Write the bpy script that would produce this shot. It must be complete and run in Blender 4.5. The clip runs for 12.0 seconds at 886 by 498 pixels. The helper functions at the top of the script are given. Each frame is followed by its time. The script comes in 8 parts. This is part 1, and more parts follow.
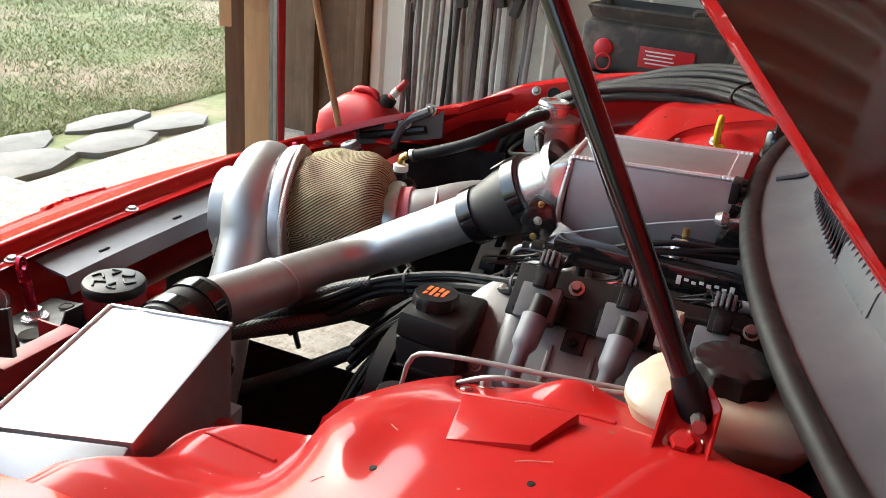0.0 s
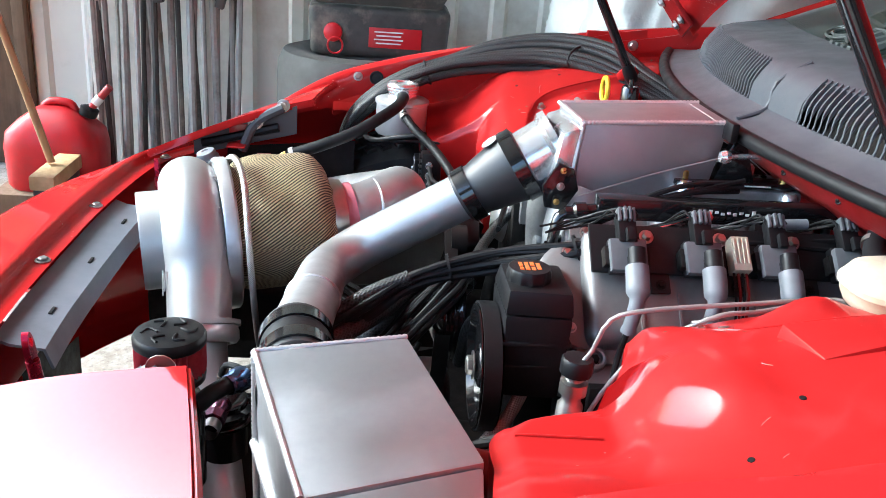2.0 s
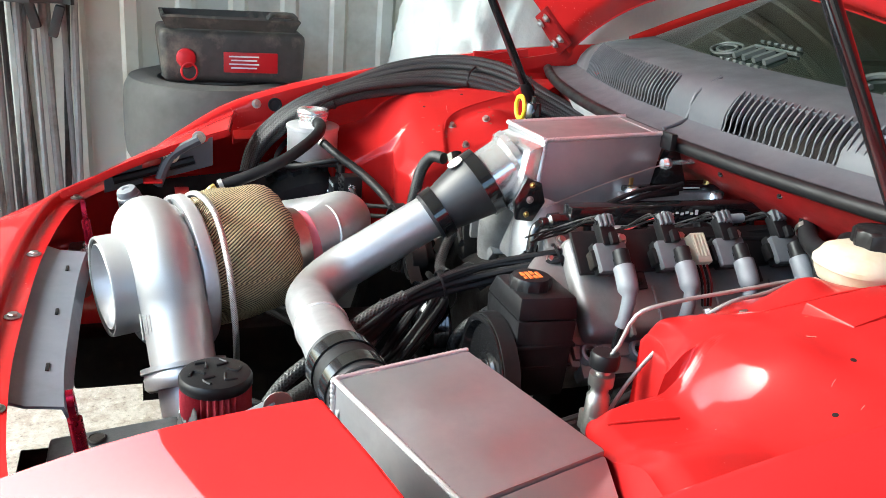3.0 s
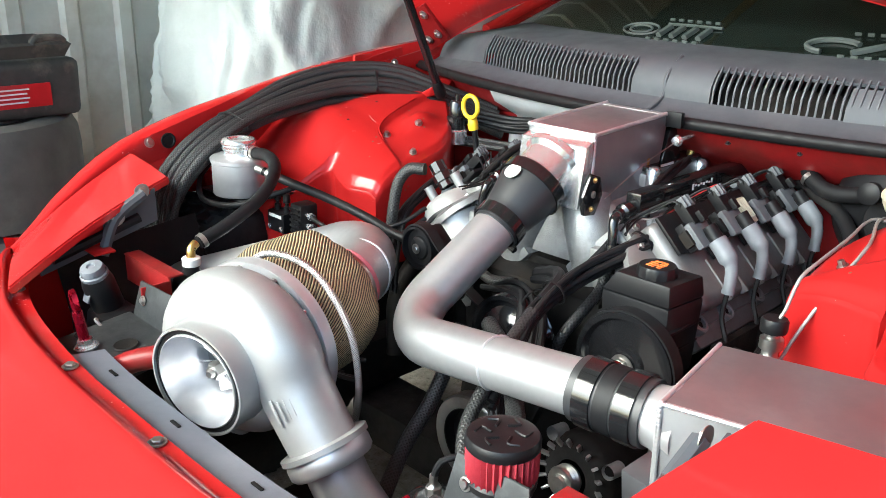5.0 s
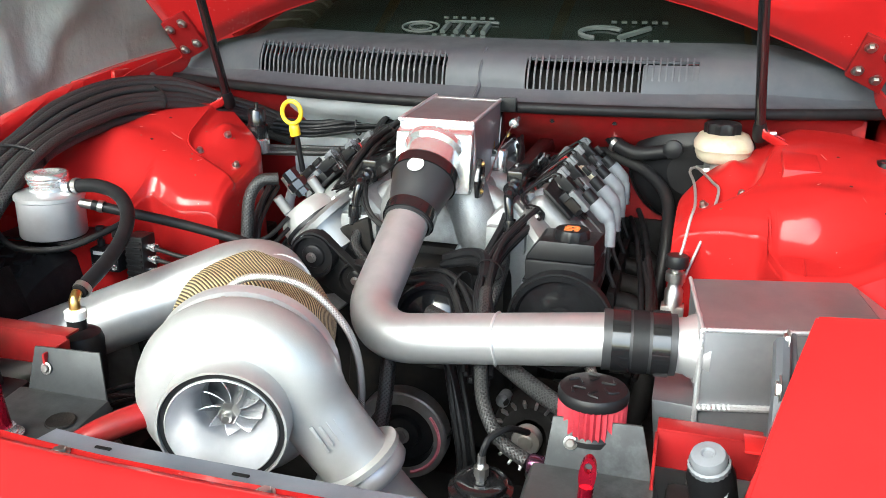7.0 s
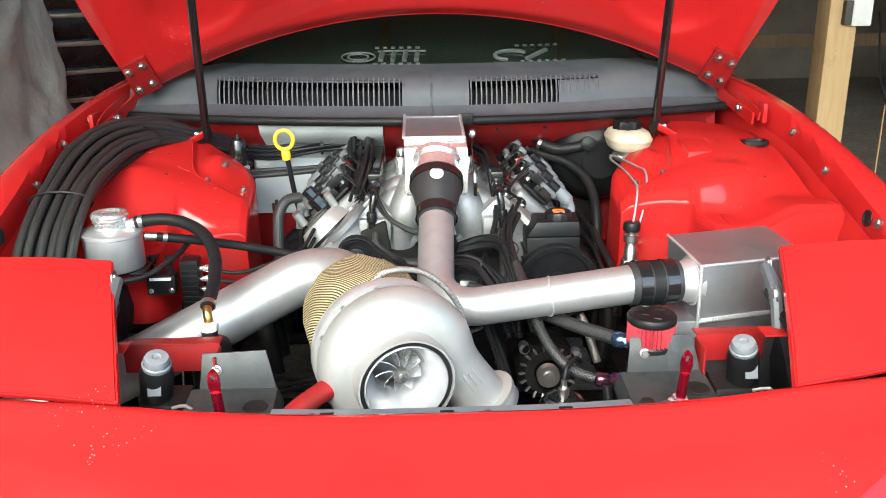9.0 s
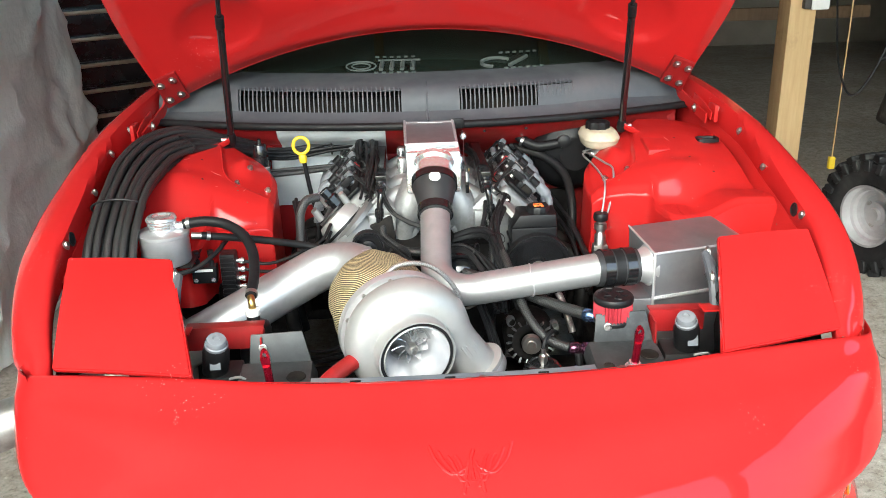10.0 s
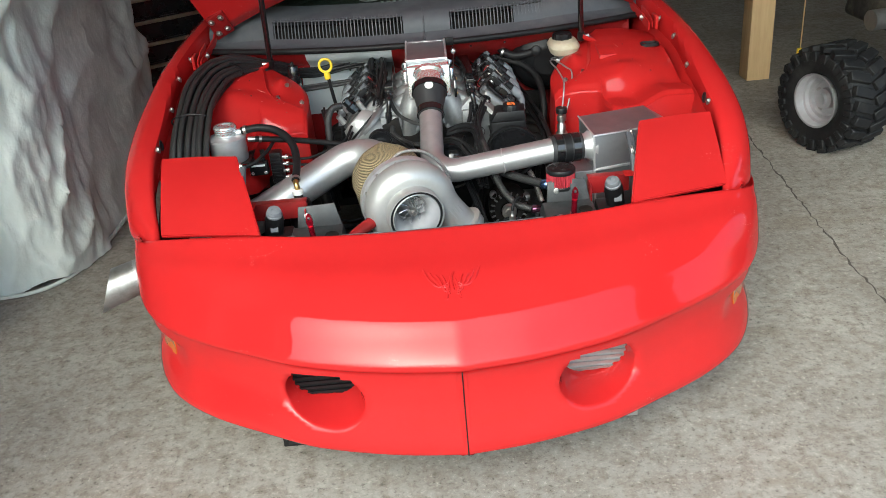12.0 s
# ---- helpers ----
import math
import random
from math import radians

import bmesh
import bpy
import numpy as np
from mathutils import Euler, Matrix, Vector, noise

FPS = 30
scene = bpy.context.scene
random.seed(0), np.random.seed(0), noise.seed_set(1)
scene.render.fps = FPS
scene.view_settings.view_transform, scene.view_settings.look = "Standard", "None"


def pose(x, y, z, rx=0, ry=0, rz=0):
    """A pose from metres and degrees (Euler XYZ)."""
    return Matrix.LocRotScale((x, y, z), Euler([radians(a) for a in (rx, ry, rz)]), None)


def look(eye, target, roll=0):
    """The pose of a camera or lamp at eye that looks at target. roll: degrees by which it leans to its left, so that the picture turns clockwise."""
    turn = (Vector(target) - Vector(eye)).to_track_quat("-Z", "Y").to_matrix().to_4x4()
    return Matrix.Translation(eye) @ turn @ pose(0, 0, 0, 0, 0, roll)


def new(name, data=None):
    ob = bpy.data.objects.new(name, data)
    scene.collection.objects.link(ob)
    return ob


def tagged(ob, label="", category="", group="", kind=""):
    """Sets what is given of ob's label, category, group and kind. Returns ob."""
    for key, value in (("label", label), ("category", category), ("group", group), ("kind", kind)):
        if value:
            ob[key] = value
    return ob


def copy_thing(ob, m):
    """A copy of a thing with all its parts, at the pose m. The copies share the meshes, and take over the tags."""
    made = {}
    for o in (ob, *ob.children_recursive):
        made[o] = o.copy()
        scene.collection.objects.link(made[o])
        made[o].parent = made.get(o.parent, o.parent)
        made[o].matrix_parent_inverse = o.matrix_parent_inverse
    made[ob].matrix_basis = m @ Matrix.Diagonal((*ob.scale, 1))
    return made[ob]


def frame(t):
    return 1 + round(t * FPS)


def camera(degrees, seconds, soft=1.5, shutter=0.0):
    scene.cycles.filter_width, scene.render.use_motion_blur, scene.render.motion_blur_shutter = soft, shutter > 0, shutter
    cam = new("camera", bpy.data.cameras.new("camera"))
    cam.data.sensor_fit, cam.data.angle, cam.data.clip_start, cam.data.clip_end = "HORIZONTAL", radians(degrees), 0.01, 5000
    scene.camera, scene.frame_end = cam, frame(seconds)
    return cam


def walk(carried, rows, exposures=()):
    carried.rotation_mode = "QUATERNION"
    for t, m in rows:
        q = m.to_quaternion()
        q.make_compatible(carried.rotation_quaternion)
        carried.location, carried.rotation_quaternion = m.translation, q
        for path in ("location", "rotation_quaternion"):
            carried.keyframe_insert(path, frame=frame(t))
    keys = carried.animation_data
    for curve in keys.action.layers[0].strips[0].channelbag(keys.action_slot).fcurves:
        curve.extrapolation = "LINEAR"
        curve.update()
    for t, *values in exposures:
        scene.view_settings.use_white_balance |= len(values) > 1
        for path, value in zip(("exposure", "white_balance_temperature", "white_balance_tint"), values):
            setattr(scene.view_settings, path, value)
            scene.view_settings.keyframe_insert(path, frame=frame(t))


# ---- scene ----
cam = camera(54.1, 12.0, 0.8)
METRES, EYE, TILT, LEAN, TURN = 8.0, 1.5, 0.0, 0.0, 0.0
EXPOSURES = [(0.0, 2.3, 5850, -1), (1.0, 2.65, 5350, -2), (1.75, 2.8, 5100, -2), (2.5, 2.8, 5250, -2), (3.2, 2.8, 5550, -3), (5.5, 2.5, 5500, -4), (9.5, 2.4, 5650, -4), (12.0, 1.55, 5550, -4)]
PATH = [
    (0, (1.22, 1.507, 1.305), (-0.487, 0.805, 0.536), 5.1),
    (0.5, (1.21, 1.317, 1.284), (-0.583, 0.884, 0.512), 4.7),
    (1, (1.322, 1.148, 1.282), (-0.517, 0.965, 0.516), 4.4),
    (1.5, (1.372, 1.026, 1.279), (-0.483, 0.972, 0.532), 4.7),
    (2, (1.346, 0.888, 1.255), (-0.509, 1.074, 0.531), 4.5),
    (2.5, (1.323, 0.74, 1.252), (-0.5, 1.15, 0.537), 4.5),
    (3, (1.351, 0.584, 1.264), (-0.423, 1.228, 0.604), 4.5),
    (3.5, (1.385, 0.382, 1.278), (-0.33, 1.197, 0.648), 4.4),
    (3.7, (1.364, 0.333, 1.273), (-0.339, 1.174, 0.646), 4.3),
    (5.3, (0.849, -0.079, 1.275), (-0.376, 1.353, 0.604), 1.0),
    (5.5, (0.801, -0.116, 1.269), (-0.35, 1.372, 0.591), 1.1),
    (6, (0.645, -0.131, 1.237), (-0.324, 1.468, 0.526), 0.1),
    (6.5, (0.526, -0.167, 1.24), (-0.248, 1.546, 0.558), 0.3),
    (7, (0.456, -0.337, 1.251), (-0.066, 1.49, 0.627), 0.8),
    (7.2, (0.424, -0.416, 1.252), (-0.031, 1.432, 0.637), 0.9),
    (8.8, (0.007, -0.71, 1.336), (0.061, 1.191, 0.716), -0.6),
    (9, (-0.058, -0.78, 1.353), (0.011, 1.119, 0.73), -0.6),
    (9.5, (-0.117, -0.933, 1.435), (-0.031, 0.946, 0.755), -1.2),
    (10, (-0.096, -1.09, 1.538), (-0.001, 0.778, 0.83), -1.4),
    (10.5, (-0.038, -1.258, 1.629), (0.059, 0.575, 0.836), -2.4),
    (11, (0.025, -1.446, 1.702), (0.031, 0.338, 0.798), -4.9),
    (11.5, (0.031, -1.605, 1.736), (0.038, 0.181, 0.836), -5.0),
    (12, (-0.016, -1.784, 1.736), (-0.008, 0.003, 0.838), -5.0),
]
walk(cam, [(t, look(eye, target, roll)) for t, eye, target, roll in PATH], EXPOSURES)
SKY, SUN, HOOD, HOODBOW = 0.15, 0.15, 51.4, 0.20

# ---- light ----
world = bpy.data.worlds.new("sky")
scene.world = world
world.use_nodes = True
wn = world.node_tree.nodes
sky = wn.new("ShaderNodeTexSky")
sky.sky_type, sky.sun_disc = "NISHITA", False
sky.sun_elevation, sky.sun_rotation = radians(41), radians(199.7)
sky.air_density, sky.dust_density = 1.0, 5.0
wn["Background"].inputs["Strength"].default_value = SKY
world.node_tree.links.new(sky.outputs[0], wn["Background"].inputs["Color"])
sun_data = bpy.data.lights.new("sun", "SUN")
sun_data.energy, sun_data.angle, sun_data.color = SUN, radians(70), (1.0, 0.97, 0.93)
sun = new("sun", sun_data)
sun.matrix_world = look((-5, -14, 13), (0, 0, 0))

# ---- materials ----
MATS = {}


def nodes_of(name):
    m = bpy.data.materials.new(name)
    m.use_nodes = True
    nt = m.node_tree
    return m, nt, nt.nodes["Principled BSDF"]


def add(nt, kind, **values):
    n = nt.nodes.new(kind)
    for k, v in values.items():
        n.inputs[k].default_value = v
    return n


def mixed(nt, fac, a, b):
    n = nt.nodes.new("ShaderNodeMix")
    n.data_type = "RGBA"
    nt.links.new(fac, n.inputs["Factor"])
    for sock, v in ((n.inputs[6], a), (n.inputs[7], b)):
        if isinstance(v, tuple):
            sock.default_value = (*v[:3], 1)
        else:
            nt.links.new(v, sock)
    return n.outputs[2]


def ramp(nt, fac, lo, hi):
    n = nt.nodes.new("ShaderNodeMapRange")
    n.inputs["From Min"].default_value, n.inputs["From Max"].default_value = lo, hi
    nt.links.new(fac, n.inputs["Value"])
    return n.outputs[0]


def coords(nt, scale=(1, 1, 1), rot=(0, 0, 0)):
    g = nt.nodes.new("ShaderNodeNewGeometry")
    m = nt.nodes.new("ShaderNodeMapping")
    m.inputs["Scale"].default_value, m.inputs["Rotation"].default_value = scale, rot
    nt.links.new(g.outputs["Position"], m.inputs["Vector"])
    return m.outputs[0]


def noisy(nt, scale, detail=4, rough=0.55, vec=None):
    n = add(nt, "ShaderNodeTexNoise", Scale=scale, Detail=detail, Roughness=rough)
    nt.links.new(vec or coords(nt), n.inputs["Vector"])
    return n.outputs[0]


def bumped(nt, p, height, strength, dist=0.002):
    b = add(nt, "ShaderNodeBump", Strength=strength, Distance=dist)
    nt.links.new(height, b.inputs["Height"])
    nt.links.new(b.outputs[0], p.inputs["Normal"])


def surface(name, a, b, scale=40, rough=(0.4, 0.6), metal=0.0, bump=0.1, dist=0.001, fine=300, stain=None, coat=0.0, stretch=(1, 1, 1), spec=0.5, amount=0.35, coat_rough=0.03):
    """A painted, cast or plastic surface: two tones, two scales of grain, uneven gloss."""
    m, nt, p = nodes_of(name)
    big = noisy(nt, scale, 5, 0.6, coords(nt, stretch))
    small = noisy(nt, fine, 3, 0.6, coords(nt, stretch))
    col = mixed(nt, ramp(nt, big, 0.5 - amount, 0.5 + amount), a, b)
    if stain:
        far = noisy(nt, scale * 0.21, 6, 0.7)
        col = mixed(nt, ramp(nt, far, 0.52, 0.72), col, stain)
    nt.links.new(col, p.inputs["Base Color"])
    r = nt.nodes.new("ShaderNodeMapRange")
    r.inputs["From Min"].default_value, r.inputs["From Max"].default_value = 0.3, 0.7
    r.inputs["To Min"].default_value, r.inputs["To Max"].default_value = rough
    nt.links.new(big, r.inputs["Value"])
    nt.links.new(r.outputs[0], p.inputs["Roughness"])
    p.inputs["Metallic"].default_value = metal
    p.inputs["Coat Weight"].default_value = coat
    p.inputs["Coat Roughness"].default_value = coat_rough
    p.inputs["Specular IOR Level"].default_value = spec
    if bump:
        bumped(nt, p, small, bump, dist)
    MATS[name] = m
    return m


RED = surface("red car paint", (0.46, 0.016, 0.017), (0.41, 0.013, 0.014), 6, (0.40, 0.48), 0, 0.015, 0.0003, 40, coat=0.65, spec=0.0, coat_rough=0.03)
# Red lowered to carry the shade under the cowl lip and in the bay.
RED_DULL_SHADED = surface("dull red paint darkened for shade", (0.26, 0.010, 0.012), (0.19, 0.010, 0.010), 14, (0.35, 0.55), 0, 0.12, 0.0008, 90, (0.11, 0.018, 0.014), coat=0.1, spec=0.2)
RED_BAY = surface("engine bay red paint", (0.42, 0.015, 0.015), (0.35, 0.012, 0.012), 10, (0.32, 0.42), 0, 0.06, 0.0010, 40, coat=0.50, spec=0.05, coat_rough=0.09)
ALU = surface("brushed aluminium", (0.64, 0.64, 0.65), (0.52, 0.52, 0.54), 30, (0.34, 0.48), 0.75, 0.12, 0.0004, 420, (0.52, 0.52, 0.53), stretch=(1, 1, 1))
ALU_SHEET = surface("mill-finish aluminium sheet", (0.40, 0.41, 0.435), (0.33, 0.34, 0.36), 14, (0.38, 0.52), 0.9, 0.06, 0.0003, 300, (0.46, 0.46, 0.48))
DARK_STEEL = surface("grimy dark steel", (0.022, 0.022, 0.023), (0.010, 0.010, 0.011), 22, (0.34, 0.55), 0.0, 0.3, 0.0006, 260, (0.050, 0.034, 0.024), spec=0.2)
ALU_PIPE = surface("satin aluminium pipe", (0.50, 0.505, 0.515), (0.39, 0.395, 0.405), 26, (0.34, 0.50), 0.75, 0.18, 0.0005, 420, (0.44, 0.43, 0.42), stretch=(1, 1, 1))
WELD = surface("weld bead", (0.74, 0.74, 0.75), (0.58, 0.58, 0.60), 60, (0.28, 0.42), 0.7, 0.2, 0.0006, 600)
CAST = surface("cast aluminium", (0.36, 0.365, 0.37), (0.25, 0.255, 0.26), 40, (0.36, 0.55), 0.55, 0.8, 0.0012, 420, (0.19, 0.185, 0.18))
CAST_SMOOTH = surface("smooth cast housing", (0.45, 0.45, 0.445), (0.36, 0.36, 0.355), 16, (0.36, 0.48), 0.55, 0.3, 0.0006, 420, (0.44, 0.43, 0.42))
CHROME = surface("polished aluminium", (0.80, 0.80, 0.81), (0.70, 0.70, 0.71), 18, (0.16, 0.3), 0.8, 0.04, 0.0003, 300)
STEEL = surface("zinc plated steel", (0.55, 0.54, 0.52), (0.40, 0.39, 0.37), 60, (0.3, 0.45), 1, 0.15, 0.0004, 500)
# Near-black base puts the bay's own shade into the iron.
IRON_SHADED = surface("dark oily iron deepened for shade", (0.013, 0.012, 0.012), (0.005, 0.005, 0.005), 25, (0.5, 0.75), 0.0, 0.5, 0.001, 300, (0.026, 0.021, 0.016), spec=0.15)
BLACK = surface("black plastic", (0.010, 0.010, 0.011), (0.006, 0.006, 0.007), 30, (0.32, 0.5), 0, 0.2, 0.0004, 500, (0.020, 0.018, 0.017), spec=0.25)
BLACK_GLOSS = surface("gloss black", (0.012, 0.012, 0.013), (0.008, 0.008, 0.009), 20, (0.08, 0.2), 0, 0.02, 0.0003, 200, coat=0.4)
RUBBER = surface("black rubber hose", (0.012, 0.012, 0.013), (0.006, 0.006, 0.007), 30, (0.40, 0.6), 0, 0.2, 0.0005, 300, (0.022, 0.020, 0.018), spec=0.22)
TYRE = surface("tyre rubber", (0.014, 0.014, 0.015), (0.008, 0.008, 0.009), 18, (0.5, 0.7), 0, 0.3, 0.001, 200, (0.035, 0.034, 0.032), spec=0.3)
GREY_PLASTIC = surface("faded grey plastic", (0.082, 0.087, 0.098), (0.058, 0.062, 0.071), 12, (0.42, 0.58), 0, 0.22, 0.0004, 700, (0.10, 0.10, 0.105), spec=0.35)
COIL_GREY = surface("dusty grey coil casing", (0.115, 0.122, 0.132), (0.075, 0.080, 0.088), 30, (0.45, 0.65), 0, 0.2, 0.0005, 300, (0.12, 0.12, 0.12))
BOOT_GREY = surface("grey silicone boot", (0.19, 0.20, 0.22), (0.13, 0.14, 0.155), 40, (0.45, 0.6), 0, 0.1, 0.0004, 400)
SILICONE = surface("black silicone coupler", (0.020, 0.020, 0.022), (0.030, 0.030, 0.032), 18, (0.38, 0.52), 0, 0.15, 0.0004, 400)
RED_ANO = surface("red anodised aluminium", (0.45, 0.01, 0.04), (0.36, 0.008, 0.03), 40, (0.2, 0.32), 0.85, 0.06, 0.0003, 400)
BRASS = surface("brass", (0.72, 0.50, 0.18), (0.55, 0.36, 0.12), 60, (0.22, 0.38), 1, 0.1, 0.0003, 500)
CREAM = surface("yellowed cream plastic", (0.52, 0.49, 0.39), (0.45, 0.41, 0.30), 16, (0.4, 0.55), 0, 0.08, 0.0005, 200, (0.36, 0.28, 0.15))
YELLOW = surface("yellow plastic", (0.85, 0.62, 0.02), (0.74, 0.50, 0.02), 50, (0.35, 0.5), 0, 0.06, 0.0003, 300)
ORANGE = surface("orange print", (0.70, 0.16, 0.03), (0.6, 0.13, 0.02), 50, (0.5, 0.6), 0, 0, 0.0003, 300)
WHITE = surface("white paint", (0.78, 0.78, 0.76), (0.68, 0.68, 0.66), 10, (0.45, 0.6), 0, 0.1, 0.0005, 200, (0.55, 0.54, 0.5))
FIREWALL = surface("pale insulation sheet", (0.62, 0.66, 0.68), (0.52, 0.56, 0.58), 8, (0.4, 0.6), 0.3, 0.25, 0.002, 60)
FILTER_RED = surface("red filter gauze", (0.36, 0.02, 0.035), (0.24, 0.012, 0.022), 120, (0.6, 0.8), 0, 0.4, 0.001, 900)
# Pink of the crank stripe, and of red reflected in the exhaust clamp.
PINK = surface("faded pink red and red reflection", (0.62, 0.2, 0.24), (0.55, 0.15, 0.2), 40, (0.5, 0.7), 0, 0.1, 0.0005, 300)
AMBER = surface("amber lens", (0.55, 0.14, 0.01), (0.45, 0.10, 0.01), 40, (0.1, 0.2), 0, 0.02, 0.0003, 200, coat=0.5)
WOOD = surface("raw pine", (0.60, 0.43, 0.22), (0.46, 0.31, 0.15), 7, (0.6, 0.8), 0, 0.3, 0.001, 120, (0.25, 0.15, 0.07), stretch=(6, 6, 0.6))
WOOD_DARK = surface("aged dark timber", (0.16, 0.10, 0.055), (0.09, 0.055, 0.03), 7, (0.65, 0.85), 0, 0.3, 0.001, 120, (0.06, 0.035, 0.02), stretch=(6, 6, 0.6))
HANDLE_WOOD = surface("worn wooden handle", (0.52, 0.33, 0.16), (0.40, 0.24, 0.10), 20, (0.4, 0.6), 0, 0.15, 0.0006, 150, (0.3, 0.17, 0.08), stretch=(4, 4, 0.5))
METAL_WALL = surface("white ribbed sheet metal", (0.72, 0.70, 0.62), (0.64, 0.615, 0.54), 5, (0.4, 0.6), 0.0, 0.15, 0.001, 60, (0.42, 0.37, 0.29))
CAN_RED = surface("red jerrycan plastic", (0.55, 0.008, 0.015), (0.45, 0.006, 0.012), 12, (0.35, 0.5), 0, 0.1, 0.0005, 200, (0.3, 0.03, 0.03))
DUSTY = surface("dusty black plastic", (0.060, 0.056, 0.050), (0.030, 0.029, 0.027), 16, (0.5, 0.7), 0, 0.2, 0.0006, 300, (0.20, 0.17, 0.13))
POLE = surface("galvanised tube", (0.42, 0.42, 0.42), (0.28, 0.28, 0.28), 20, (0.35, 0.55), 0.9, 0.1, 0.0005, 200, (0.2, 0.18, 0.16))
CHEST = surface("black tool chest paint", (0.012, 0.012, 0.013), (0.008, 0.008, 0.008), 10, (0.2, 0.35), 0, 0.05, 0.0005, 200)
PULL = surface("dull brass-toned pull", (0.42, 0.36, 0.26), (0.30, 0.25, 0.17), 30, (0.35, 0.5), 0.8, 0.1, 0.0004, 300)
TUBE_GREY = surface("grey painted tube", (0.40, 0.39, 0.365), (0.29, 0.28, 0.26), 24, (0.5, 0.7), 0.15, 0.15, 0.0005, 200, (0.17, 0.16, 0.14))
TYRE_DUSTY = surface("dusty tyre rubber", (0.115, 0.112, 0.102), (0.07, 0.068, 0.062), 10, (0.7, 0.85), 0, 0.3, 0.001, 200, (0.16, 0.15, 0.13))
# Boards kept dark to stand in for the dim depth of the garage.
SHADE = surface("wall boards darkened for shade", (0.22, 0.20, 0.17), (0.14, 0.125, 0.105), 3, (0.7, 0.9), 0, 0.2, 0.002, 60, (0.18, 0.165, 0.14))
CEIL = surface("pale metal roof sheet", (0.46, 0.47, 0.44), (0.36, 0.37, 0.34), 3, (0.7, 0.9), 0, 0.2, 0.002, 60)



def chipped(m, tone, scale, size, where, spread):
    """Adds sparse specks, gathered in loose clusters, to a paint."""
    nt = m.node_tree
    p = nt.nodes["Principled BSDF"]
    old = p.inputs["Base Color"].links[0].from_socket
    v = add(nt, "ShaderNodeTexVoronoi", Scale=scale)
    nt.links.new(coords(nt), v.inputs["Vector"])
    dot = ramp(nt, v.outputs["Distance"], size, size * 0.6)
    zone = ramp(nt, noisy(nt, spread, 3, 0.6), where, where + 0.05)
    k = nt.nodes.new("ShaderNodeMath")
    k.operation = "MULTIPLY"
    nt.links.new(dot, k.inputs[0])
    nt.links.new(zone, k.inputs[1])
    nt.links.new(mixed(nt, k.outputs[0], old, tone), p.inputs["Base Color"])


chipped(RED, (0.75, 0.30, 0.26), 110, 0.17, 0.62, 4)
chipped(RED_BAY, (0.55, 0.30, 0.26), 60, 0.09, 0.60, 7)
chipped(RED_BAY, (0.16, 0.10, 0.06), 34, 0.11, 0.58, 5)


def braid_material(name, a, b, sx, rough=0.45, metal=0.0):
    """Woven sleeve: crossed waves over the length of a tube."""
    m, nt, p = nodes_of(name)
    uv = nt.nodes.new("ShaderNodeUVMap")
    outs = []
    for turn in (0.78, -0.78):
        mp = nt.nodes.new("ShaderNodeMapping")
        mp.inputs["Rotation"].default_value, mp.inputs["Scale"].default_value = (0, 0, turn), (sx, sx, 1)
        nt.links.new(uv.outputs[0], mp.inputs["Vector"])
        w = add(nt, "ShaderNodeTexWave", Scale=1.0, Distortion=0.3)
        nt.links.new(mp.outputs[0], w.inputs["Vector"])
        outs.append(w.outputs["Fac"])
    mx = nt.nodes.new("ShaderNodeMath")
    mx.operation = "MAXIMUM"
    nt.links.new(outs[0], mx.inputs[0])
    nt.links.new(outs[1], mx.inputs[1])
    nt.links.new(mixed(nt, ramp(nt, mx.outputs[0], 0.4, 0.95), a, b), p.inputs["Base Color"])
    p.inputs["Roughness"].default_value, p.inputs["Metallic"].default_value = rough, metal
    bumped(nt, p, mx.outputs[0], 0.6, 0.0012)
    MATS[name] = m
    return m


BRAID = braid_material("black braided hose", (0.002, 0.002, 0.002), (0.034, 0.034, 0.034), 60)
BRAID_STEEL = braid_material("steel braided line", (0.18, 0.17, 0.16), (0.62, 0.60, 0.57), 130, 0.35, 0.9)


def blanket_material():
    """Titanium-coloured woven turbo blanket: slanted cords with dark gaps."""
    m, nt, p = nodes_of("woven turbo blanket")
    uv = nt.nodes.new("ShaderNodeUVMap")
    mp = nt.nodes.new("ShaderNodeMapping")
    mp.inputs["Scale"].default_value, mp.inputs["Rotation"].default_value = (1, 1, 1), (0, 0, 0.5)
    nt.links.new(uv.outputs[0], mp.inputs["Vector"])
    warp = add(nt, "ShaderNodeTexWave", Scale=56.0, Distortion=0.6, Detail=1.0)
    warp.inputs["Detail Scale"].default_value = 0.4
    nt.links.new(mp.outputs[0], warp.inputs["Vector"])
    tone = noisy(nt, 14, 4)
    light = mixed(nt, tone, (0.44, 0.36, 0.19), (0.56, 0.48, 0.30))
    nt.links.new(mixed(nt, ramp(nt, warp.outputs["Fac"], 0.25, 0.7), (0.045, 0.035, 0.02), light), p.inputs["Base Color"])
    p.inputs["Roughness"].default_value = 0.62
    p.inputs["Metallic"].default_value = 0.25
    bumped(nt, p, warp.outputs["Fac"], 0.7, 0.002)
    return m


BLANKET = blanket_material()


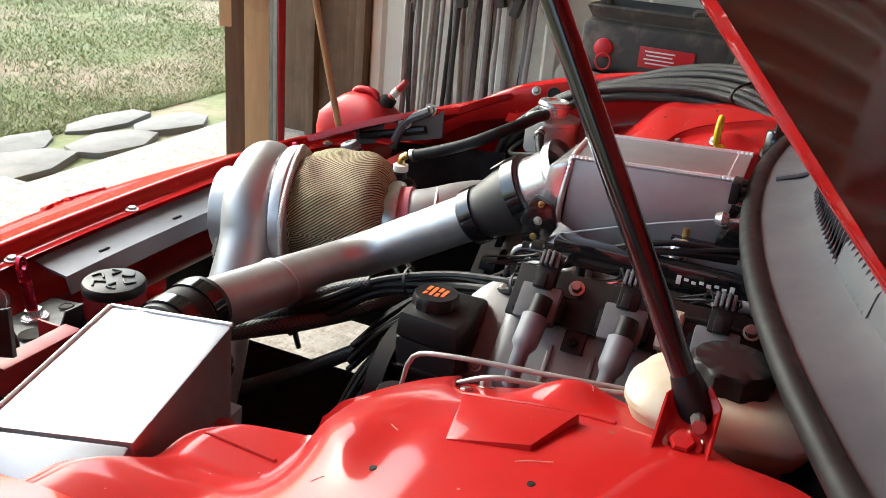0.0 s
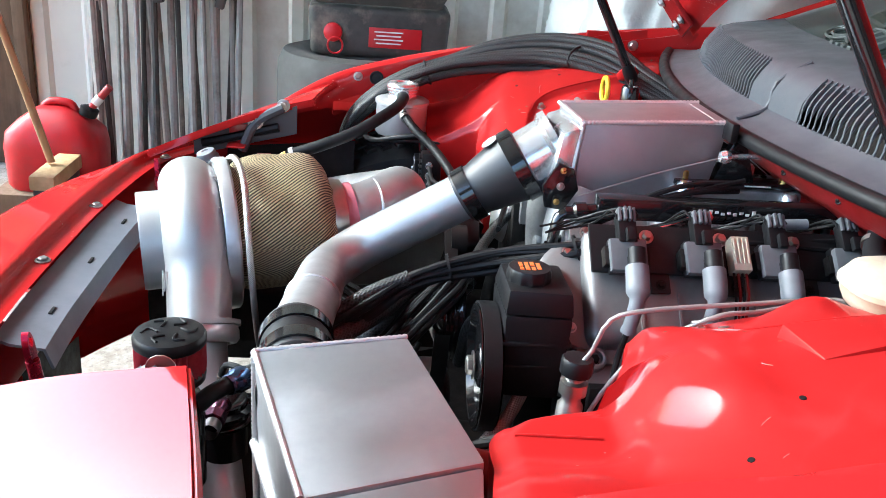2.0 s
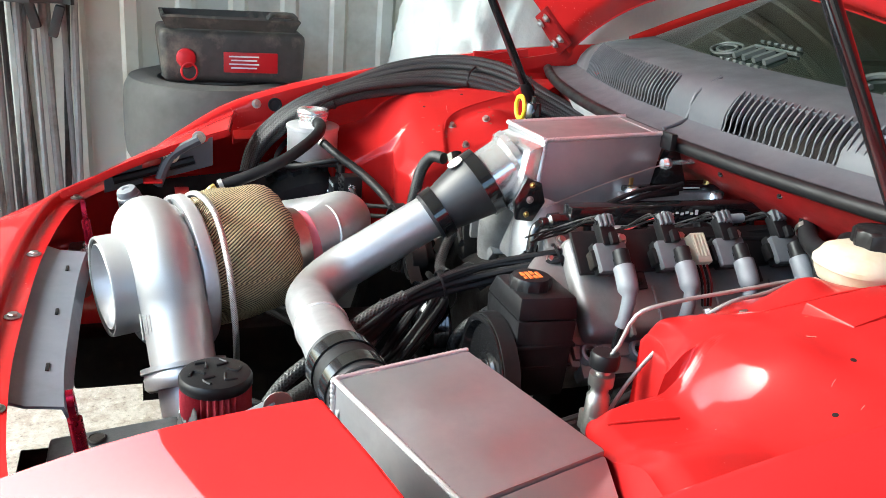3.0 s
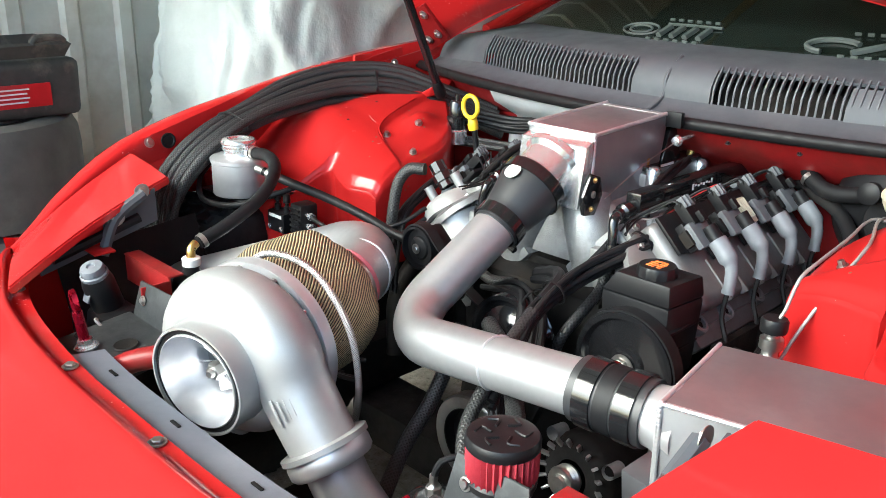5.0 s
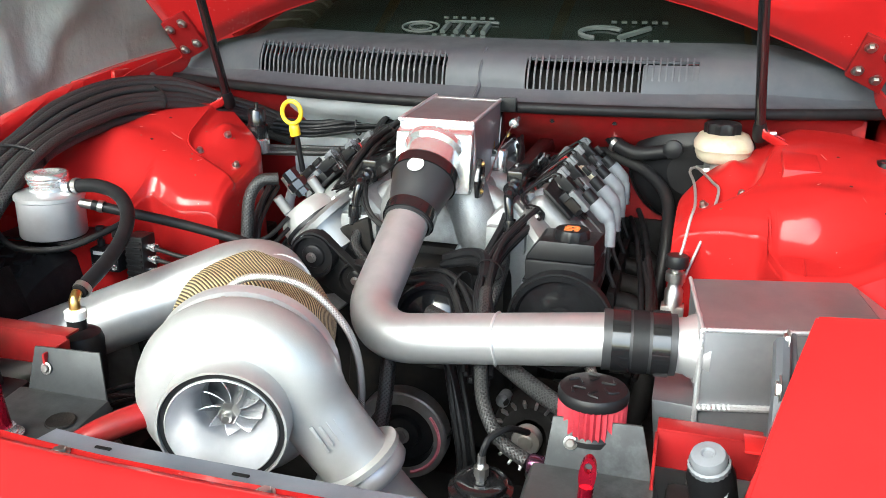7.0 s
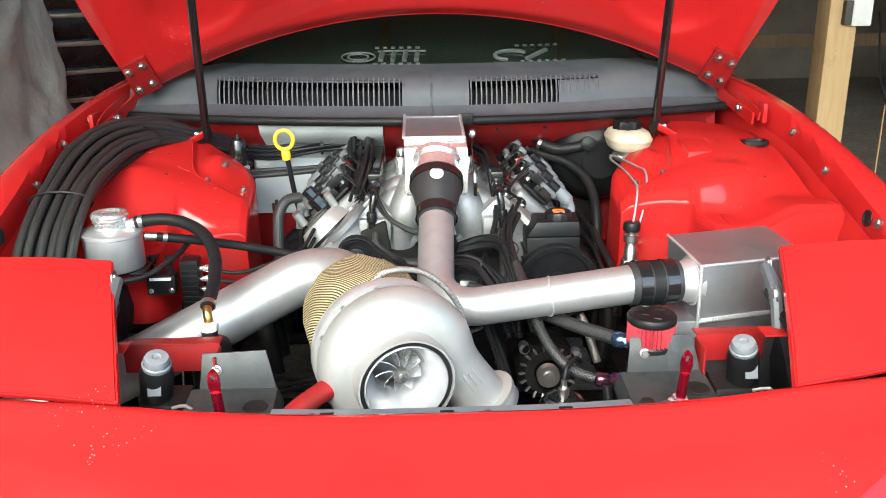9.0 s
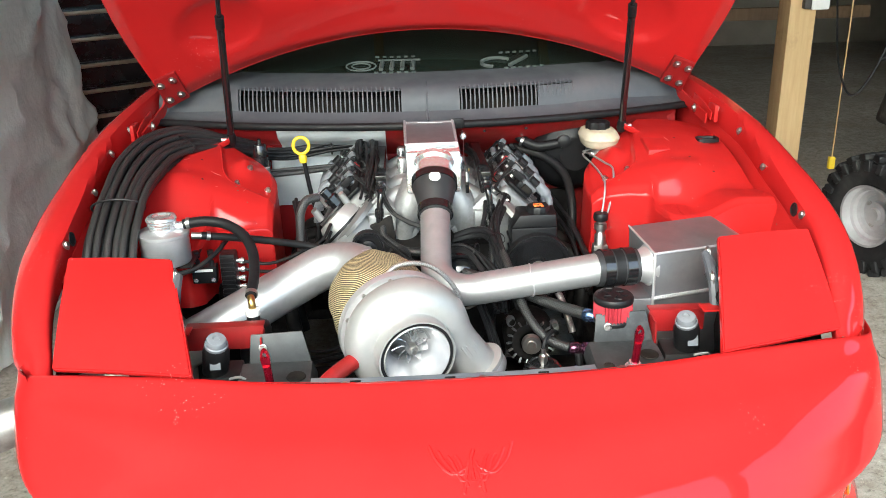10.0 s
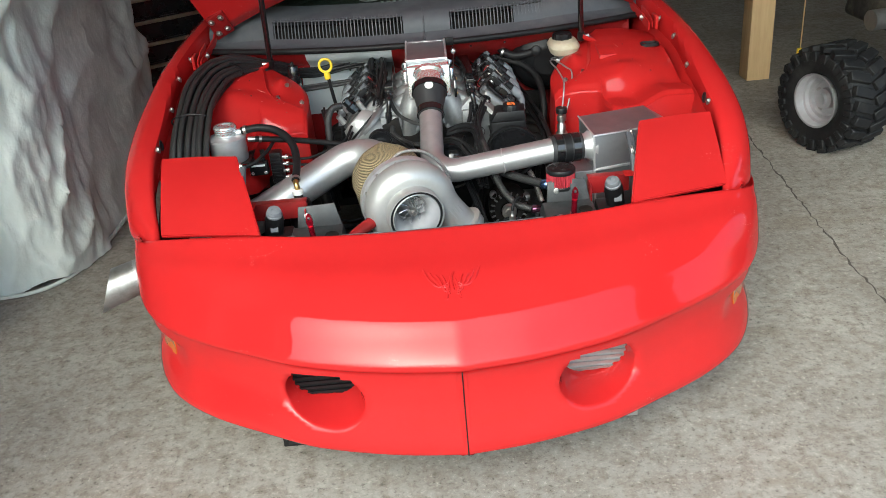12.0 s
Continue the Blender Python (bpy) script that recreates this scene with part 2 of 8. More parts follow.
def concrete_material():
    m, nt, p = nodes_of("worn concrete slab")
    a, b, c = noisy(nt, 1.7, 8, 0.68), noisy(nt, 18, 7, 0.72), noisy(nt, 170, 3, 0.7)
    col = mixed(nt, ramp(nt, a, 0.36, 0.66), (0.255, 0.232, 0.200), (0.37, 0.342, 0.300))
    col = mixed(nt, ramp(nt, b, 0.44, 0.66), col, (0.195, 0.165, 0.134))
    drag = noisy(nt, 5, 8, 0.78, coords(nt, (1.0, 4.5, 1), (0, 0, 0.5)))
    col = mixed(nt, ramp(nt, drag, 0.56, 0.78), col, (0.19, 0.160, 0.125))
    stain = noisy(nt, 0.8, 6, 0.7, coords(nt, (1, 1.6, 1), (0, 0, -0.3)))
    col = mixed(nt, ramp(nt, stain, 0.56, 0.70), col, (0.22, 0.185, 0.14))
    grain = noisy(nt, 52, 9, 0.82)
    col = mixed(nt, ramp(nt, grain, 0.47, 0.33), col, (0.065, 0.054, 0.042))
    col = mixed(nt, ramp(nt, grain, 0.55, 0.68), col, (0.52, 0.48, 0.41))
    v = add(nt, "ShaderNodeTexVoronoi", Scale=46.0)
    nt.links.new(coords(nt), v.inputs["Vector"])
    pit = nt.nodes.new("ShaderNodeMath")
    pit.operation = "MULTIPLY"
    nt.links.new(ramp(nt, v.outputs["Distance"], 0.20, 0.06), pit.inputs[0])
    nt.links.new(ramp(nt, b, 0.48, 0.60), pit.inputs[1])
    col = mixed(nt, pit.outputs[0], col, (0.08, 0.066, 0.052))
    nt.links.new(col, p.inputs["Base Color"])
    p.inputs["Roughness"].default_value = 0.78
    bumped(nt, p, grain, 0.5, 0.004)
    return m


CONCRETE = concrete_material()


def ground_material():
    m, nt, p = nodes_of("patchy lawn ground")
    a, b = noisy(nt, 0.9, 8, 0.7), noisy(nt, 9, 6, 0.7)
    col = mixed(nt, ramp(nt, b, 0.35, 0.65), (0.12, 0.145, 0.045), (0.19, 0.185, 0.075))
    col = mixed(nt, ramp(nt, a, 0.47, 0.62), col, (0.27, 0.20, 0.13))
    nt.links.new(col, p.inputs["Base Color"])
    p.inputs["Roughness"].default_value = 0.9
    bumped(nt, p, b, 0.8, 0.03)
    return m


LAWN = ground_material()


def blade_material():
    m, nt, p = nodes_of("grass blade")
    g = nt.nodes.new("ShaderNodeNewGeometry")
    nt.links.new(mixed(nt, g.outputs["Random Per Island"], (0.12, 0.16, 0.045), (0.28, 0.25, 0.11)), p.inputs["Base Color"])
    p.inputs["Specular IOR Level"].default_value = 0.15
    p.inputs["Roughness"].default_value = 0.6
    return m


BLADE = blade_material()


def cloth_material():
    m, nt, p = nodes_of("grey car cover cloth")
    a, b = noisy(nt, 3, 5, 0.6), noisy(nt, 500, 2)
    nt.links.new(mixed(nt, ramp(nt, a, 0.35, 0.65), (0.60, 0.63, 0.58), (0.72, 0.75, 0.70)), p.inputs["Base Color"])
    p.inputs["Roughness"].default_value = 0.75
    p.inputs["Sheen Weight"].default_value = 0.2
    bumped(nt, p, noisy(nt, 7, 5, 0.6), 0.55, 0.02)
    return m


CLOTH = cloth_material()


def glass_material():
    m, nt, p = nodes_of("tinted windscreen glass")
    p.inputs["Base Color"].default_value = (0.035, 0.05, 0.04, 1)
    p.inputs["Roughness"].default_value = 0.02
    p.inputs["Transmission Weight"].default_value = 0.75
    p.inputs["IOR"].default_value = 1.5
    return m


GLASS = glass_material()

# ---- building helpers ----


def thing(name, at, label, category, group="", kind=""):
    """An empty at a thing's base; its parts hang under it."""
    e = new(name)
    e.empty_display_size = 0.05
    e.location = at
    return tagged(e, label, category, group, kind)


def base_of(ob):
    p = Vector((0, 0, 0))
    while ob:
        p += ob.location
        ob = ob.parent
    return p


def mesh_of(name, bm, material, smooth=40, at=Vector((0, 0, 0))):
    bmesh.ops.recalc_face_normals(bm, faces=bm.faces)
    for f in bm.faces:
        f.smooth = True
    for e in bm.edges:
        if len(e.link_faces) == 2 and e.calc_face_angle(0) > radians(smooth):
            e.smooth = False
    me = bpy.data.meshes.new(name)
    bm.transform(Matrix.Translation(-at))
    bm.to_mesh(me)
    bm.free()
    me.materials.append(material)
    return me


def part(name, bm, material, parent=None, label="", smooth=40):
    """Links a bmesh, in the world's metres, as one mesh under a thing or a part."""
    ob = new(name, mesh_of(name, bm, material, smooth, base_of(parent)))
    ob.parent = parent
    return tagged(ob, label)


def solo(name, bm, material, label, category, group="", kind="", smooth=40, at=(0, 0, 0)):
    """A top-level thing of one mesh."""
    ob = new(name, mesh_of(name, bm, material, smooth, Vector(at)))
    ob.location = at
    return tagged(ob, label, category, group, kind)


def frame_of(axis):
    return Vector(axis).normalized().to_track_quat("Z", "Y").to_matrix().to_4x4()


def box(c, s, bevel=0.004, m=None, seg=2, into=None):
    bm = bmesh.new()
    bmesh.ops.create_cube(bm, size=1, matrix=Matrix.Diagonal((*s, 1)))
    if bevel:
        bmesh.ops.bevel(bm, geom=bm.edges[:], offset=min(bevel, min(s) * 0.45), segments=seg, profile=0.6, affect="EDGES")
    bm.transform(Matrix.Translation(c) @ (m or Matrix()))
    return join(into, bm)


def join(into, bm):
    if into is None:
        return bm
    me = bpy.data.meshes.new("tmp")
    bm.to_mesh(me)
    bm.free()
    into.from_mesh(me)
    bpy.data.meshes.remove(me)
    return into


def hull_box(corners_low, corners_high, bevel=0.004, into=None, seg=2):
    """A block from four low and four high corners, in order round."""
    bm = bmesh.new()
    lo = [bm.verts.new(c) for c in corners_low]
    hi = [bm.verts.new(c) for c in corners_high]
    bm.faces.new(lo[::-1]), bm.faces.new(hi)
    for i in range(len(lo)):
        j = (i + 1) % len(lo)
        bm.faces.new((lo[i], lo[j], hi[j], hi[i]))
    if bevel:
        bmesh.ops.bevel(bm, geom=bm.edges[:], offset=bevel, segments=seg, profile=0.6, affect="EDGES")
    return join(into, bm)


def lathe(profile, at, axis=(0, 0, 1), seg=40, into=None, wave=None):
    """Turns (radius, height) pairs round an axis that starts at a point."""
    bm = bmesh.new()
    m = Matrix.Translation(at) @ frame_of(axis)
    rings = []
    for r, h in profile:
        if r < 1e-5:
            rings.append([bm.verts.new(m @ Vector((0, 0, h)))])
        else:
            rings.append([bm.verts.new(m @ Vector(((r + (wave(i, seg, h) if wave else 0)) * math.cos(2 * math.pi * i / seg), (r + (wave(i, seg, h) if wave else 0)) * math.sin(2 * math.pi * i / seg), h))) for i in range(seg)])
    for a, b in zip(rings, rings[1:]):
        for i in range(seg):
            j = (i + 1) % seg
            if len(a) == 1 and len(b) == 1:
                continue
            if len(a) == 1:
                bm.faces.new((a[0], b[j], b[i]))
            elif len(b) == 1:
                bm.faces.new((a[i], a[j], b[0]))
            else:
                bm.faces.new((a[i], a[j], b[j], b[i]))
    return join(into, bm)


def curve_points(pts, step):
    """A smooth line through points (centripetal in feel), as closely spaced points."""
    P = [Vector(p) for p in pts]
    if len(P) == 2:
        n = max(2, int((P[1] - P[0]).length / step))
        return [P[0].lerp(P[1], i / n) for i in range(n + 1)]
    out = []
    Q = [P[0] * 2 - P[1], *P, P[-1] * 2 - P[-2]]
    for a, b, c, d in zip(Q, Q[1:], Q[2:], Q[3:]):
        n = max(2, int((c - b).length / step))
        for i in range(n):
            t = i / n
            out.append(0.5 * (2 * b + (c - a) * t + (2 * a - 5 * b + 4 * c - d) * t * t + (3 * b - a - 3 * c + d) * t**3))
    out.append(P[-1])
    return out


def tube(pts, r, seg=12, step=0.012, into=None, caps=True, straight=False, flat=None):
    """Sweeps a round section along a smooth line; r is a number or a function of 0..1. UVs run in metres along the tube."""
    line = [Vector(p) for p in pts] if straight else curve_points(pts, step)
    bm = bmesh.new()
    uv = bm.loops.layers.uv.new("UVMap")
    up = None
    rings, lens, L = [], [], 0.0
    for i, p in enumerate(line):
        d = (line[min(i + 1, len(line) - 1)] - line[max(i - 1, 0)]).normalized()
        if up is None:
            up = d.orthogonal().normalized()
        up = (up - d * up.dot(d)).normalized()
        side = d.cross(up)
        if i:
            L += (p - line[i - 1]).length
        k = i / (len(line) - 1)
        rr = r(k) if callable(r) else r
        rings.append([bm.verts.new(p + (up * math.cos(2 * math.pi * j / seg) + side * math.sin(2 * math.pi * j / seg)) * rr) for j in range(seg)])
        lens.append(L)
    r0 = r(0.5) if callable(r) else r
    for i, (a, b) in enumerate(zip(rings, rings[1:])):
        for j in range(seg):
            k = (j + 1) % seg
            f = bm.faces.new((a[j], a[k], b[k], b[j]))
            for lp, (u, v) in zip(f.loops, ((j, i), (j + 1, i), (j + 1, i + 1), (j, i + 1))):
                lp[uv].uv = (u / seg * 2 * math.pi * r0, lens[v])
    if caps:
        bm.faces.new(rings[0][::-1])
        bm.faces.new(rings[-1])
    return join(into, bm)


def braid_tube(pts, r, seg=18, step=0.0022, weave=0.011, depth=0.06):
    """A woven sleeve: a tube with crossing raised strands."""
    line = curve_points(pts, step)
    bm = bmesh.new()
    uv = bm.loops.layers.uv.new("UVMap")
    up, L, prev = None, 0.0, None
    for i, p in enumerate(line):
        d = (line[min(i + 1, len(line) - 1)] - line[max(i - 1, 0)]).normalized()
        up = d.orthogonal().normalized() if up is None else (up - d * up.dot(d)).normalized()
        side = d.cross(up)
        L += (p - line[i - 1]).length if i else 0.0
        ring = []
        for j in range(seg):
            a = 2 * math.pi * j / seg
            w = math.sin(3 * a + 2 * math.pi * L / weave) * math.sin(3 * a - 2 * math.pi * L / weave)
            ring.append(bm.verts.new(p + (up * math.cos(a) + side * math.sin(a)) * r * (1 + depth * w)))
        if prev:
            for j in range(seg):
                k = (j + 1) % seg
                f = bm.faces.new((prev[0][j], prev[0][k], ring[k], ring[j]))
                for lp, (u, v) in zip(f.loops, ((j, prev[1]), (j + 1, prev[1]), (j + 1, L), (j, L))):
                    lp[uv].uv = (u / seg * 2 * math.pi * r, v)
        else:
            bm.faces.new(ring[::-1])
        prev = (ring, L)
    bm.faces.new(prev[0])
    return bm


def ribbon(pts, half_w, half_t):
    """A flat strap that stands on edge, along a smooth line in a plane of constant x."""
    rows = []
    line = curve_points(pts, 0.01)
    for i, p in enumerate(line):
        d = (line[min(i + 1, len(line) - 1)] - line[max(i - 1, 0)]).normalized()
        n = Vector((1, 0, 0)).cross(d).normalized() * half_w
        t = Vector((half_t, 0, 0))
        rows.append([p + n + t, p - n + t, p - n - t, p + n - t])
    bm = loft(rows, closed=True)
    bmesh.ops.holes_fill(bm, edges=bm.edges, sides=0)
    return bm


def arc(corner, a, b, radius, n=10):
    """Points of a bend of that radius from the leg towards a to the leg towards b."""
    c, a, b = Vector(corner), Vector(a), Vector(b)
    u, v = (a - c).normalized(), (b - c).normalized()
    half = u.angle(v) / 2
    cut = radius / math.tan(half)
    centre = c + (u + v).normalized() * radius / math.sin(half)
    p, q = c + u * cut - centre, c + v * cut - centre
    total = p.angle(q)
    ax = p.cross(q).normalized()
    return [centre + Matrix.Rotation(total * i / n, 3, ax) @ p for i in range(n + 1)]


def loft(sections, closed=False, into=None, thick=0.0):
    """A skin over rows of points of equal count."""
    bm = bmesh.new()
    rows = [[bm.verts.new(p) for p in row] for row in sections]
    n = len(rows[0])
    for a, b in zip(rows, rows[1:]):
        for i in range(n if closed else n - 1):
            j = (i + 1) % n
            try:
                bm.faces.new((a[i], a[j], b[j], b[i]))
            except ValueError:
                pass
    if thick:
        bmesh.ops.recalc_face_normals(bm, faces=bm.faces)
        bmesh.ops.solidify(bm, geom=bm.faces[:], thickness=thick)
    return join(into, bm)


def bolt(at, axis, r=0.007, h=0.006, washer=True, into=None):
    bm = lathe([(0, 0), (r * 1.5, 0), (r * 1.5, 0.0015), (r * 1.1, 0.002)], at, axis, 14) if washer else bmesh.new()
    return join(into, lathe([(r, 0.001), (r, h * 0.8), (r * 0.85, h), (0, h)], at, axis, 6, bm))


def spline(xs, ys):
    """Smooth interpolation through pairs."""
    xs, ys = list(xs), list(ys)

    def f(x):
        if x <= xs[0]:
            return ys[0]
        if x >= xs[-1]:
            return ys[-1]
        i = max(k for k in range(len(xs) - 1) if xs[k] <= x)
        t = (x - xs[i]) / (xs[i + 1] - xs[i])
        m0 = (ys[i + 1] - ys[max(i - 1, 0)]) / (xs[i + 1] - xs[max(i - 1, 0)])
        j = min(i + 2, len(xs) - 1)
        m1 = (ys[j] - ys[i]) / (xs[j] - xs[i])
        h = xs[i + 1] - xs[i]
        return (2 * t**3 - 3 * t**2 + 1) * ys[i] + (t**3 - 2 * t**2 + t) * h * m0 + (-2 * t**3 + 3 * t**2) * ys[i + 1] + (t**3 - t**2) * h * m1

    return f

# ---- the garage ----
X0, X1, Y0, Y1, ZC = -2.80, 4.6, -1.42, 9.7, 3.7
X_BAY, Y_BAY = 7.2, 6.7  # the back of the garage is wider

floor = solo("floor", box(((X1 - 1.3) / 2, (Y0 + Y1) / 2 - 0.08, -0.06), (X1 + 1.3, Y1 - Y0 + 0.2, 0.12), 0), CONCRETE, "worn tan concrete garage slab", "floor", kind="structure")


part("side_slab", box(((X0 - 1.3) / 2, (Y1 - 1.46) / 2, -0.06), (-1.3 - X0, Y1 + 1.46, 0.12), 0), CONCRETE, floor)
part("back_slab", box(((X1 + X_BAY) / 2, (Y_BAY + Y1) / 2, -0.06), (X_BAY - X1, Y1 - Y_BAY, 0.12), 0), CONCRETE, floor)


def ribbed_wall(p, q, z1, depth, pitch=0.23):
    """Sheet metal wall with raised ribs between two plan points."""
    p, q = Vector((*p, 0)), Vector((*q, 0))
    d = (q - p).normalized()
    n = Vector((-d.y, d.x, 0))
    L = (q - p).length
    rows = []
    s = 0.0
    prof = []
    while s < L:
        prof += [(s, 0), (s + pitch * 0.62, 0), (s + pitch * 0.7, depth), (s + pitch * 0.84, depth), (s + pitch * 0.92, 0)]
        s += pitch
    prof = [(min(a, L), b) for a, b in prof] + [(L, 0)]
    for z in (0, z1):
        rows.append([p + d * a + n * b + Vector((0, 0, z)) for a, b in prof])
    return loft(rows, thick=0.02)


solo("wall_west", ribbed_wall((X0, Y1), (X0, Y0), ZC, 0.022), METAL_WALL, "white ribbed sheet metal garage wall", "wall", kind="structure")
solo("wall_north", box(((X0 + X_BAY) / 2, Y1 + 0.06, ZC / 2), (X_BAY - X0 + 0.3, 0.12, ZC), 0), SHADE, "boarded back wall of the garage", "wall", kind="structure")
# Unseen east wall stops at y 1.4, leaving an added opening for sidelight.
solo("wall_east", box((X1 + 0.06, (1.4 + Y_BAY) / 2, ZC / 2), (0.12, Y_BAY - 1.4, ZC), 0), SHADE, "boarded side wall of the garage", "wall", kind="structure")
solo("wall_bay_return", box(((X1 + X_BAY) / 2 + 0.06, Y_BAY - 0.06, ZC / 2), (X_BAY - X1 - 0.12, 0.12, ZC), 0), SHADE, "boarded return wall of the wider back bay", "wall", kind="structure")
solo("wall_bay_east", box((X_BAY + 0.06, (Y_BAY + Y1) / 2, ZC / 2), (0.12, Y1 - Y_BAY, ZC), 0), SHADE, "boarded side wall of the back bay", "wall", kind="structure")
# Header over the opening that was added to let sidelight in.
solo("side_door_header", box((X1 + 0.06, (Y0 + 1.4) / 2, ZC - 0.6), (0.12, 1.4 - Y0, 1.2), 0), SHADE, "unseen boarding over an opening added for side light", "wall", kind="structure")
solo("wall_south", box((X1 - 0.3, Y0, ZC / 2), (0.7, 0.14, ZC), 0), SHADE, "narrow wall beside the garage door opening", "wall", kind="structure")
solo("door_header", box(((X0 + X1) / 2, Y0, ZC - 0.1), (X1 - X0, 0.14, 0.2), 0.005), WOOD, "timber beam over the garage door opening", "beam", kind="structure")
solo("ceiling", box(((X0 + X1) / 2, (Y0 + Y1) / 2, ZC + 0.05), (X1 - X0 + 0.3, Y1 - Y0 + 0.2, 0.1), 0), CEIL, "pale metal roof sheets over the garage", "ceiling", kind="structure")
solo("ceiling_bay", box(((X1 + X_BAY) / 2 + 0.16, (Y_BAY + Y1) / 2, ZC + 0.05), (X_BAY - X1, Y1 - Y_BAY + 0.2, 0.1), 0), CEIL, "pale metal roof sheets over the back bay", "ceiling", kind="structure")
for y in (0.2, 1.9, 3.6, 5.3, 7.0, 8.7):
    solo("roof_beam", box(((X0 + X1) / 2, y, ZC - 0.10), (X1 - X0, 0.09, 0.20), 0.006), WOOD_DARK, "brown timber roof beam under the metal sheets", "beam", "roof beams", "structure")
for x in (-1.9, -0.3, 1.3, 2.9):
    solo("roof_purlin", box((x, (Y0 + Y1) / 2, ZC - 0.025), (0.09, Y1 - Y0, 0.05), 0.004), WOOD, "pine purlin under the metal roof sheets", "purlin", "roof purlins", "structure")


def ground_sheet():
    rows = []
    rnd = random.Random(3)
    ys = [-1.5, -1.62, -1.8, -2.1, -2.6, -3.4, -4.6, -6.5, -9, -13, -20, -40, -120]
    xs = [-120, -40, -20, -12, -8, -6, -5, -4.2, -3.6, -3, -2.5, -2, -1.5, -1, -0.5, 0, 0.5, 1, 2, 3, 5, 9, 20, 60, 120]
    for y in ys:
        rows.append([Vector((x, y, -0.05 + (noise.noise((x * 0.7, y * 0.7, 0)) * 0.03 if y < -1.7 else 0))) for x in xs])
    bm = loft(rows)
    return bm


solo("ground", ground_sheet(), LAWN, "patchy lawn outside the garage", "ground", kind="structure")


def drive_slab():
    """A straight drive that runs past the far side of the lawn."""
    near, along, out = Vector((-4.96, -6.13, 0)), Vector((-0.791, 0.611, 0)), Vector((-0.611, -0.791, 0))
    rows = []
    for d, z in ((0, -0.09), (0.0, -0.02), (0.03, -0.008), (4.0, -0.008), (4.03, -0.02), (4.03, -0.09)):
        rows.append([near + out * (d + (0.03 * noise.noise((k * 1.7, d, 5)) if d < 1 else 0)) + along * k * 0.5 + Vector((0, 0, z)) for k in range(-24, 15)])
    return loft(rows)


solo("driveway", drive_slab(), CONCRETE, "pale concrete driveway beyond the lawn", "driveway", kind="structure")


def grass():
    rnd = random.Random(5)
    verts, faces = [], []
    for _ in range(110000):
        u = rnd.random() ** 1.7
        y = -2.05 - u * 9
        x = -1.2 - rnd.random() * (3 + u * 12)
        if 0.6 * noise.noise((x * 0.9, y * 0.9, 3)) + 0.4 * noise.noise((x * 3.1, y * 3.1, 7)) < -0.3 + rnd.uniform(-0.4, 0.3) or 0.611 * (x + 4.96) + 0.791 * (y + 6.13) < 0:
            continue
        h, w, a = rnd.uniform(0.008, 0.026) * (1 + u), rnd.uniform(0.002, 0.004) * (1 + 2 * u), rnd.uniform(0, 6.28)
        z = -0.05 + noise.noise((x * 0.7, y * 0.7, 0)) * 0.03
        lx, ly = math.cos(a) * w, math.sin(a) * w
        k = len(verts)
        verts += [(x - lx, y - ly, z), (x + lx, y + ly, z), (x + rnd.uniform(-0.03, 0.03), y + rnd.uniform(-0.03, 0.03), z + h)]
        faces.append((k, k + 1, k + 2))
    me = bpy.data.meshes.new("grass")
    me.from_pydata(verts, [], faces)
    me.materials.append(BLADE)
    return tagged(new("grass", me), "thin patchy grass on the lawn", "grass", kind="stuff")


grass()


def stone(c, r, seed):
    """A flat broken paving stone."""
    rnd = random.Random(seed)
    n = 7
    ring = [(c[0] + math.cos(6.283 * i / n) * r[0] * rnd.uniform(0.75, 1.1), c[1] + math.sin(6.283 * i / n) * r[1] * rnd.uniform(0.75, 1.1)) for i in range(n)]
    return hull_box([(x, y, -0.06) for x, y in ring], [(x, y, c[2] - 0.02 + rnd.uniform(-0.006, 0.006)) for x, y in ring], 0.008)


STONE = surface("weathered flagstone", (0.21, 0.20, 0.175), (0.14, 0.13, 0.115), 9, (0.75, 0.9), 0, 0.5, 0.004, 90, (0.24, 0.22, 0.18))
for i, (c, r) in enumerate([((-1.45, -1.74, 0.0), (0.36, 0.20)), ((-2.02, -1.70, 0.0), (0.30, 0.19)), ((-2.50, -1.72, 0.0), (0.27, 0.18)), ((-0.85, -1.72, 0.0), (0.30, 0.19)), ((-2.3, -2.02, -0.012), (0.32, 0.15)), ((-1.72, -2.04, -0.012), (0.30, 0.14)), ((-0.30, -1.74, 0), (0.30, 0.18)), ((-1.1, -2.04, -0.012), (0.30, 0.13))]):
    solo("paving_stone", stone(c, r, i), STONE, "broken grey flagstone at the slab edge", "paving stone", "stones along the slab edge", at=(c[0], c[1], -0.05))

# door jamb and timber frame at the opening
jamb = thing("door_jamb", (-1.77, -0.72, 0), "raw pine door jamb of two posts with small blocks", "door jamb", kind="structure")
TURN_J = Matrix.Rotation(radians(125.6), 4, "Z")
part("post", box((-1.834, -0.643, 1.8), (0.145, 0.09, 3.6), 0.004, TURN_J), WOOD, jamb)
part("side_post", box((-1.784, -0.744, 1.8), (0.08, 0.085, 3.6), 0.004, TURN_J), WOOD_DARK, jamb)
part("foot_block", box((-1.746, -0.706, 0.06), (0.06, 0.07, 0.12), 0.004, TURN_J), WOOD, jamb)
part("sill_block", box((-1.746, -0.761, 0.76), (0.05, 0.045, 0.11), 0.004, TURN_J), WOOD, jamb)
leaf = thing("open_door", (-1.72, -0.51, 0), "dark weathered door leaf standing open, with a red edge", "door", kind="structure")
lean_d = Matrix.Rotation(radians(44.8), 4, "Z")
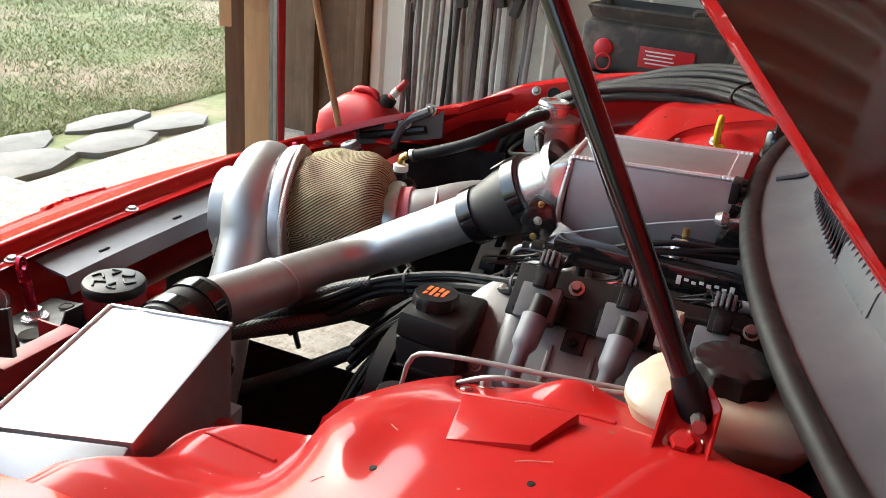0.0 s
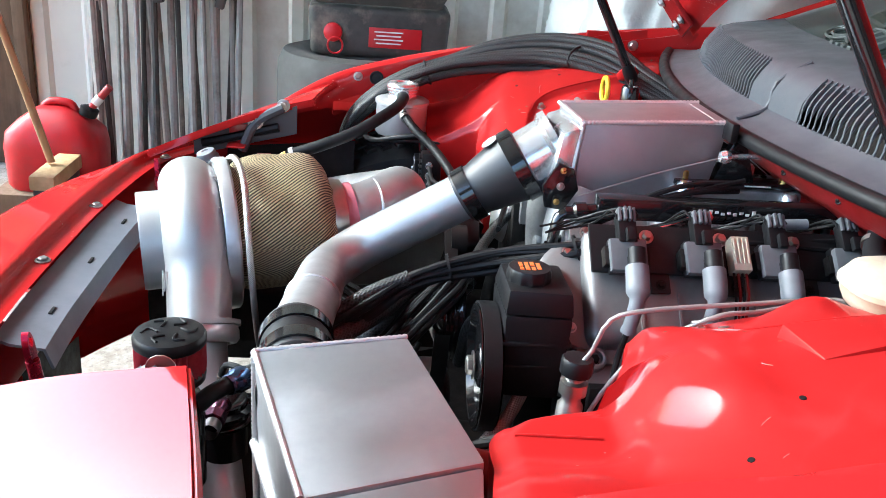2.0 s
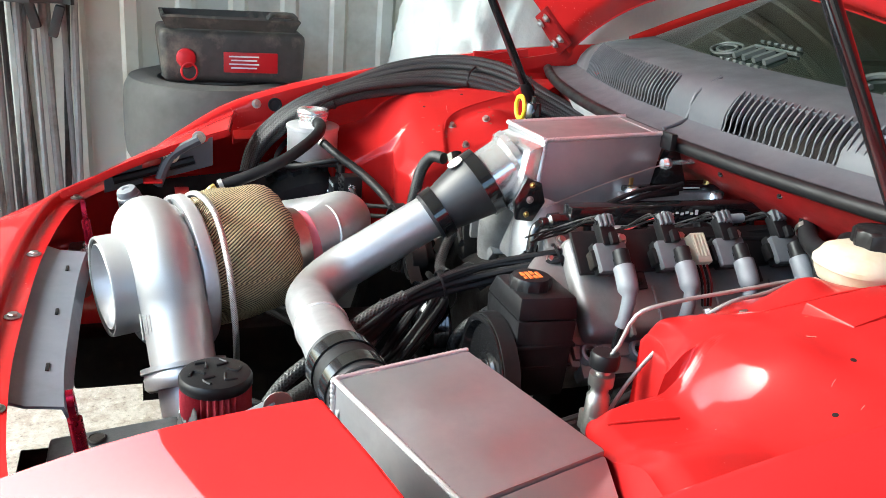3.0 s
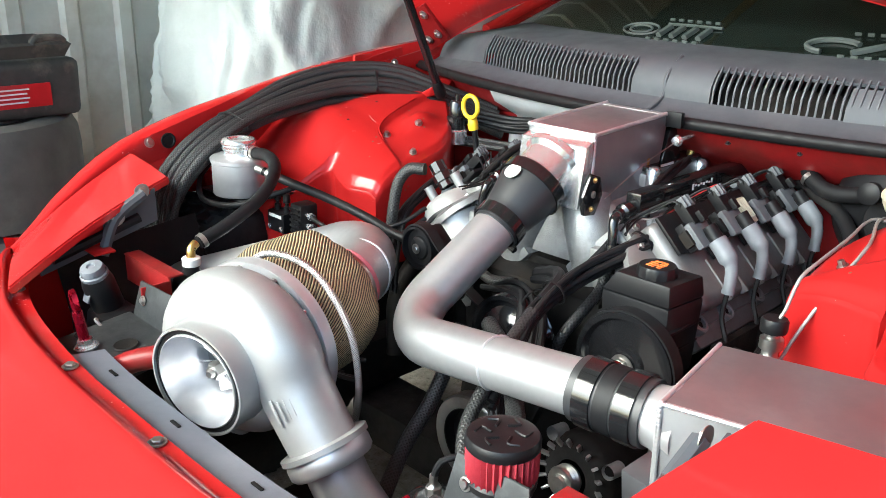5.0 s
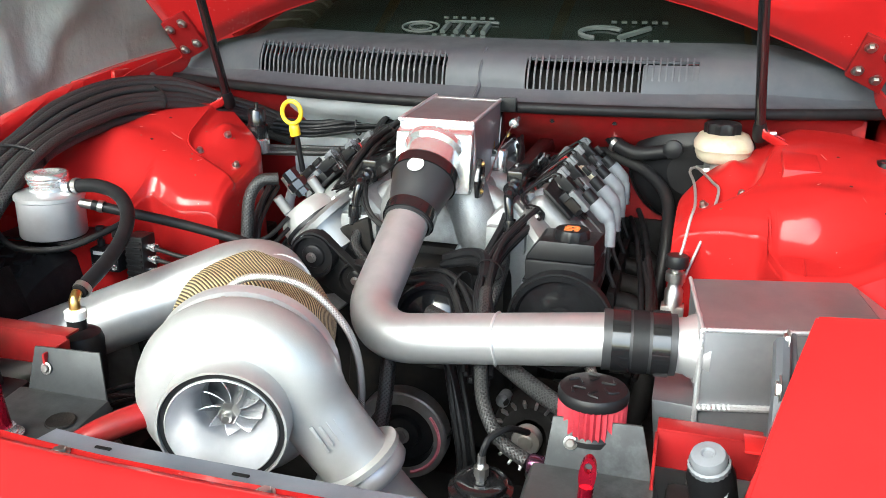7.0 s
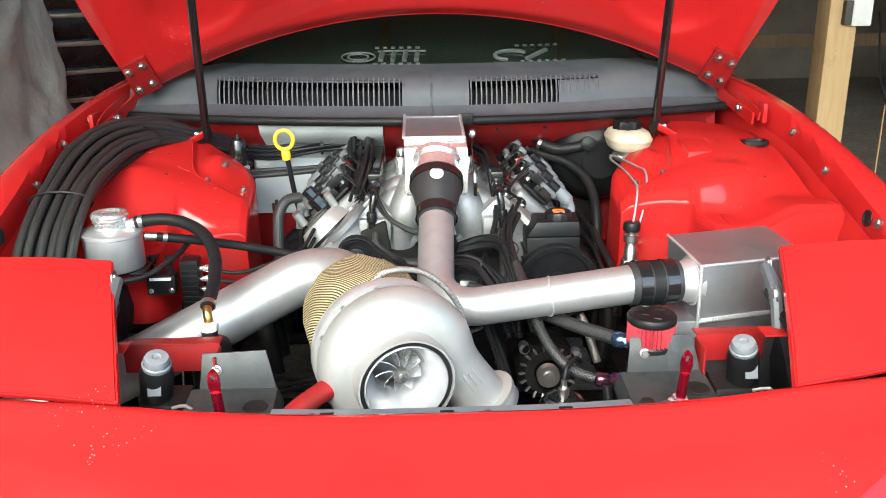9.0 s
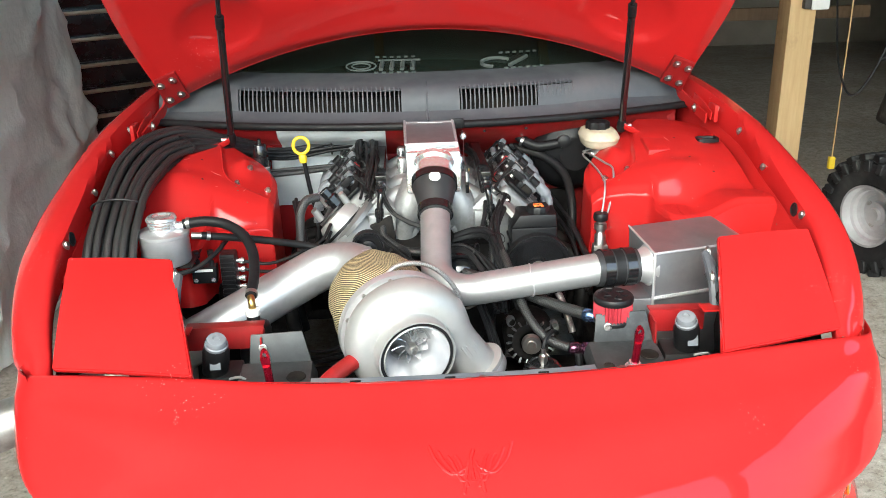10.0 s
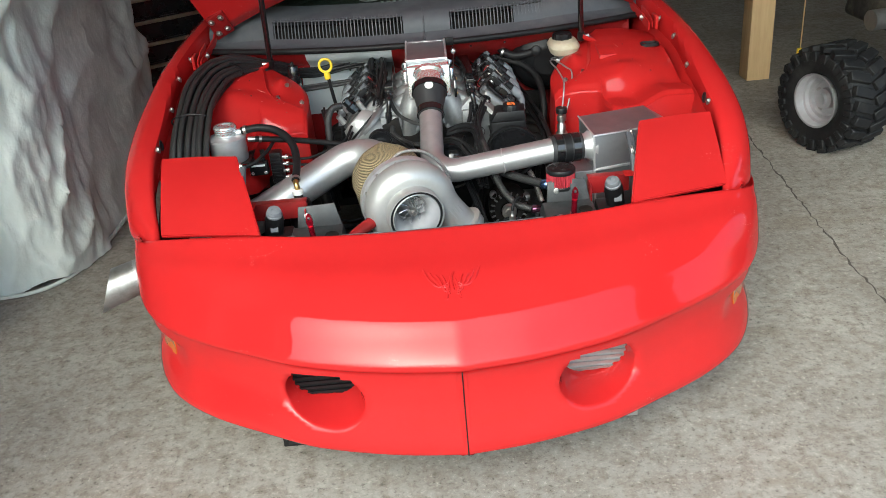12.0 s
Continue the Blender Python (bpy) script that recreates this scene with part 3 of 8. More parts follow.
for k in range(2):
    part("board", box((-1.722 + 0.060 * k + 0.030, -0.512 + 0.060 * k + 0.030, 1.03), (0.082, 0.034, 2.05), 0.004, lean_d), DUSTY, leaf)
part("edge_strip", box((-1.600, -0.390, 1.03), (0.008, 0.026, 2.05), 0.002, lean_d), RED_DULL_SHADED, leaf, "faded red edge strip")
for x, y in ((-2.74, -0.95), (-2.74, -0.66)):
    solo("stud", box((x, y, 1.8), (0.09, 0.05, 3.6), 0.003), WOOD_DARK, "dark aged timber wall stud", "stud", "wall studs", "structure")
solo("plywood_panel", box((-2.755, -1.0, 1.8), (0.012, 0.74, 3.6), 0.002), WOOD_DARK, "dark plywood sheet on the wall by the door", "panel", kind="structure")


def tyre_mesh(at, axis, r, w, rim, blocks=0, seed=1, seg=64):
    h = w / 2
    prof = [(rim, -h * 0.80), (rim + 0.015, -h * 0.92), (r * 0.80, -h), (r * 0.93, -h * 0.93), (r * 0.985, -h * 0.72), (r, -h * 0.4), (r, h * 0.4), (r * 0.985, h * 0.72), (r * 0.93, h * 0.93), (r * 0.80, h), (rim + 0.015, h * 0.92), (rim, h * 0.80), (rim - 0.004, 0), (rim, -h * 0.80)]
    return lathe(prof, at, axis, seg)


# stacked tyre with an oil drain pan on it, against the wall
worn_tyre = thing("tyre", (-2.26, 0.86, 0), "worn black car tyres stacked flat by the wall", "tyre", "stacked tyres")
part("casing", tyre_mesh((-2.26, 0.86, 0.178), (0, 0, 1), 0.355, 0.355, 0.21), TYRE_DUSTY, worn_tyre)
part("lip", lathe([(0.195, 0), (0.21, 0.006), (0.205, 0.012)], (-2.26, 0.86, 0.34), (0, 0, 1), 48), TYRE_DUSTY, worn_tyre)
copy_thing(worn_tyre, pose(-2.25, 0.87, 0.356, 0, 0, 40))

pan = thing("oil_drain_pan", (-2.16, 0.92, 0.71), "dusty black oil drain container with red cap and label", "drain pan")
bm = hull_box([(-2.34, 0.66, 0.712), (-2.02, 0.66, 0.712), (-2.02, 1.18, 0.712), (-2.34, 1.18, 0.712)], [(-2.36, 0.64, 0.90), (-2.03, 0.65, 0.90), (-2.03, 1.19, 0.90), (-2.36, 1.20, 0.90)], 0.03, seg=3)
part("body", bm, DUSTY, pan)
part("tray", loft([[(-2.33, 0.68, 0.905), (-2.05, 0.68, 0.905), (-2.05, 1.15, 0.905), (-2.33, 1.15, 0.905), (-2.33, 0.68, 0.905)], [(-2.35, 0.66, 0.945), (-2.035, 0.66, 0.945), (-2.035, 1.17, 0.945), (-2.35, 1.17, 0.945), (-2.35, 0.66, 0.945)]], thick=0.012), DUSTY, pan)
part("spout_cap", lathe([(0, 0.0), (0.034, 0), (0.036, 0.008), (0.034, 0.02), (0.028, 0.024), (0, 0.026)], (-2.03, 0.745, 0.80), (1, 0, 0.1), 24), CAN_RED, pan, "red screw cap")
part("cap_ring", tube([(-2.00, 0.755 + 0.028 * math.cos(a), 0.755 + 0.03 * math.sin(a)) for a in np.linspace(0, 6.28, 20)], 0.004, 6), CAN_RED, pan)
label_plate = part("paper_label", box((-2.02, 0.98, 0.79), (0.004, 0.20, 0.075), 0.001), CAN_RED, pan, "red printed label")
for i in range(4):
    part("print_bar", box((-2.017, 0.955, 0.812 - 0.014 * i), (0.002, 0.11 - 0.015 * (i % 2), 0.005), 0), WHITE, label_plate)
part("handle", tube([(-2.05, 1.05, 0.945), (-2.05, 1.06, 0.965), (-2.05, 1.14, 0.965), (-2.05, 1.15, 0.945)], 0.012, 8), DUSTY, pan)

# fuel can
can = thing("fuel_can", (-2.2, -0.36, 0.0), "red plastic fuel can with a white-banded spout", "fuel can")
secs = []
for z, sx, sy in ((0.13, 0.125, 0.17), (0.15, 0.135, 0.185), (0.30, 0.138, 0.19), (0.36, 0.13, 0.18), (0.41, 0.10, 0.13), (0.445, 0.06, 0.08), (0.46, 0.03, 0.04)):
    secs.append([(-2.2 + sx * math.copysign(abs(math.cos(a)) ** 0.5, math.cos(a)), -0.36 + sy * math.copysign(abs(math.sin(a)) ** 0.5, math.sin(a)), z) for a in np.linspace(0, 2 * math.pi, 33)[:-1]])
bm = loft(secs, closed=True)
bmesh.ops.holes_fill(bm, edges=bm.edges, sides=0)
part("body", bm, CAN_RED, can)
part("neck", lathe([(0.035, 0), (0.037, 0.03), (0.03, 0.034), (0.02, 0.04), (0, 0.04)], (-2.2, -0.235, 0.425), (0, 0.35, 0.9), 20), BLACK, can)
part("spout", tube([(-2.2, -0.215, 0.46), (-2.2, -0.14, 0.545)], 0.016, 12), CAN_RED, can)
part("band", tube([(-2.2, -0.203, 0.474), (-2.2, -0.178, 0.502)], 0.0185, 12), WHITE, can, "white spout band")
part("handle", tube([(-2.2, -0.40, 0.455), (-2.2, -0.37, 0.475), (-2.2, -0.30, 0.47), (-2.2, -0.28, 0.44)], 0.016, 10), CAN_RED, can)
can.location.z -= 0.04
solo("wood_crate", box((-2.2, -0.36, 0.045), (0.34, 0.44, 0.09), 0.006), WOOD_DARK, "low dark timber block under the fuel can", "block")

broom = thing("broom", (-1.93, -0.26, 0), "push broom with a long worn wooden handle", "broom")
part("handle", tube([(-1.90, -0.285, 0.27), (-1.93, -0.60, 1.42)], 0.0145, 12, 0.1), HANDLE_WOOD, broom)
part("head", box((-1.90, -0.27, 0.235), (0.32, 0.09, 0.055), 0.008), WOOD, broom)
part("bristles", box((-1.90, -0.27, 0.104), (0.30, 0.075, 0.208), 0.008), DUSTY, broom)

# folded canopy poles leaning on the wall
rnd = random.Random(11)
poles = thing("folded_canopy_frame", (-2.35, 0.06, 0), "bundle of folded grey canopy poles leaning on the wall", "canopy frame")
for i in range(27):
    y = -0.27 + 0.60 * i / 26 + rnd.uniform(-0.012, 0.012)
    x = -2.30 - 0.14 * rnd.random()
    lean = rnd.uniform(-0.07, 0.07)
    z1 = rnd.uniform(1.25, 1.6)
    part("pole", tube([(x, y, 0.001), (x - 0.05, y + lean, z1)], rnd.choice((0.011, 0.013, 0.016)), 8, 0.5), TUBE_GREY if i % 4 else DUSTY, poles)
for i in range(7):
    y = -0.22 + 0.085 * i
    part("joint", box((-2.33, y, rnd.uniform(0.8, 1.2)), (0.05, 0.035, 0.12), 0.006, Matrix.Rotation(rnd.uniform(-0.3, 0.3), 4, "X")), DUSTY, poles)
bm = loft([[(-2.42 + 0.05 * math.sin(5 * a + z), 0.06 + 0.30 * math.cos(a), z) if 0 < a < 3.1416 else (-2.27 + 0.03 * math.sin(7 * a + 3 * z), 0.06 + 0.30 * math.cos(a), z) for a in np.linspace(0, 2 * math.pi, 25)] for z in (0.95, 1.1, 1.3, 1.55)], thick=0.004)
part("canopy_cloth", bm, DUSTY, poles, "dark folded canopy cloth")


def cover_mesh():
    """A cloth thrown over a tall machine, with hanging folds."""
    rows = []
    n, k = 220, 90
    for j in range(k + 1):
        v = j / k
        row = []
        for i in range(n + 1):
            a = 2 * math.pi * i / n
            cx, cy = math.copysign(abs(math.cos(a)) ** 0.45, math.cos(a)), math.copysign(abs(math.sin(a)) ** 0.45, math.sin(a))
            if v < 0.75:
                h = v / 0.75
                flare = 0.10 * (1 - h) ** 1.5
                sx, sy, z = 0.40 + flare, 0.95 + flare, 0.01 + 1.55 * h
            else:
                h = (v - 0.75) / 0.25
                c = math.cos(h * math.pi / 2)
                sx, sy, z = 0.40 * c, 0.95 * c, 1.56 + 0.10 * math.sin(h * math.pi / 2)
            px, py = cx * 0.9, cy * 1.4
            fold = 0.012 * math.sin(9 * a + 2.5 * v + 2.3 * math.sin(3 * a)) * (1 - 0.65 * min(1, v / 0.75))
            fold += 0.06 * noise.noise((px * 1.5, py * 1.5, z * 1.3)) + 0.016 * noise.noise((px * 8, py * 8, z * 5))
            crease = sum(amp * (1 - abs(noise.noise((px * f + z * 1.4, py * f - z * 1.9, z * f * 0.6 + f)))) ** 7 for f, amp in ((2.2, 0.035), (4.5, 0.020), (9.0, 0.010)))
            x = -2.12 + cx * (sx + fold + crease)
            y = 2.62 + cy * (sy + fold + crease)
            row.append((x, y, max(0.004, z + (0.03 * math.sin(5 * a) if j == 0 else 0.0))))
        rows.append(row)
    return loft(rows)


covered = thing("covered_machine", (-2.12, 2.62, 0), "grey cloth cover draped over a tall machine", "car cover")
part("cloth", cover_mesh(), CLOTH, covered, smooth=80)
part("hem", tube([(-2.12 + 0.52 * math.copysign(abs(math.cos(a)) ** 0.45, math.cos(a)), 2.62 + 1.07 * math.copysign(abs(math.sin(a)) ** 0.45, math.sin(a)), 0.012) for a in np.linspace(0, 2 * math.pi, 80)], 0.009, 8), CLOTH, covered)

# tool chest behind the car
chest = thing("tool_chest", (-1.62, 3.70, 0), "tall black tool chest with brass-toned drawer pulls", "tool chest")
part("body", box((-1.62, 3.95, 0.82), (0.80, 0.5, 1.64), 0.012), CHEST, chest)
for i in range(8):
    z = 0.42 + 0.135 * i
    d = part("drawer", box((-1.60, 3.692, z), (0.66, 0.018, 0.122), 0.004), CHEST, chest)
    part("pull", box((-1.60, 3.676, z + 0.042), (0.60, 0.02, 0.022), 0.006), PULL, d, "dull brass-toned drawer pull")
part("badge", box((-1.235, 3.694, 1.02), (0.05, 0.008, 0.09), 0.002), WHITE, chest, "small white badge")
chest.rotation_euler.z = radians(36)


def post_with_boxes(x, y):
    p = thing("timber_post", (x, y, 0), "square pine post with electrical boxes", "post", kind="structure")
    part("post", box((x, y, ZC / 2), (0.15, 0.15, ZC), 0.006), WOOD, p)
    part("outlet_box", box((x + 0.03, y - 0.095, 1.10), (0.085, 0.04, 0.12), 0.006), DUSTY, p)
    part("outlet_cover", box((x + 0.075, y - 0.098, 1.10), (0.10, 0.045, 0.13), 0.006), WHITE, p)
    part("switch_box", box((x + 0.12, y - 0.10, 1.30), (0.12, 0.05, 0.12), 0.006), WHITE, p)
    part("cable", tube([(x + 0.15, y - 0.1, 1.3), (x + 0.3, y - 0.1, 1.36), (x + 0.42, y - 0.12, 1.3)], 0.006, 6), YELLOW, p)
    return p


post_with_boxes(2.17, 3.80)
solo("wall_rail", box((2.6, 6.2, 1.55), (2.6, 0.05, 0.16), 0.005), WOOD, "horizontal pine board on posts", "board", kind="structure")
solo("wall_rail", box((2.6, 6.2, 0.75), (2.6, 0.05, 0.10), 0.005), WOOD_DARK, "horizontal dark board on posts", "board", kind="structure")
solo("hanging_cord", tube([(2.62, 3.6, 2.6), (2.60, 3.5, 1.6), (2.52, 3.42, 0.95), (2.36, 3.40, 0.62), (2.30, 3.5, 0.75), (2.34, 3.7, 1.1)], 0.006, 6), RUBBER, "black extension cord hanging in a loop", "cord")
drop = thing("drop_cord", (2.335, 3.51, 0.20), "thin tan cord with a yellow plug hanging down", "cord")
part("cord", tube([(2.36, 3.56, 2.7), (2.345, 3.53, 1.4), (2.335, 3.51, 0.24)], 0.004, 6), HANDLE_WOOD, drop)
part("plug", box((2.335, 3.51, 0.215), (0.035, 0.03, 0.07), 0.008), YELLOW, drop, "yellow plug")

# quad bike at the side
quad = thing("quad_bike", (2.35, 2.6, 0), "quad bike with knobbly tyres and silver rims", "quad bike")


def quad_wheel(x, y):
    w = part("wheel", tyre_mesh((x, y, 0.27), (1, 0.36, 0), 0.255, 0.26, 0.135), TYRE, quad)
    bm = bmesh.new()
    m0 = Matrix.Translation((x, y, 0.27)) @ frame_of((1, 0.36, 0))
    for i in range(22):
        for s in (-1, 1):
            a = 2 * math.pi * (i + 0.25 * s) / 22
            box((0, 0, 0), (0.034, 0.05, 0.115), 0.004, m0 @ Matrix.Rotation(a, 4, "Z") @ Matrix.Translation((0.258, 0, s * 0.062)) @ Matrix.Rotation(0.35 * s, 4, "X"), 1, bm)
            box((0, 0, 0), (0.05, 0.03, 0.03), 0.004, m0 @ Matrix.Rotation(a + 0.1, 4, "Z") @ Matrix.Translation((0.228, 0, s * 0.125)), 1, bm)
    part("tread", bm, TYRE, w)
    ax = Vector((1, 0.36, 0)).normalized()
    face = Vector((x, y, 0.27)) - ax * 0.118
    part("rim", lathe([(0.138, 0.0), (0.140, -0.012), (0.130, -0.012), (0.125, 0.03), (0.112, 0.034), (0.108, 0.055), (0.09, 0.058), (0.086, 0.075), (0.055, 0.078), (0.052, 0.05), (0.03, 0.048), (0.028, 0.03), (0, 0.03)], face, ax, 48), ALU, w, "silver stepped wheel rim")
    fr = Matrix.Translation(face) @ frame_of(ax)
    for i in range(4):
        p = fr @ Vector((0.068 * math.cos(i * 1.571 + 0.5), 0.068 * math.sin(i * 1.571 + 0.5), 0.076))
        part("lug_nut", bolt(p, -ax, 0.008, 0.014), STEEL, w)


quad_wheel(2.08, 2.48)
quad_wheel(3.23, 2.86)
part("body", hull_box([(2.75, 2.5, 0.35), (3.05, 2.5, 0.35), (3.05, 3.9, 0.35), (2.75, 3.9, 0.35)], [(2.78, 2.6, 0.75), (3.02, 2.6, 0.75), (3.02, 3.8, 0.70), (2.78, 3.8, 0.70)], 0.05, seg=3), DUSTY, quad)
part("axle", tube([(2.08, 2.48, 0.27), (3.23, 2.86, 0.27)], 0.022, 10, 0.5), IRON_SHADED, quad)
part("handlebar", tube([(2.48, 3.42, 0.80), (2.62, 3.40, 0.84), (2.9, 3.35, 0.84), (3.2, 3.4, 0.80)], 0.013, 10), BLACK, quad)
part("exhaust", tube([(2.62, 3.25, 0.45), (2.9, 3.3, 0.45)], 0.06, 20, 0.05), POLE, quad)

# ---- the car ----
car = thing("car", (0, 2.0, 0), "red two-door sports car with its bonnet raised", "car")
SIDE = (-1, 1)


def smooth_list(rows, count):
    """Resamples a list of points by a smooth line through them."""
    P = [Vector(p) for p in rows]
    s = [0.0]
    for a, b in zip(P, P[1:]):
        s.append(s[-1] + (b - a).length)
    f = [spline(s, [p[i] for p in P]) for i in range(3)]
    return [Vector([g(s[-1] * k / count) for g in f]) for k in range(count + 1)]


# nose: from the rear edge by the headlamps down to the lower lip
TOP_X = (0, 0.2, 0.40, 0.52, 0.66, 0.78, 0.86, 0.905, 0.935)
EDGE_Y = spline(TOP_X, (0.372, 0.375, 0.392, 0.414, 0.463, 0.515, 0.57, 0.66, 0.80))
EDGE_Z = spline(TOP_X, (0.722, 0.722, 0.724, 0.725, 0.712, 0.695, 0.672, 0.65, 0.64))
RIDGE_X = (0, 0.19, 0.40, 0.545, 0.68, 0.785, 0.855, 0.905, 0.938)
RIDGE_Y = spline(RIDGE_X, (0.0, 0.026, 0.085, 0.160, 0.248, 0.348, 0.452, 0.59, 0.80))


def nose_profile(s):
    """The nose's section at s, 0 in the middle and 1 at the side."""
    x = TOP_X[-1] * s
    k = spline(TOP_X, RIDGE_X)(x)
    ey, ez = EDGE_Y(x), EDGE_Z(x)
    ry = RIDGE_Y(k)
    side = max(0.0, (s - 0.82) / 0.18) ** 1.5
    rz = 0.505 + 0.02 * side
    groove = min(1.0, max(0.0, (s - 0.80) / 0.09))
    pts = [(x * 0.985, ey + 0.034, ez - 0.022), (x * 0.995, ey + 0.006, ez - 0.020), (x, ey, ez - 0.004), (x * 1.0, ey - 0.006, ez), (x + (k - x) * 0.08, ey + (ry - ey) * 0.25, ez + (rz - ez) * 0.14), (x + (k - x) * 0.25, ey + (ry - ey) * 0.5, ez + (rz - ez) * 0.275), (x + (k - x) * 0.5, ey + (ry - ey) * 0.74, ez + (rz - ez) * 0.535), (x + (k - x) * 0.72, ey + (ry - ey) * 0.86, ez + (rz - ez) * 0.735), (x + (k - x) * 0.86, ey + (ry - ey) * 0.955, ez + (rz - ez) * 0.90),
           (k, ry, rz), (k - 0.002, ry + 0.004, rz - 0.012), (k - 0.012 * (1 - side), ry + 0.026 * (1 - side), rz - 0.035), (k - 0.014, ry + 0.032 * (1 - side) + 0.004, 0.42), (k - 0.014 - 0.020 * groove, ry + 0.032 * (1 - side) + 0.004 + 0.004 * groove, 0.405), (k - 0.014 - 0.018 * groove, ry + 0.030 * (1 - side) + 0.004 + 0.004 * groove, 0.355), (k - 0.010, ry + 0.018, 0.285), (k - 0.006, ry + 0.010, 0.24), (k - 0.012, ry + 0.018, 0.215), (k - 0.04, ry + 0.06, 0.205)]
    return smooth_list(pts, 72)


def flare(x):
    """The nose widens towards the wings."""
    k = min(1.0, max(0.0, (x - 0.52) / 0.30))
    return x * (1.014 + 0.042 * k * k * (3 - 2 * k))


def nose_mesh(sign):
    cols = [nose_profile((i / 72) ** 0.95) for i in range(73)]
    bm = bmesh.new()
    grid = [[bm.verts.new((sign * flare(p.x), p.y, p.z)) for p in col] for col in cols]
    cx, cz, ra, rb = 0.366, 0.372, 0.112, 0.088

    def inside(p):
        u, w = (p[0] - cx) / ra, (p[2] - cz) / rb
        return u * u + w * w if p[2] < cz + 0.068 else 9

    def hollow(v):
        return inside((abs(v.co.x), v.co.y, v.co.z)) < 1 and v.co.y < 0.25

    rim = []
    for a, b in zip(grid, grid[1:]):
        for i in range(len(a) - 1):
            q = (a[i], a[i + 1], b[i + 1], b[i])
            if sum(hollow(v) for v in q) < 2:
                bm.faces.new(q)
    for v in [v for v in bm.verts if not v.link_faces]:
        bm.verts.remove(v)
    edge = [e for e in bm.edges if len(e.link_faces) == 1 and all(inside((abs(v.co.x), v.co.y, v.co.z)) < 1.7 and v.co.y < 0.25 for v in e.verts)]
    for v in {v for e in edge for v in e.verts}:
        d = inside((abs(v.co.x), v.co.y, v.co.z))
        if d < 8:
            k = 1 / math.sqrt(max(d, 0.05))
            v.co.x = sign * (cx + (abs(v.co.x) - cx) * min(1.15, max(0.87, k)))
            v.co.z = cz + (v.co.z - cz) * min(1.15, max(0.87, k))
    for depth, shrink in ((0.012, 0.97), (0.03, 0.93), (0.10, 0.86)):
        res = bmesh.ops.extrude_edge_only(bm, edges=edge)
        vs = [g for g in res["geom"] if isinstance(g, bmesh.types.BMVert)]
        edge = [g for g in res["geom"] if isinstance(g, bmesh.types.BMEdge)]
        edge = [e for e in edge if len(e.link_faces) == 1]
        for v in vs:
            v.co.y += depth
            v.co.x = sign * (cx + (abs(v.co.x) - cx) * shrink)
            v.co.z = cz + (v.co.z - cz) * shrink
    bm.transform(Matrix.Translation((NOSE_X, 0, 0)))
    return bm


NOSE_X = 0.010
nose = part("nose_cover", join(nose_mesh(1), nose_mesh(-1)), RED, car, smooth=55)
bmesh_weld = bmesh.new()
bmesh_weld.from_mesh(nose.data)
bmesh.ops.remove_doubles(bmesh_weld, verts=bmesh_weld.verts, dist=0.0008)
for e in bmesh_weld.edges:
    e.smooth = True
bmesh_weld.to_mesh(nose.data)
bmesh_weld.free()

# embossed bird-like crest, kept as a plain shape


def on_nose(x, t):
    c = nose_profile(abs(x) / TOP_X[-1])
    p = c[int(t)]
    return Vector((x + NOSE_X, p.y - 0.0015, p.z + 0.0015))


for sgn in SIDE:
    for k in range(4):
        w = 1 - 0.21 * k
        part("crest_line", tube([on_nose(sgn * 0.010, 22.5 + 0.9 * k), on_nose(sgn * 0.036 * w, 23.6 + 0.2 * k), on_nose(sgn * 0.060 * w, 21.6), on_nose(sgn * 0.074 * w, 18.2 + 0.9 * k)], 0.0032, 8, 0.006), RED, nose)
    part("crest_line", tube([on_nose(sgn * 0.006, 21), on_nose(sgn * 0.012, 23.5), on_nose(sgn * 0.018, 26)], 0.0032, 8, 0.006), RED, nose)
part("crest_line", tube([on_nose(0.004, 19.6), on_nose(-0.003, 21), on_nose(0, 24)], 0.0040, 6, 0.006), RED, nose)
for fx in (-0.56, -0.217, 0.05, 0.329, 0.58):
    part("flange_bolt", bolt((fx, EDGE_Y(abs(fx)) + 0.020, EDGE_Z(abs(fx)) - 0.0205), (0, 0, 1), 0.008, 0.006), STEEL, nose)
part("mould_seam", tube([Vector((0.003 + NOSE_X, p.y - 0.0008, p.z)) for p in nose_profile(0)[44:70]], 0.0016, 6, 0.01), IRON_SHADED, nose)
for sgn in SIDE:
    rows = []
    for k in range(9):
        col = [p for p in nose_profile(0.880 + 0.060 * k / 8) if 0.352 < p.z < 0.408 and p.y > 0.2]
        rows.append([Vector((sgn * (flare(p.x) + 0.003) + NOSE_X, p.y - 0.002, p.z)) for p in (col[0], col[len(col) // 3], col[2 * len(col) // 3], col[-1])])
    part("marker_lamp", loft(rows, thick=0.003), AMBER, car, "amber side marker lens")
    # Grey cooler fins on the right; a near-black plate fills the left opening.
    part("fog_mesh", box((sgn * 0.365, 0.235, 0.30), (0.30, 0.01, 0.34), 0), IRON_SHADED if sgn < 0 else POLE, car, "finned cooler plate seen through the opening, near-black on the left")
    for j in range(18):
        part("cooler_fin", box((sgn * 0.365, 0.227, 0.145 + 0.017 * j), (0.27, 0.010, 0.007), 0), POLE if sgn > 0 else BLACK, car)

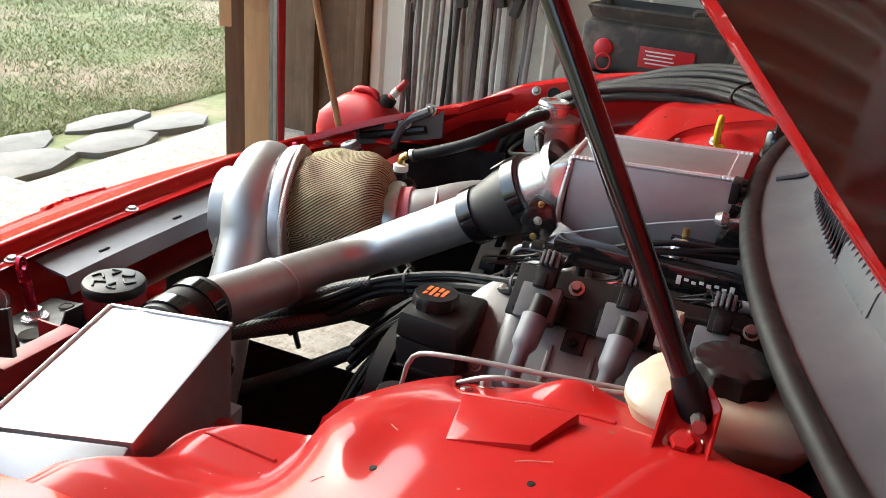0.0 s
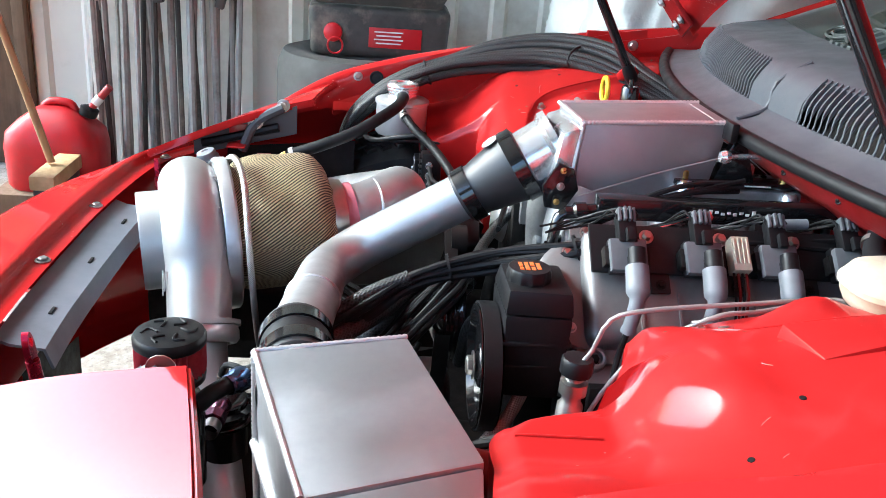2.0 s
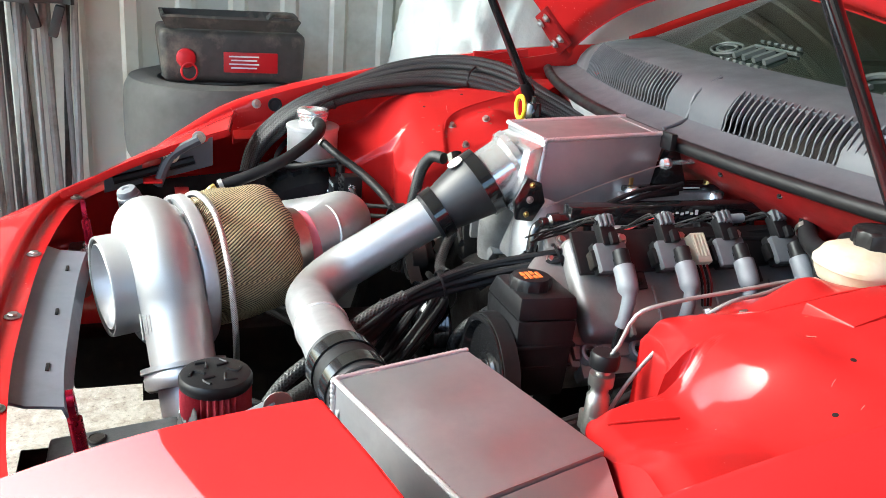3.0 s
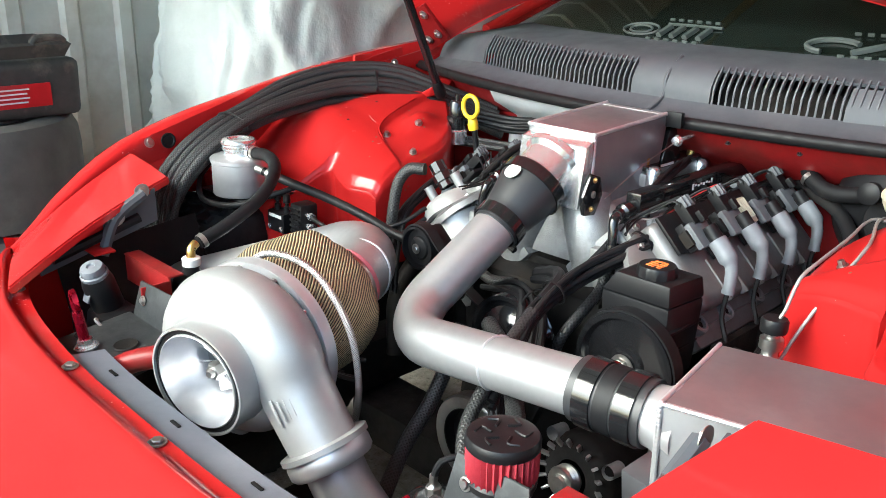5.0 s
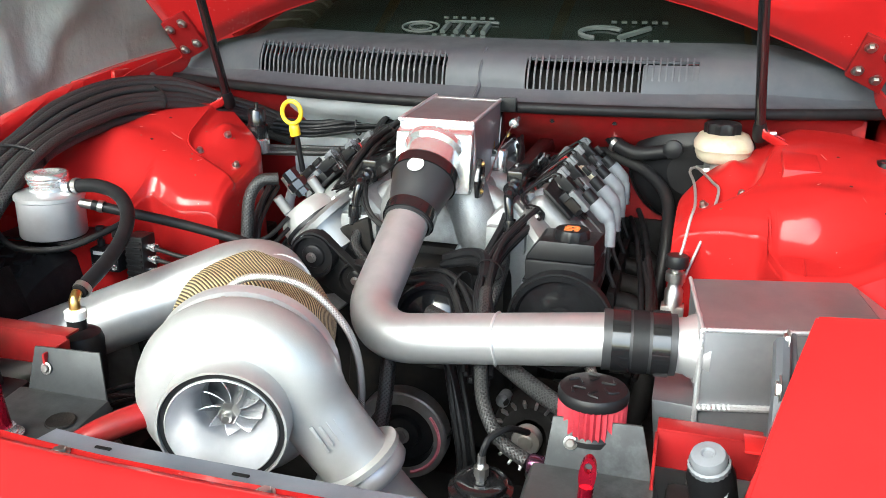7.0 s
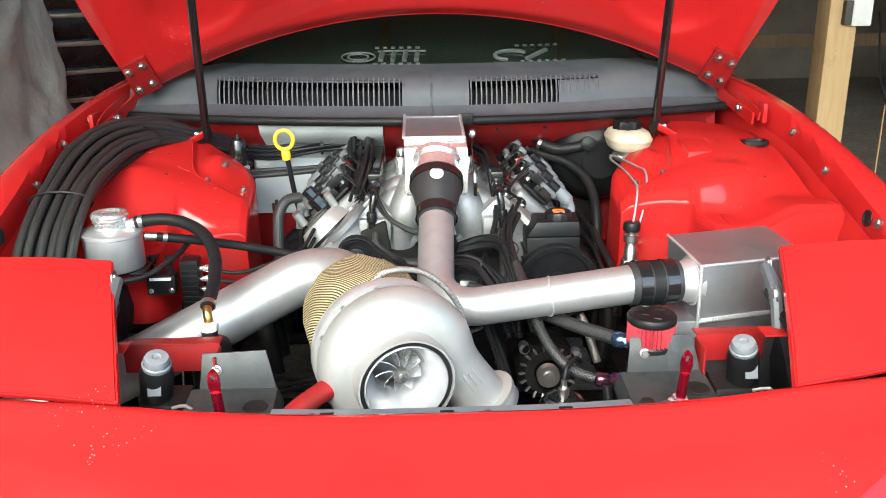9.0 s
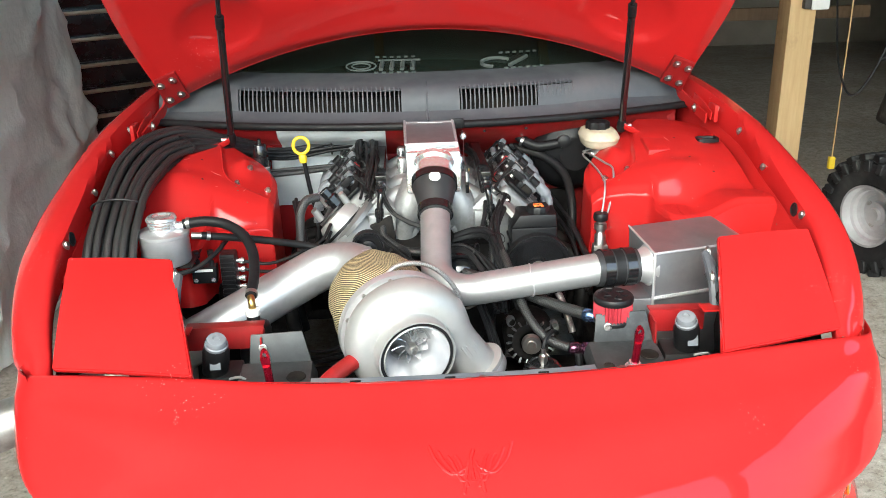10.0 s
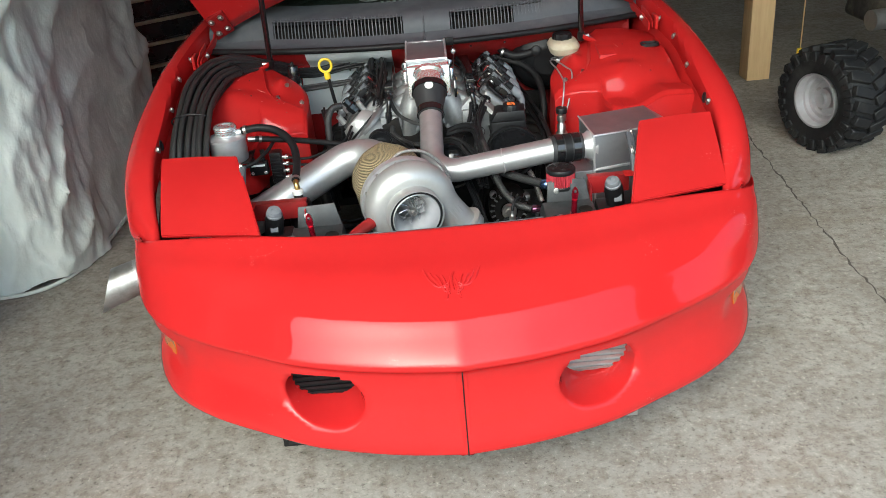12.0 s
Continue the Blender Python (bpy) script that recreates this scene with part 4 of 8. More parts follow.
# headlamp lids
for sgn in SIDE:
    if sgn > 0:
        q = [(0.530, 0.406, 0.729), (0.685, 0.466, 0.718), (0.846, 0.548, 0.696), (0.862, 0.785, 0.842), (0.75, 0.762, 0.848), (0.626, 0.734, 0.850)]
    else:
        q = [(0.511, 0.414, 0.727), (0.66, 0.468, 0.716), (0.826, 0.536, 0.694), (0.858, 0.806, 0.838), (0.74, 0.785, 0.842), (0.615, 0.766, 0.839)]
    rows = []
    n = 10
    for j in range(n + 1):
        v = j / n
        row = []
        for i in range(n + 1):
            u = i / n
            front = smooth_list([q[0], q[1], q[2]], n)[i]
            back = smooth_list([q[5], q[4], q[3]], n)[i]
            p = front.lerp(back, v)
            p.z += 0.012 * math.sin(math.pi * v) * (1 - 0.3 * u)
            row.append((sgn * p.x, p.y, p.z))
        rows.append(row)
    bm = loft(rows)
    bmesh.ops.recalc_face_normals(bm, faces=bm.faces)
    if sum(f.normal.z for f in bm.faces) < 0:
        bmesh.ops.reverse_faces(bm, faces=bm.faces)
    bmesh.ops.solidify(bm, geom=bm.faces[:], thickness=0.016)
    bmesh.ops.bevel(bm, geom=[e for e in bm.edges if len(e.link_faces) == 2 and e.calc_face_angle(0) > 0.9], offset=0.003, segments=2, affect="EDGES")
    lid = part("headlamp_lid", bm, RED, car)
    part("lid_tab", box((sgn * 0.575, 0.60, 0.735), (0.05, 0.04, 0.004), 0.001), RED_BAY, lid)
    part("lid_tab_leg", box((sgn * 0.598, 0.60, 0.755), (0.004, 0.04, 0.045), 0.001), RED_BAY, lid)

# wings
WY = (0.52, 0.58, 0.66, 0.79, 0.95, 1.12, 1.34, 1.55, 1.8, 2.15)
X_IN = spline(WY, (0.815, 0.830, 0.850, 0.868, 0.874, 0.880, 0.893, 0.876, 0.85, 0.83))
Z_TOP = spline(WY, (0.678, 0.715, 0.768, 0.842, 0.893, 0.930, 0.972, 1.005, 1.03, 1.05))
X_OUT = spline(WY, (0.878, 0.914, 0.958, 0.990, 1.006, 1.010, 1.006, 0.998, 0.985, 0.965))


def arch(y, y0):
    return 0.33 + math.sqrt(max(0.0, 0.355**2 - (y - y0) ** 2)) if abs(y - y0) < 0.355 else 0.22


def wing_row(y):
    xi, zt, xo = X_IN(y), Z_TOP(y), X_OUT(y)
    low = max(arch(y, 1.02), 0.22) if y > 0.80 else EDGE_Z(spline([EDGE_Y(q) for q in TOP_X[5:]], TOP_X[5:])(y)) - 0.004
    d = min(1.0, max(0.0, (y - 0.70) / 0.15))
    pts = [(xi + 0.012, y, zt - 0.05 - 0.05 * d), (xi + 0.010, y, zt - 0.03), (xi + 0.012, y, zt - 0.006), (xi + 0.022, y, zt + 0.001), (xi + (xo - xi) * 0.55, y, zt - 0.004), (xi + (xo - xi) * 0.80, y, zt - 0.028), (xo - 0.004, y, max(zt - 0.075, low + 0.014)), (xo, y, max(zt - 0.14, low + 0.010)), (xo - 0.002, y, max(zt - 0.22, low + 0.007)), (xo - 0.003, y, max(low + 0.004, 0.50 + 0.04 * d)), (xo - (0.004 if y < 0.8 else 0.014), y, max(low + 0.002, 0.36)), (xo - (0.004 if y < 0.8 else 0.02), y, low)]
    return smooth_list(pts, 26)


for sgn in SIDE:
    rows = []
    for y in [0.53 + (2.15 - 0.53) * i / 64 for i in range(65)]:
        rows.append([(sgn * p.x, p.y, p.z) for p in wing_row(y)])
    w = part("wing", loft(rows, thick=0.0), RED, car, smooth=50)
    for yy, zz in ((1.342, 0.945), (1.125, 0.897), (0.86, 0.848), (1.50, 0.975)):
        part("wing_bolt", bolt((sgn * (X_IN(yy) + 0.008), yy, zz), (-sgn, 0, 0.5), 0.008, 0.007), STEEL, w)

# inner wing walls and apron shelves
for sgn in SIDE:
    rows = []
    for y in np.linspace(0.80, 1.75, 20):
        xi, zt = X_IN(y), Z_TOP(y)
        rows.append([(sgn * (xi + 0.012), y, zt - 0.07), (sgn * (xi - 0.002), y, zt - 0.10), (sgn * (xi - 0.01), y, 0.74 if sgn > 0 else 0.78), (sgn * (xi - 0.03), y, 0.68 if sgn > 0 else 0.765)])
    part("inner_wing", loft(rows, thick=0.003), RED_BAY, car)

# suspension towers
def ease(x, a, b):
    k = min(1.0, max(0.0, (x - a) / (b - a)))
    return k * k * (3 - 2 * k)


TOWER_FRONT = spline((0.446, 0.50, 0.57, 0.600, 0.622, 0.70, 0.862), (1.205, 1.190, 1.160, 1.135, 1.035, 1.015, 0.985))
TOWER_INNER = spline((1.0, 1.33, 1.40, 1.45, 1.52, 1.60), (0.446, 0.446, 0.470, 0.520, 0.600, 0.660))
TOWER_RISE = spline((1.13, 1.16, 1.19, 1.23, 1.271, 1.30, 1.37, 1.45, 1.60), (-0.060, -0.042, -0.025, -0.009, 0.0, 0.008, 0.022, 0.032, 0.036))
TOWER_STEP = spline((1.225, 1.245, 1.265, 1.30, 1.36, 1.42, 1.60), (0.440, 0.520, 0.560, 0.580, 0.592, 0.605, 0.640))
TOWER_BASE = {1: spline((0.446, 0.50, 0.556, 0.62, 0.68, 0.78, 0.862), (0.826, 0.851, 0.872, 0.890, 0.897, 0.890, 0.872)), -1: spline((0.446, 0.50, 0.556, 0.62, 0.68, 0.78, 0.862), (0.838, 0.858, 0.876, 0.900, 0.914, 0.910, 0.885))}


def tower_height(sgn, x, y):
    """Height of a pressed tower: low ledge in front, domed body, sunk flange along the inner edge."""
    dome = TOWER_BASE[sgn](x) + TOWER_RISE(y)
    if sgn > 0:
        ledge = 0.797 + 0.050 * ease(x, 0.68, 0.80)
        z = ledge + (dome - ledge) * (ease(y, 1.135 - 0.125 * ease(x, 0.66, 0.78), 1.185 + 0.10 * ease(x, 0.66, 0.78)) if x > 0.60 else 1.0)
    else:
        ledge = 0.762 + 0.03 * ease(x, 0.70, 0.86)
        z = ledge + (dome - ledge) * (ease(y, 1.03, 1.20) if x > 0.60 else ease(y, 1.06, 1.20))
    z -= 0.005 * (1 + math.tanh((TOWER_STEP(y) - x) * 380)) * ease(y, 1.22, 1.235)
    z += 0.026 * math.exp(-(((x - 0.535) / 0.028) ** 2) - ((y - 1.365) / 0.045) ** 2)
    z += 0.008 * math.exp(-(((x - 0.70) / 0.05) ** 2) - ((y - 1.22) / 0.03) ** 2)
    return z + 0.0014 * noise.noise((x * 11, y * 11, 2.0 * sgn))


def tower_mesh(sgn):
    cols = []
    ny = 84
    lead = -0.055 if sgn < 0 else 0.0
    for i in range(-8, 111):
        u = max(0.0, i / 110)
        x0 = 0.446 + 0.428 * u
        yf = TOWER_FRONT(x0) + lead * ease(x0, 0.62, 0.50)
        col = []
        for j in range(ny + 1):
            v = (j / ny) ** 1.35
            y = yf + (1.60 - yf) * v
            xi = TOWER_INNER(y)
            x = xi + (0.874 - xi) * u
            z = tower_height(sgn, x, y)
            lip = 0.012 * (1 - ease(v, 0.0, 0.05)) + 0.010 * (1 - ease(u, 0.0, 0.035))
            z -= lip
            if i < 0:
                k = -i / 8
                z, x = z + (0.60 - z) * k, x - 0.006 * k
            col.append(Vector((sgn * x, y, z)))
        top = col[0]
        wall = [Vector((top.x, top.y + 0.012 * (1 - k), 0.60 + (top.z - 0.60) * k)) for k in (0.0, 0.3, 0.6, 0.85, 0.95)]
        cols.append(wall + col)
    return loft(cols)


for sgn in SIDE:
    tw = part("suspension_tower", tower_mesh(sgn), RED_BAY, car, smooth=70)
    rows = []
    for k in range(13):
        v = k / 12
        half = 0.021 * min(1.0, 0.45 + 1.9 * math.sqrt(v))
        rows.append([(sgn * (0.588 + 0.085 * v), 1.474 + q * half, 0.938 - 0.045 * v + (0.016 if abs(q) > 0.95 else 0.002 if abs(q) > 0.7 else 0) + (0.008 if k == 0 else 0)) for q in (-1, -0.96, -0.75, -0.3, 0.3, 0.75, 0.96, 1)])
    sb = part("strut_bracket", loft(rows, thick=0.003), RED_BAY, tw, smooth=60)
    part("bracket_bolt", bolt((sgn * 0.624, 1.474, 0.925), (sgn * 0.4, 0, 1), 0.010, 0.008), RED_BAY, sb)
for sgn in (1,):
    part("tower_patch", hull_box([(sgn * 0.618, 1.288, 0.870), (sgn * 0.618, 1.396, 0.890), (sgn * 0.690, 1.376, 0.890), (sgn * 0.694, 1.300, 0.870)], [(sgn * 0.623, 1.292, 0.911), (sgn * 0.625, 1.393, 0.927), (sgn * 0.684, 1.372, 0.925), (sgn * 0.687, 1.304, 0.908)], 0.003), RED_BAY, car)
# Slot drawn as a black plate in a raised rim for its dark depth.
SLOT_Z = tower_height(1, 0.824, 1.390)
part("shelf_slot", loft([[(0.824 + 0.030 * math.copysign(abs(math.cos(a)) ** 0.5, math.cos(a)) * k, 1.390 + 0.020 * math.copysign(abs(math.sin(a)) ** 0.5, math.sin(a)) * k, z) for a in np.linspace(0, 2 * math.pi, 25)] for k, z in ((1.15, SLOT_Z), (1.1, SLOT_Z + 0.011), (0.90, SLOT_Z + 0.011), (0.84, SLOT_Z + 0.004), (0.0, SLOT_Z + 0.004))]), BLACK, car, "black plate standing in for a dark shelf slot")

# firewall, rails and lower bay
part("firewall", box((0, 1.66, 0.66), (1.62, 0.02, 0.58), 0.004), RED_DULL_SHADED, car)
# Added near-black panel stands in for shade low on the firewall.
part("sound_mat", box((0.05, 1.640, 0.52), (0.84, 0.012, 0.36), 0.004), IRON_SHADED, car, "near-black panel added for shade low on the firewall")
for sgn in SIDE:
    part("frame_rail", box((sgn * 0.46, 1.05, 0.38), (0.08, 1.25, 0.12), 0.01), IRON_SHADED, car)
    # Added near-black block takes the place of shade below the tower.
    part("tower_base", hull_box([(sgn * 0.52, 1.04, 0.34), (sgn * 0.60, 1.04, 0.34), (sgn * 0.60, 1.62, 0.34), (sgn * 0.52, 1.62, 0.34)], [(sgn * 0.54, 1.12, 0.62), (sgn * 0.60, 1.12, 0.62), (sgn * 0.60, 1.60, 0.62), (sgn * 0.54, 1.60, 0.62)], 0.01), IRON_SHADED, car)
part("crossmember", box((0, 1.15, 0.26), (0.9, 0.14, 0.10), 0.012), IRON_SHADED, car)
# Two added near-black sheets hold the shade under the front bay.
part("arch_liner", loft([[(-0.625, y, 0.17), (-0.63, y, 0.40), (-0.65, y, 0.60), (-0.70, y, 0.68 + 0.10 * (y - 0.40))] for y in np.linspace(0.56, 0.86, 8)], thick=0.004), IRON_SHADED, car, "near-black sheet added for shade inside the arch")
part("undertray", box((0.16, 0.60, 0.235), (1.0, 0.55, 0.006), 0.002), IRON_SHADED, car, "near-black sheet added for shade under the bay")
part("crash_bar", tube([(-0.62, 0.36, 0.50), (-0.3, 0.32, 0.51), (0.3, 0.32, 0.51), (0.62, 0.36, 0.50)], 0.03, 12), RED_DULL_SHADED, car)

# front wheels
def car_wheel(sgn, y):
    wx = sgn * 0.80
    w = part("wheel", tyre_mesh((wx, y, 0.36), (1, 0, 0), 0.36, 0.25, 0.215), TYRE, car)
    bm = bmesh.new()
    for i in range(60):
        a = 2 * math.pi * i / 60
        for k in range(4):
            box((0, 0, 0), (0.014, 0.026, 0.036), 0.002, Matrix.Translation((wx, y, 0.36)) @ frame_of((1, 0, 0)) @ Matrix.Rotation(a + 0.03 * (k % 2), 4, "Z") @ Matrix.Translation((0.358, 0, -0.07 + 0.047 * k)) @ Matrix.Rotation(0.3, 4, "X"), 1, bm)
    part("tread", bm, TYRE, w)
    part("rim", lathe([(0.205, -0.09), (0.19, -0.08), (0.18, 0.04), (0.06, 0.07), (0.03, 0.075), (0, 0.075)], (wx, y, 0.36), (sgn, 0, 0), 40), POLE, w)


for sgn in SIDE:
    car_wheel(sgn, 1.02)
    car_wheel(sgn, 3.58)

# cowl panel with its two louvre fields
def bow(x, k):
    return k * (x / 0.8) ** 2


def cowl_point(x, t):
    """A point of the cowl at x; t runs 0 at the front lip to 1 at the glass."""
    f = spline((0, 0.18, 0.30, 0.34, 0.46, 0.58, 0.64, 0.78, 1.0), (0.012, 0.046, 0.071, 0.077, 0.080, 0.102, 0.116, 0.165, 0.25))
    g = spline((0, 0.18, 0.30, 0.34, 0.46, 0.58, 0.64, 0.78, 1.0), (0.970, 0.980, 0.989, 0.997, 1.026, 1.060, 1.068, 1.077, 1.090))
    side = max(0.0, abs(x) - 0.60) / 0.25
    return Vector((x, 1.452 + f(t) + bow(x, 0.165 + 0.05 * t), g(t) - 0.05 * side * t))


def louvre(x):
    return -0.585 < x < -0.078 or 0.100 < x < 0.460


cols = sorted([-0.86, -0.8, -0.72, -0.65, -0.585, -0.078, 0.1, 0.46, 0.54, 0.62, 0.7, 0.78, 0.86] + [-0.585 + 0.507 * i / 16 for i in range(1, 16)] + [0.1 + 0.36 * i / 12 for i in range(1, 12)] + [-0.05, 0.0, 0.05])
ts = [0, 0.09, 0.18, 0.26, 0.34, 0.40, 0.46, 0.52, 0.58, 0.68, 0.78, 0.9, 1.0]
bm = bmesh.new()
g = [[bm.verts.new(cowl_point(x, t)) for t in ts] for x in cols]
for i in range(len(cols) - 1):
    for j in range(len(ts) - 1):
        if louvre((cols[i] + cols[i + 1]) / 2) and 0.34 <= ts[j] < 0.58:
            continue
        bm.faces.new((g[i][j], g[i + 1][j], g[i + 1][j + 1], g[i][j + 1]))
bmesh.ops.recalc_face_normals(bm, faces=bm.faces)
if sum(f.normal.z for f in bm.faces) < 0:
    bmesh.ops.reverse_faces(bm, faces=bm.faces)
bmesh.ops.solidify(bm, geom=bm.faces[:], thickness=0.006)
cowl = part("cowl_panel", bm, GREY_PLASTIC, car, "faded dark grey plastic cowl panel")
part("cowl_seal", tube([(x, 1.461 + bow(x, 0.165), 0.967) for x in np.linspace(-0.84, 0.84, 30)], 0.012, 12), RUBBER, cowl, "black rubber bonnet seal")
# Near-black trough carries the shade between the slats.
part("cowl_trough", loft([[cowl_point(x, t) - Vector((0, -0.03, 0.045)) for t in (0.3, 0.45, 0.7)] for x in np.linspace(-0.62, 0.5, 12)], thick=0.003), IRON_SHADED, car)
for x0, x1 in ((-0.57, -0.40), (-0.37, -0.24), (-0.16, -0.10), (0.15, 0.28)):
    part("bulkhead_edge", loft([[cowl_point(x, t) - Vector((0, -0.018, 0.036)) for t in (0.32, 0.36, 0.40)] for x in np.linspace(x0, x1, 6)], thick=0.003), RED_DULL_SHADED, car)

# upright face under the cowl's lip, its red darkened for shade, with its insulation
def cowl_face(x, k, lift=0.0):
    lip = 1.474 + bow(x, 0.165)
    pts = ((lip, 0.962), (lip + 0.022, 0.928), (min(1.648, lip + 0.10), 0.885), (1.648, 0.84))
    a, b = pts[int(k)], pts[min(3, int(k) + 1)]
    f = k - int(k)
    return Vector((x, a[0] + (b[0] - a[0]) * f - lift, a[1] + (b[1] - a[1]) * f))


part("cowl_face", loft([[cowl_face(x, k) for k in (0, 1, 2, 3)] for x in np.linspace(-0.80, 0.80, 33)], thick=0.003), RED_DULL_SHADED, car)
part("insulation_sheet", loft([[cowl_face(x, k, 0.010 + 0.003 * math.sin(x * 40 + k * 2)) for k in (0.15, 0.5, 1, 1.5, 2, 2.5, 3)] for x in np.linspace(-0.46, -0.13, 24)], thick=0.002), FIREWALL, car, "pale insulation sheet on the firewall")
part("firewall_sheet", loft([[(x, 1.640 - 0.003 * math.sin(x * 37 + z * 50), z) for z in np.linspace(0.68, 0.90, 8)] for x in np.linspace(-0.50, -0.13, 16)], thick=0.002), FIREWALL, car, "pale insulation sheet on the firewall")
for x in (-0.68, 0.17, 0.30):
    part("face_bolt", bolt(cowl_face(x, 0.7, 0.001), (0, -0.8, 0.5), 0.004, 0.005), RUBBER, car)

xs = [-0.578 + 0.0137 * i for i in range(37)] + [0.106 + 0.0137 * i for i in range(26)]
for x in xs:
    pts = [cowl_point(x, t) + Vector((0, 0, 0.001)) for t in (0.325, 0.36, 0.40, 0.44, 0.48, 0.52, 0.56, 0.60)]
    bm = loft([[p + Vector((-0.0019, 0, -0.010)), p + Vector((-0.0019, 0, 0.0025)), p + Vector((0.0019, 0, 0.0025)), p + Vector((0.0019, 0, -0.010))] for p in pts], closed=True)
    part("slat", bm, GREY_PLASTIC, cowl)
part("louvre_blank", loft([[cowl_point(x, t) - Vector((0, 0, 0.007)) for t in (0.36, 0.46, 0.57)] for x in np.linspace(0.345, 0.46, 6)], thick=0.003), GREY_PLASTIC, cowl)
part("rib", tube([cowl_point(0.0, t) + Vector((0, 0, 0.002)) for t in (0.1, 0.34, 0.5, 0.7)], 0.004, 6), GREY_PLASTIC, cowl)

# windscreen and cabin
def screen_point(x, v):
    p = cowl_point(x, 0.9)
    return Vector((x * (1 - 0.22 * v), p.y + 0.72 * v - 0.10 * v * (x / 0.8) ** 2, p.z - 0.008 + 0.30 * v - 0.05 * v * v))


part("windscreen", loft([[screen_point(x, v) for v in np.linspace(0, 1, 9)] for x in np.linspace(-0.78, 0.78, 25)], thick=0.005), GLASS, car, "tinted windscreen glass").visible_shadow = True
part("dashboard", loft([[(x, 1.78, 0.98), (x, 1.95, 1.0), (x, 2.25, 0.99), (x, 2.42, 0.85), (x, 2.42, 0.5)] for x in np.linspace(-0.7, 0.7, 8)], thick=0.01), BLACK, car)
for sgn in SIDE:
    part("pillar", tube([screen_point(sgn * 0.80, v) for v in (0, 0.3, 0.6, 1.0)], 0.028, 10), RED, car)
    rows = []
    for y in np.linspace(2.15, 4.80, 40):
        low = max(arch(y, 3.58), 0.22)
        zt = 1.05 - 0.06 * max(0, (y - 3.2) / 1.6)
        rows.append([(sgn * 0.82, y, zt), (sgn * 0.89, y, zt - 0.01), (sgn * 0.95, y, zt - 0.08), (sgn * 0.965, y, zt - 0.25), (sgn * 0.957, y, max(low, 0.5)), (sgn * 0.935, y, low)])
    part("body_side", loft([[Vector(p) for p in r] for r in rows]), RED, car)
roof = [[(x * 0.62 / 0.62, 2.42, 1.30 - 0.10 * (x / 0.62) ** 2), (x, 2.8, 1.325 - 0.10 * (x / 0.62) ** 2), (x, 3.2, 1.30 - 0.11 * (x / 0.62) ** 2)] for x in np.linspace(-0.62, 0.62, 14)]
part("roof", loft(roof, thick=0.02), RED, car)
part("rear_glass", loft([[(x * (1 + 0.1 * v), 3.2 + 1.0 * v, 1.30 - 0.11 * (x / 0.62) ** 2 - 0.26 * v) for v in np.linspace(0, 1, 6)] for x in np.linspace(-0.62, 0.62, 12)], thick=0.005), GLASS, car)
part("boot_lid", loft([[(x, 4.15, 1.03), (x, 4.5, 1.02), (x, 4.78, 0.98), (x, 4.84, 0.7), (x, 4.78, 0.3)] for x in np.linspace(-0.82, 0.82, 10)], thick=0.01), RED, car)
for sgn in SIDE:
    part("side_glass", loft([[(sgn * (0.82 - 0.20 * v), y, 1.04 + (0.20 if y > 2.3 else 0.12) * v) for v in np.linspace(0, 1, 5)] for y in np.linspace(2.2, 3.3, 8)], thick=0.004), GLASS, car)
part("cabin_floor", box((0, 2.9, 0.30), (1.6, 2.6, 0.04), 0.01), BLACK, car)

# bonnet, raised on its hinges
HINGE, ANGLE = Vector((0.008, 1.689, 1.011)), radians(HOOD)
HV = Vector((0, -math.cos(ANGLE), math.sin(ANGLE)))
HN = Vector((0, math.sin(ANGLE), math.cos(ANGLE)))


def hood_point(s, v, lift=0.0):
    """s across, -1 to 1; v from the rear edge, 0, to the front, 1."""
    half = spline((0, 0.3, 0.6, 0.8, 1.0), (0.822, 0.882, 0.87, 0.77, 0.55))(v)
    x = s * half
    rear = HOODBOW * (1 - s * s)
    run = rear + (1.20 - rear) * v
    crown = 0.095 * (1 - s * s) * (1 - 0.5 * v) - 0.10 * v * v
    return HINGE + HV * run + HN * (crown + lift) + Vector((x, 0, 0))


hood = part("bonnet", loft([[hood_point(s, v) for v in np.linspace(0, 1, 25)] for s in np.linspace(-1, 1, 41)]), RED, car)


def stamp(s, v):
    """Pressed relief of the inner panel."""
    rim = min(1.0, min(1 - abs(s), v * 1.1, (1 - v)) / 0.045)
    d = -0.022 * min(1.0, max(0.0, rim))
    d += 0.018 * max(0.0, 1 - (((abs(s) - 0.70) / 0.14) ** 2 + ((v - 0.19) / 0.10) ** 2)) ** 0.5 if ((abs(s) - 0.70) / 0.14) ** 2 + ((v - 0.19) / 0.10) ** 2 < 1 else 0
    d += 0.020 * (1 / (1 + math.exp(-(v - 0.24) * 60))) * (1 if abs(s) < 0.5 else max(0, 1 - (abs(s) - 0.5) / 0.1)) * (1 if v < 0.8 else max(0, 1 - (v - 0.8) / 0.1))
    return d


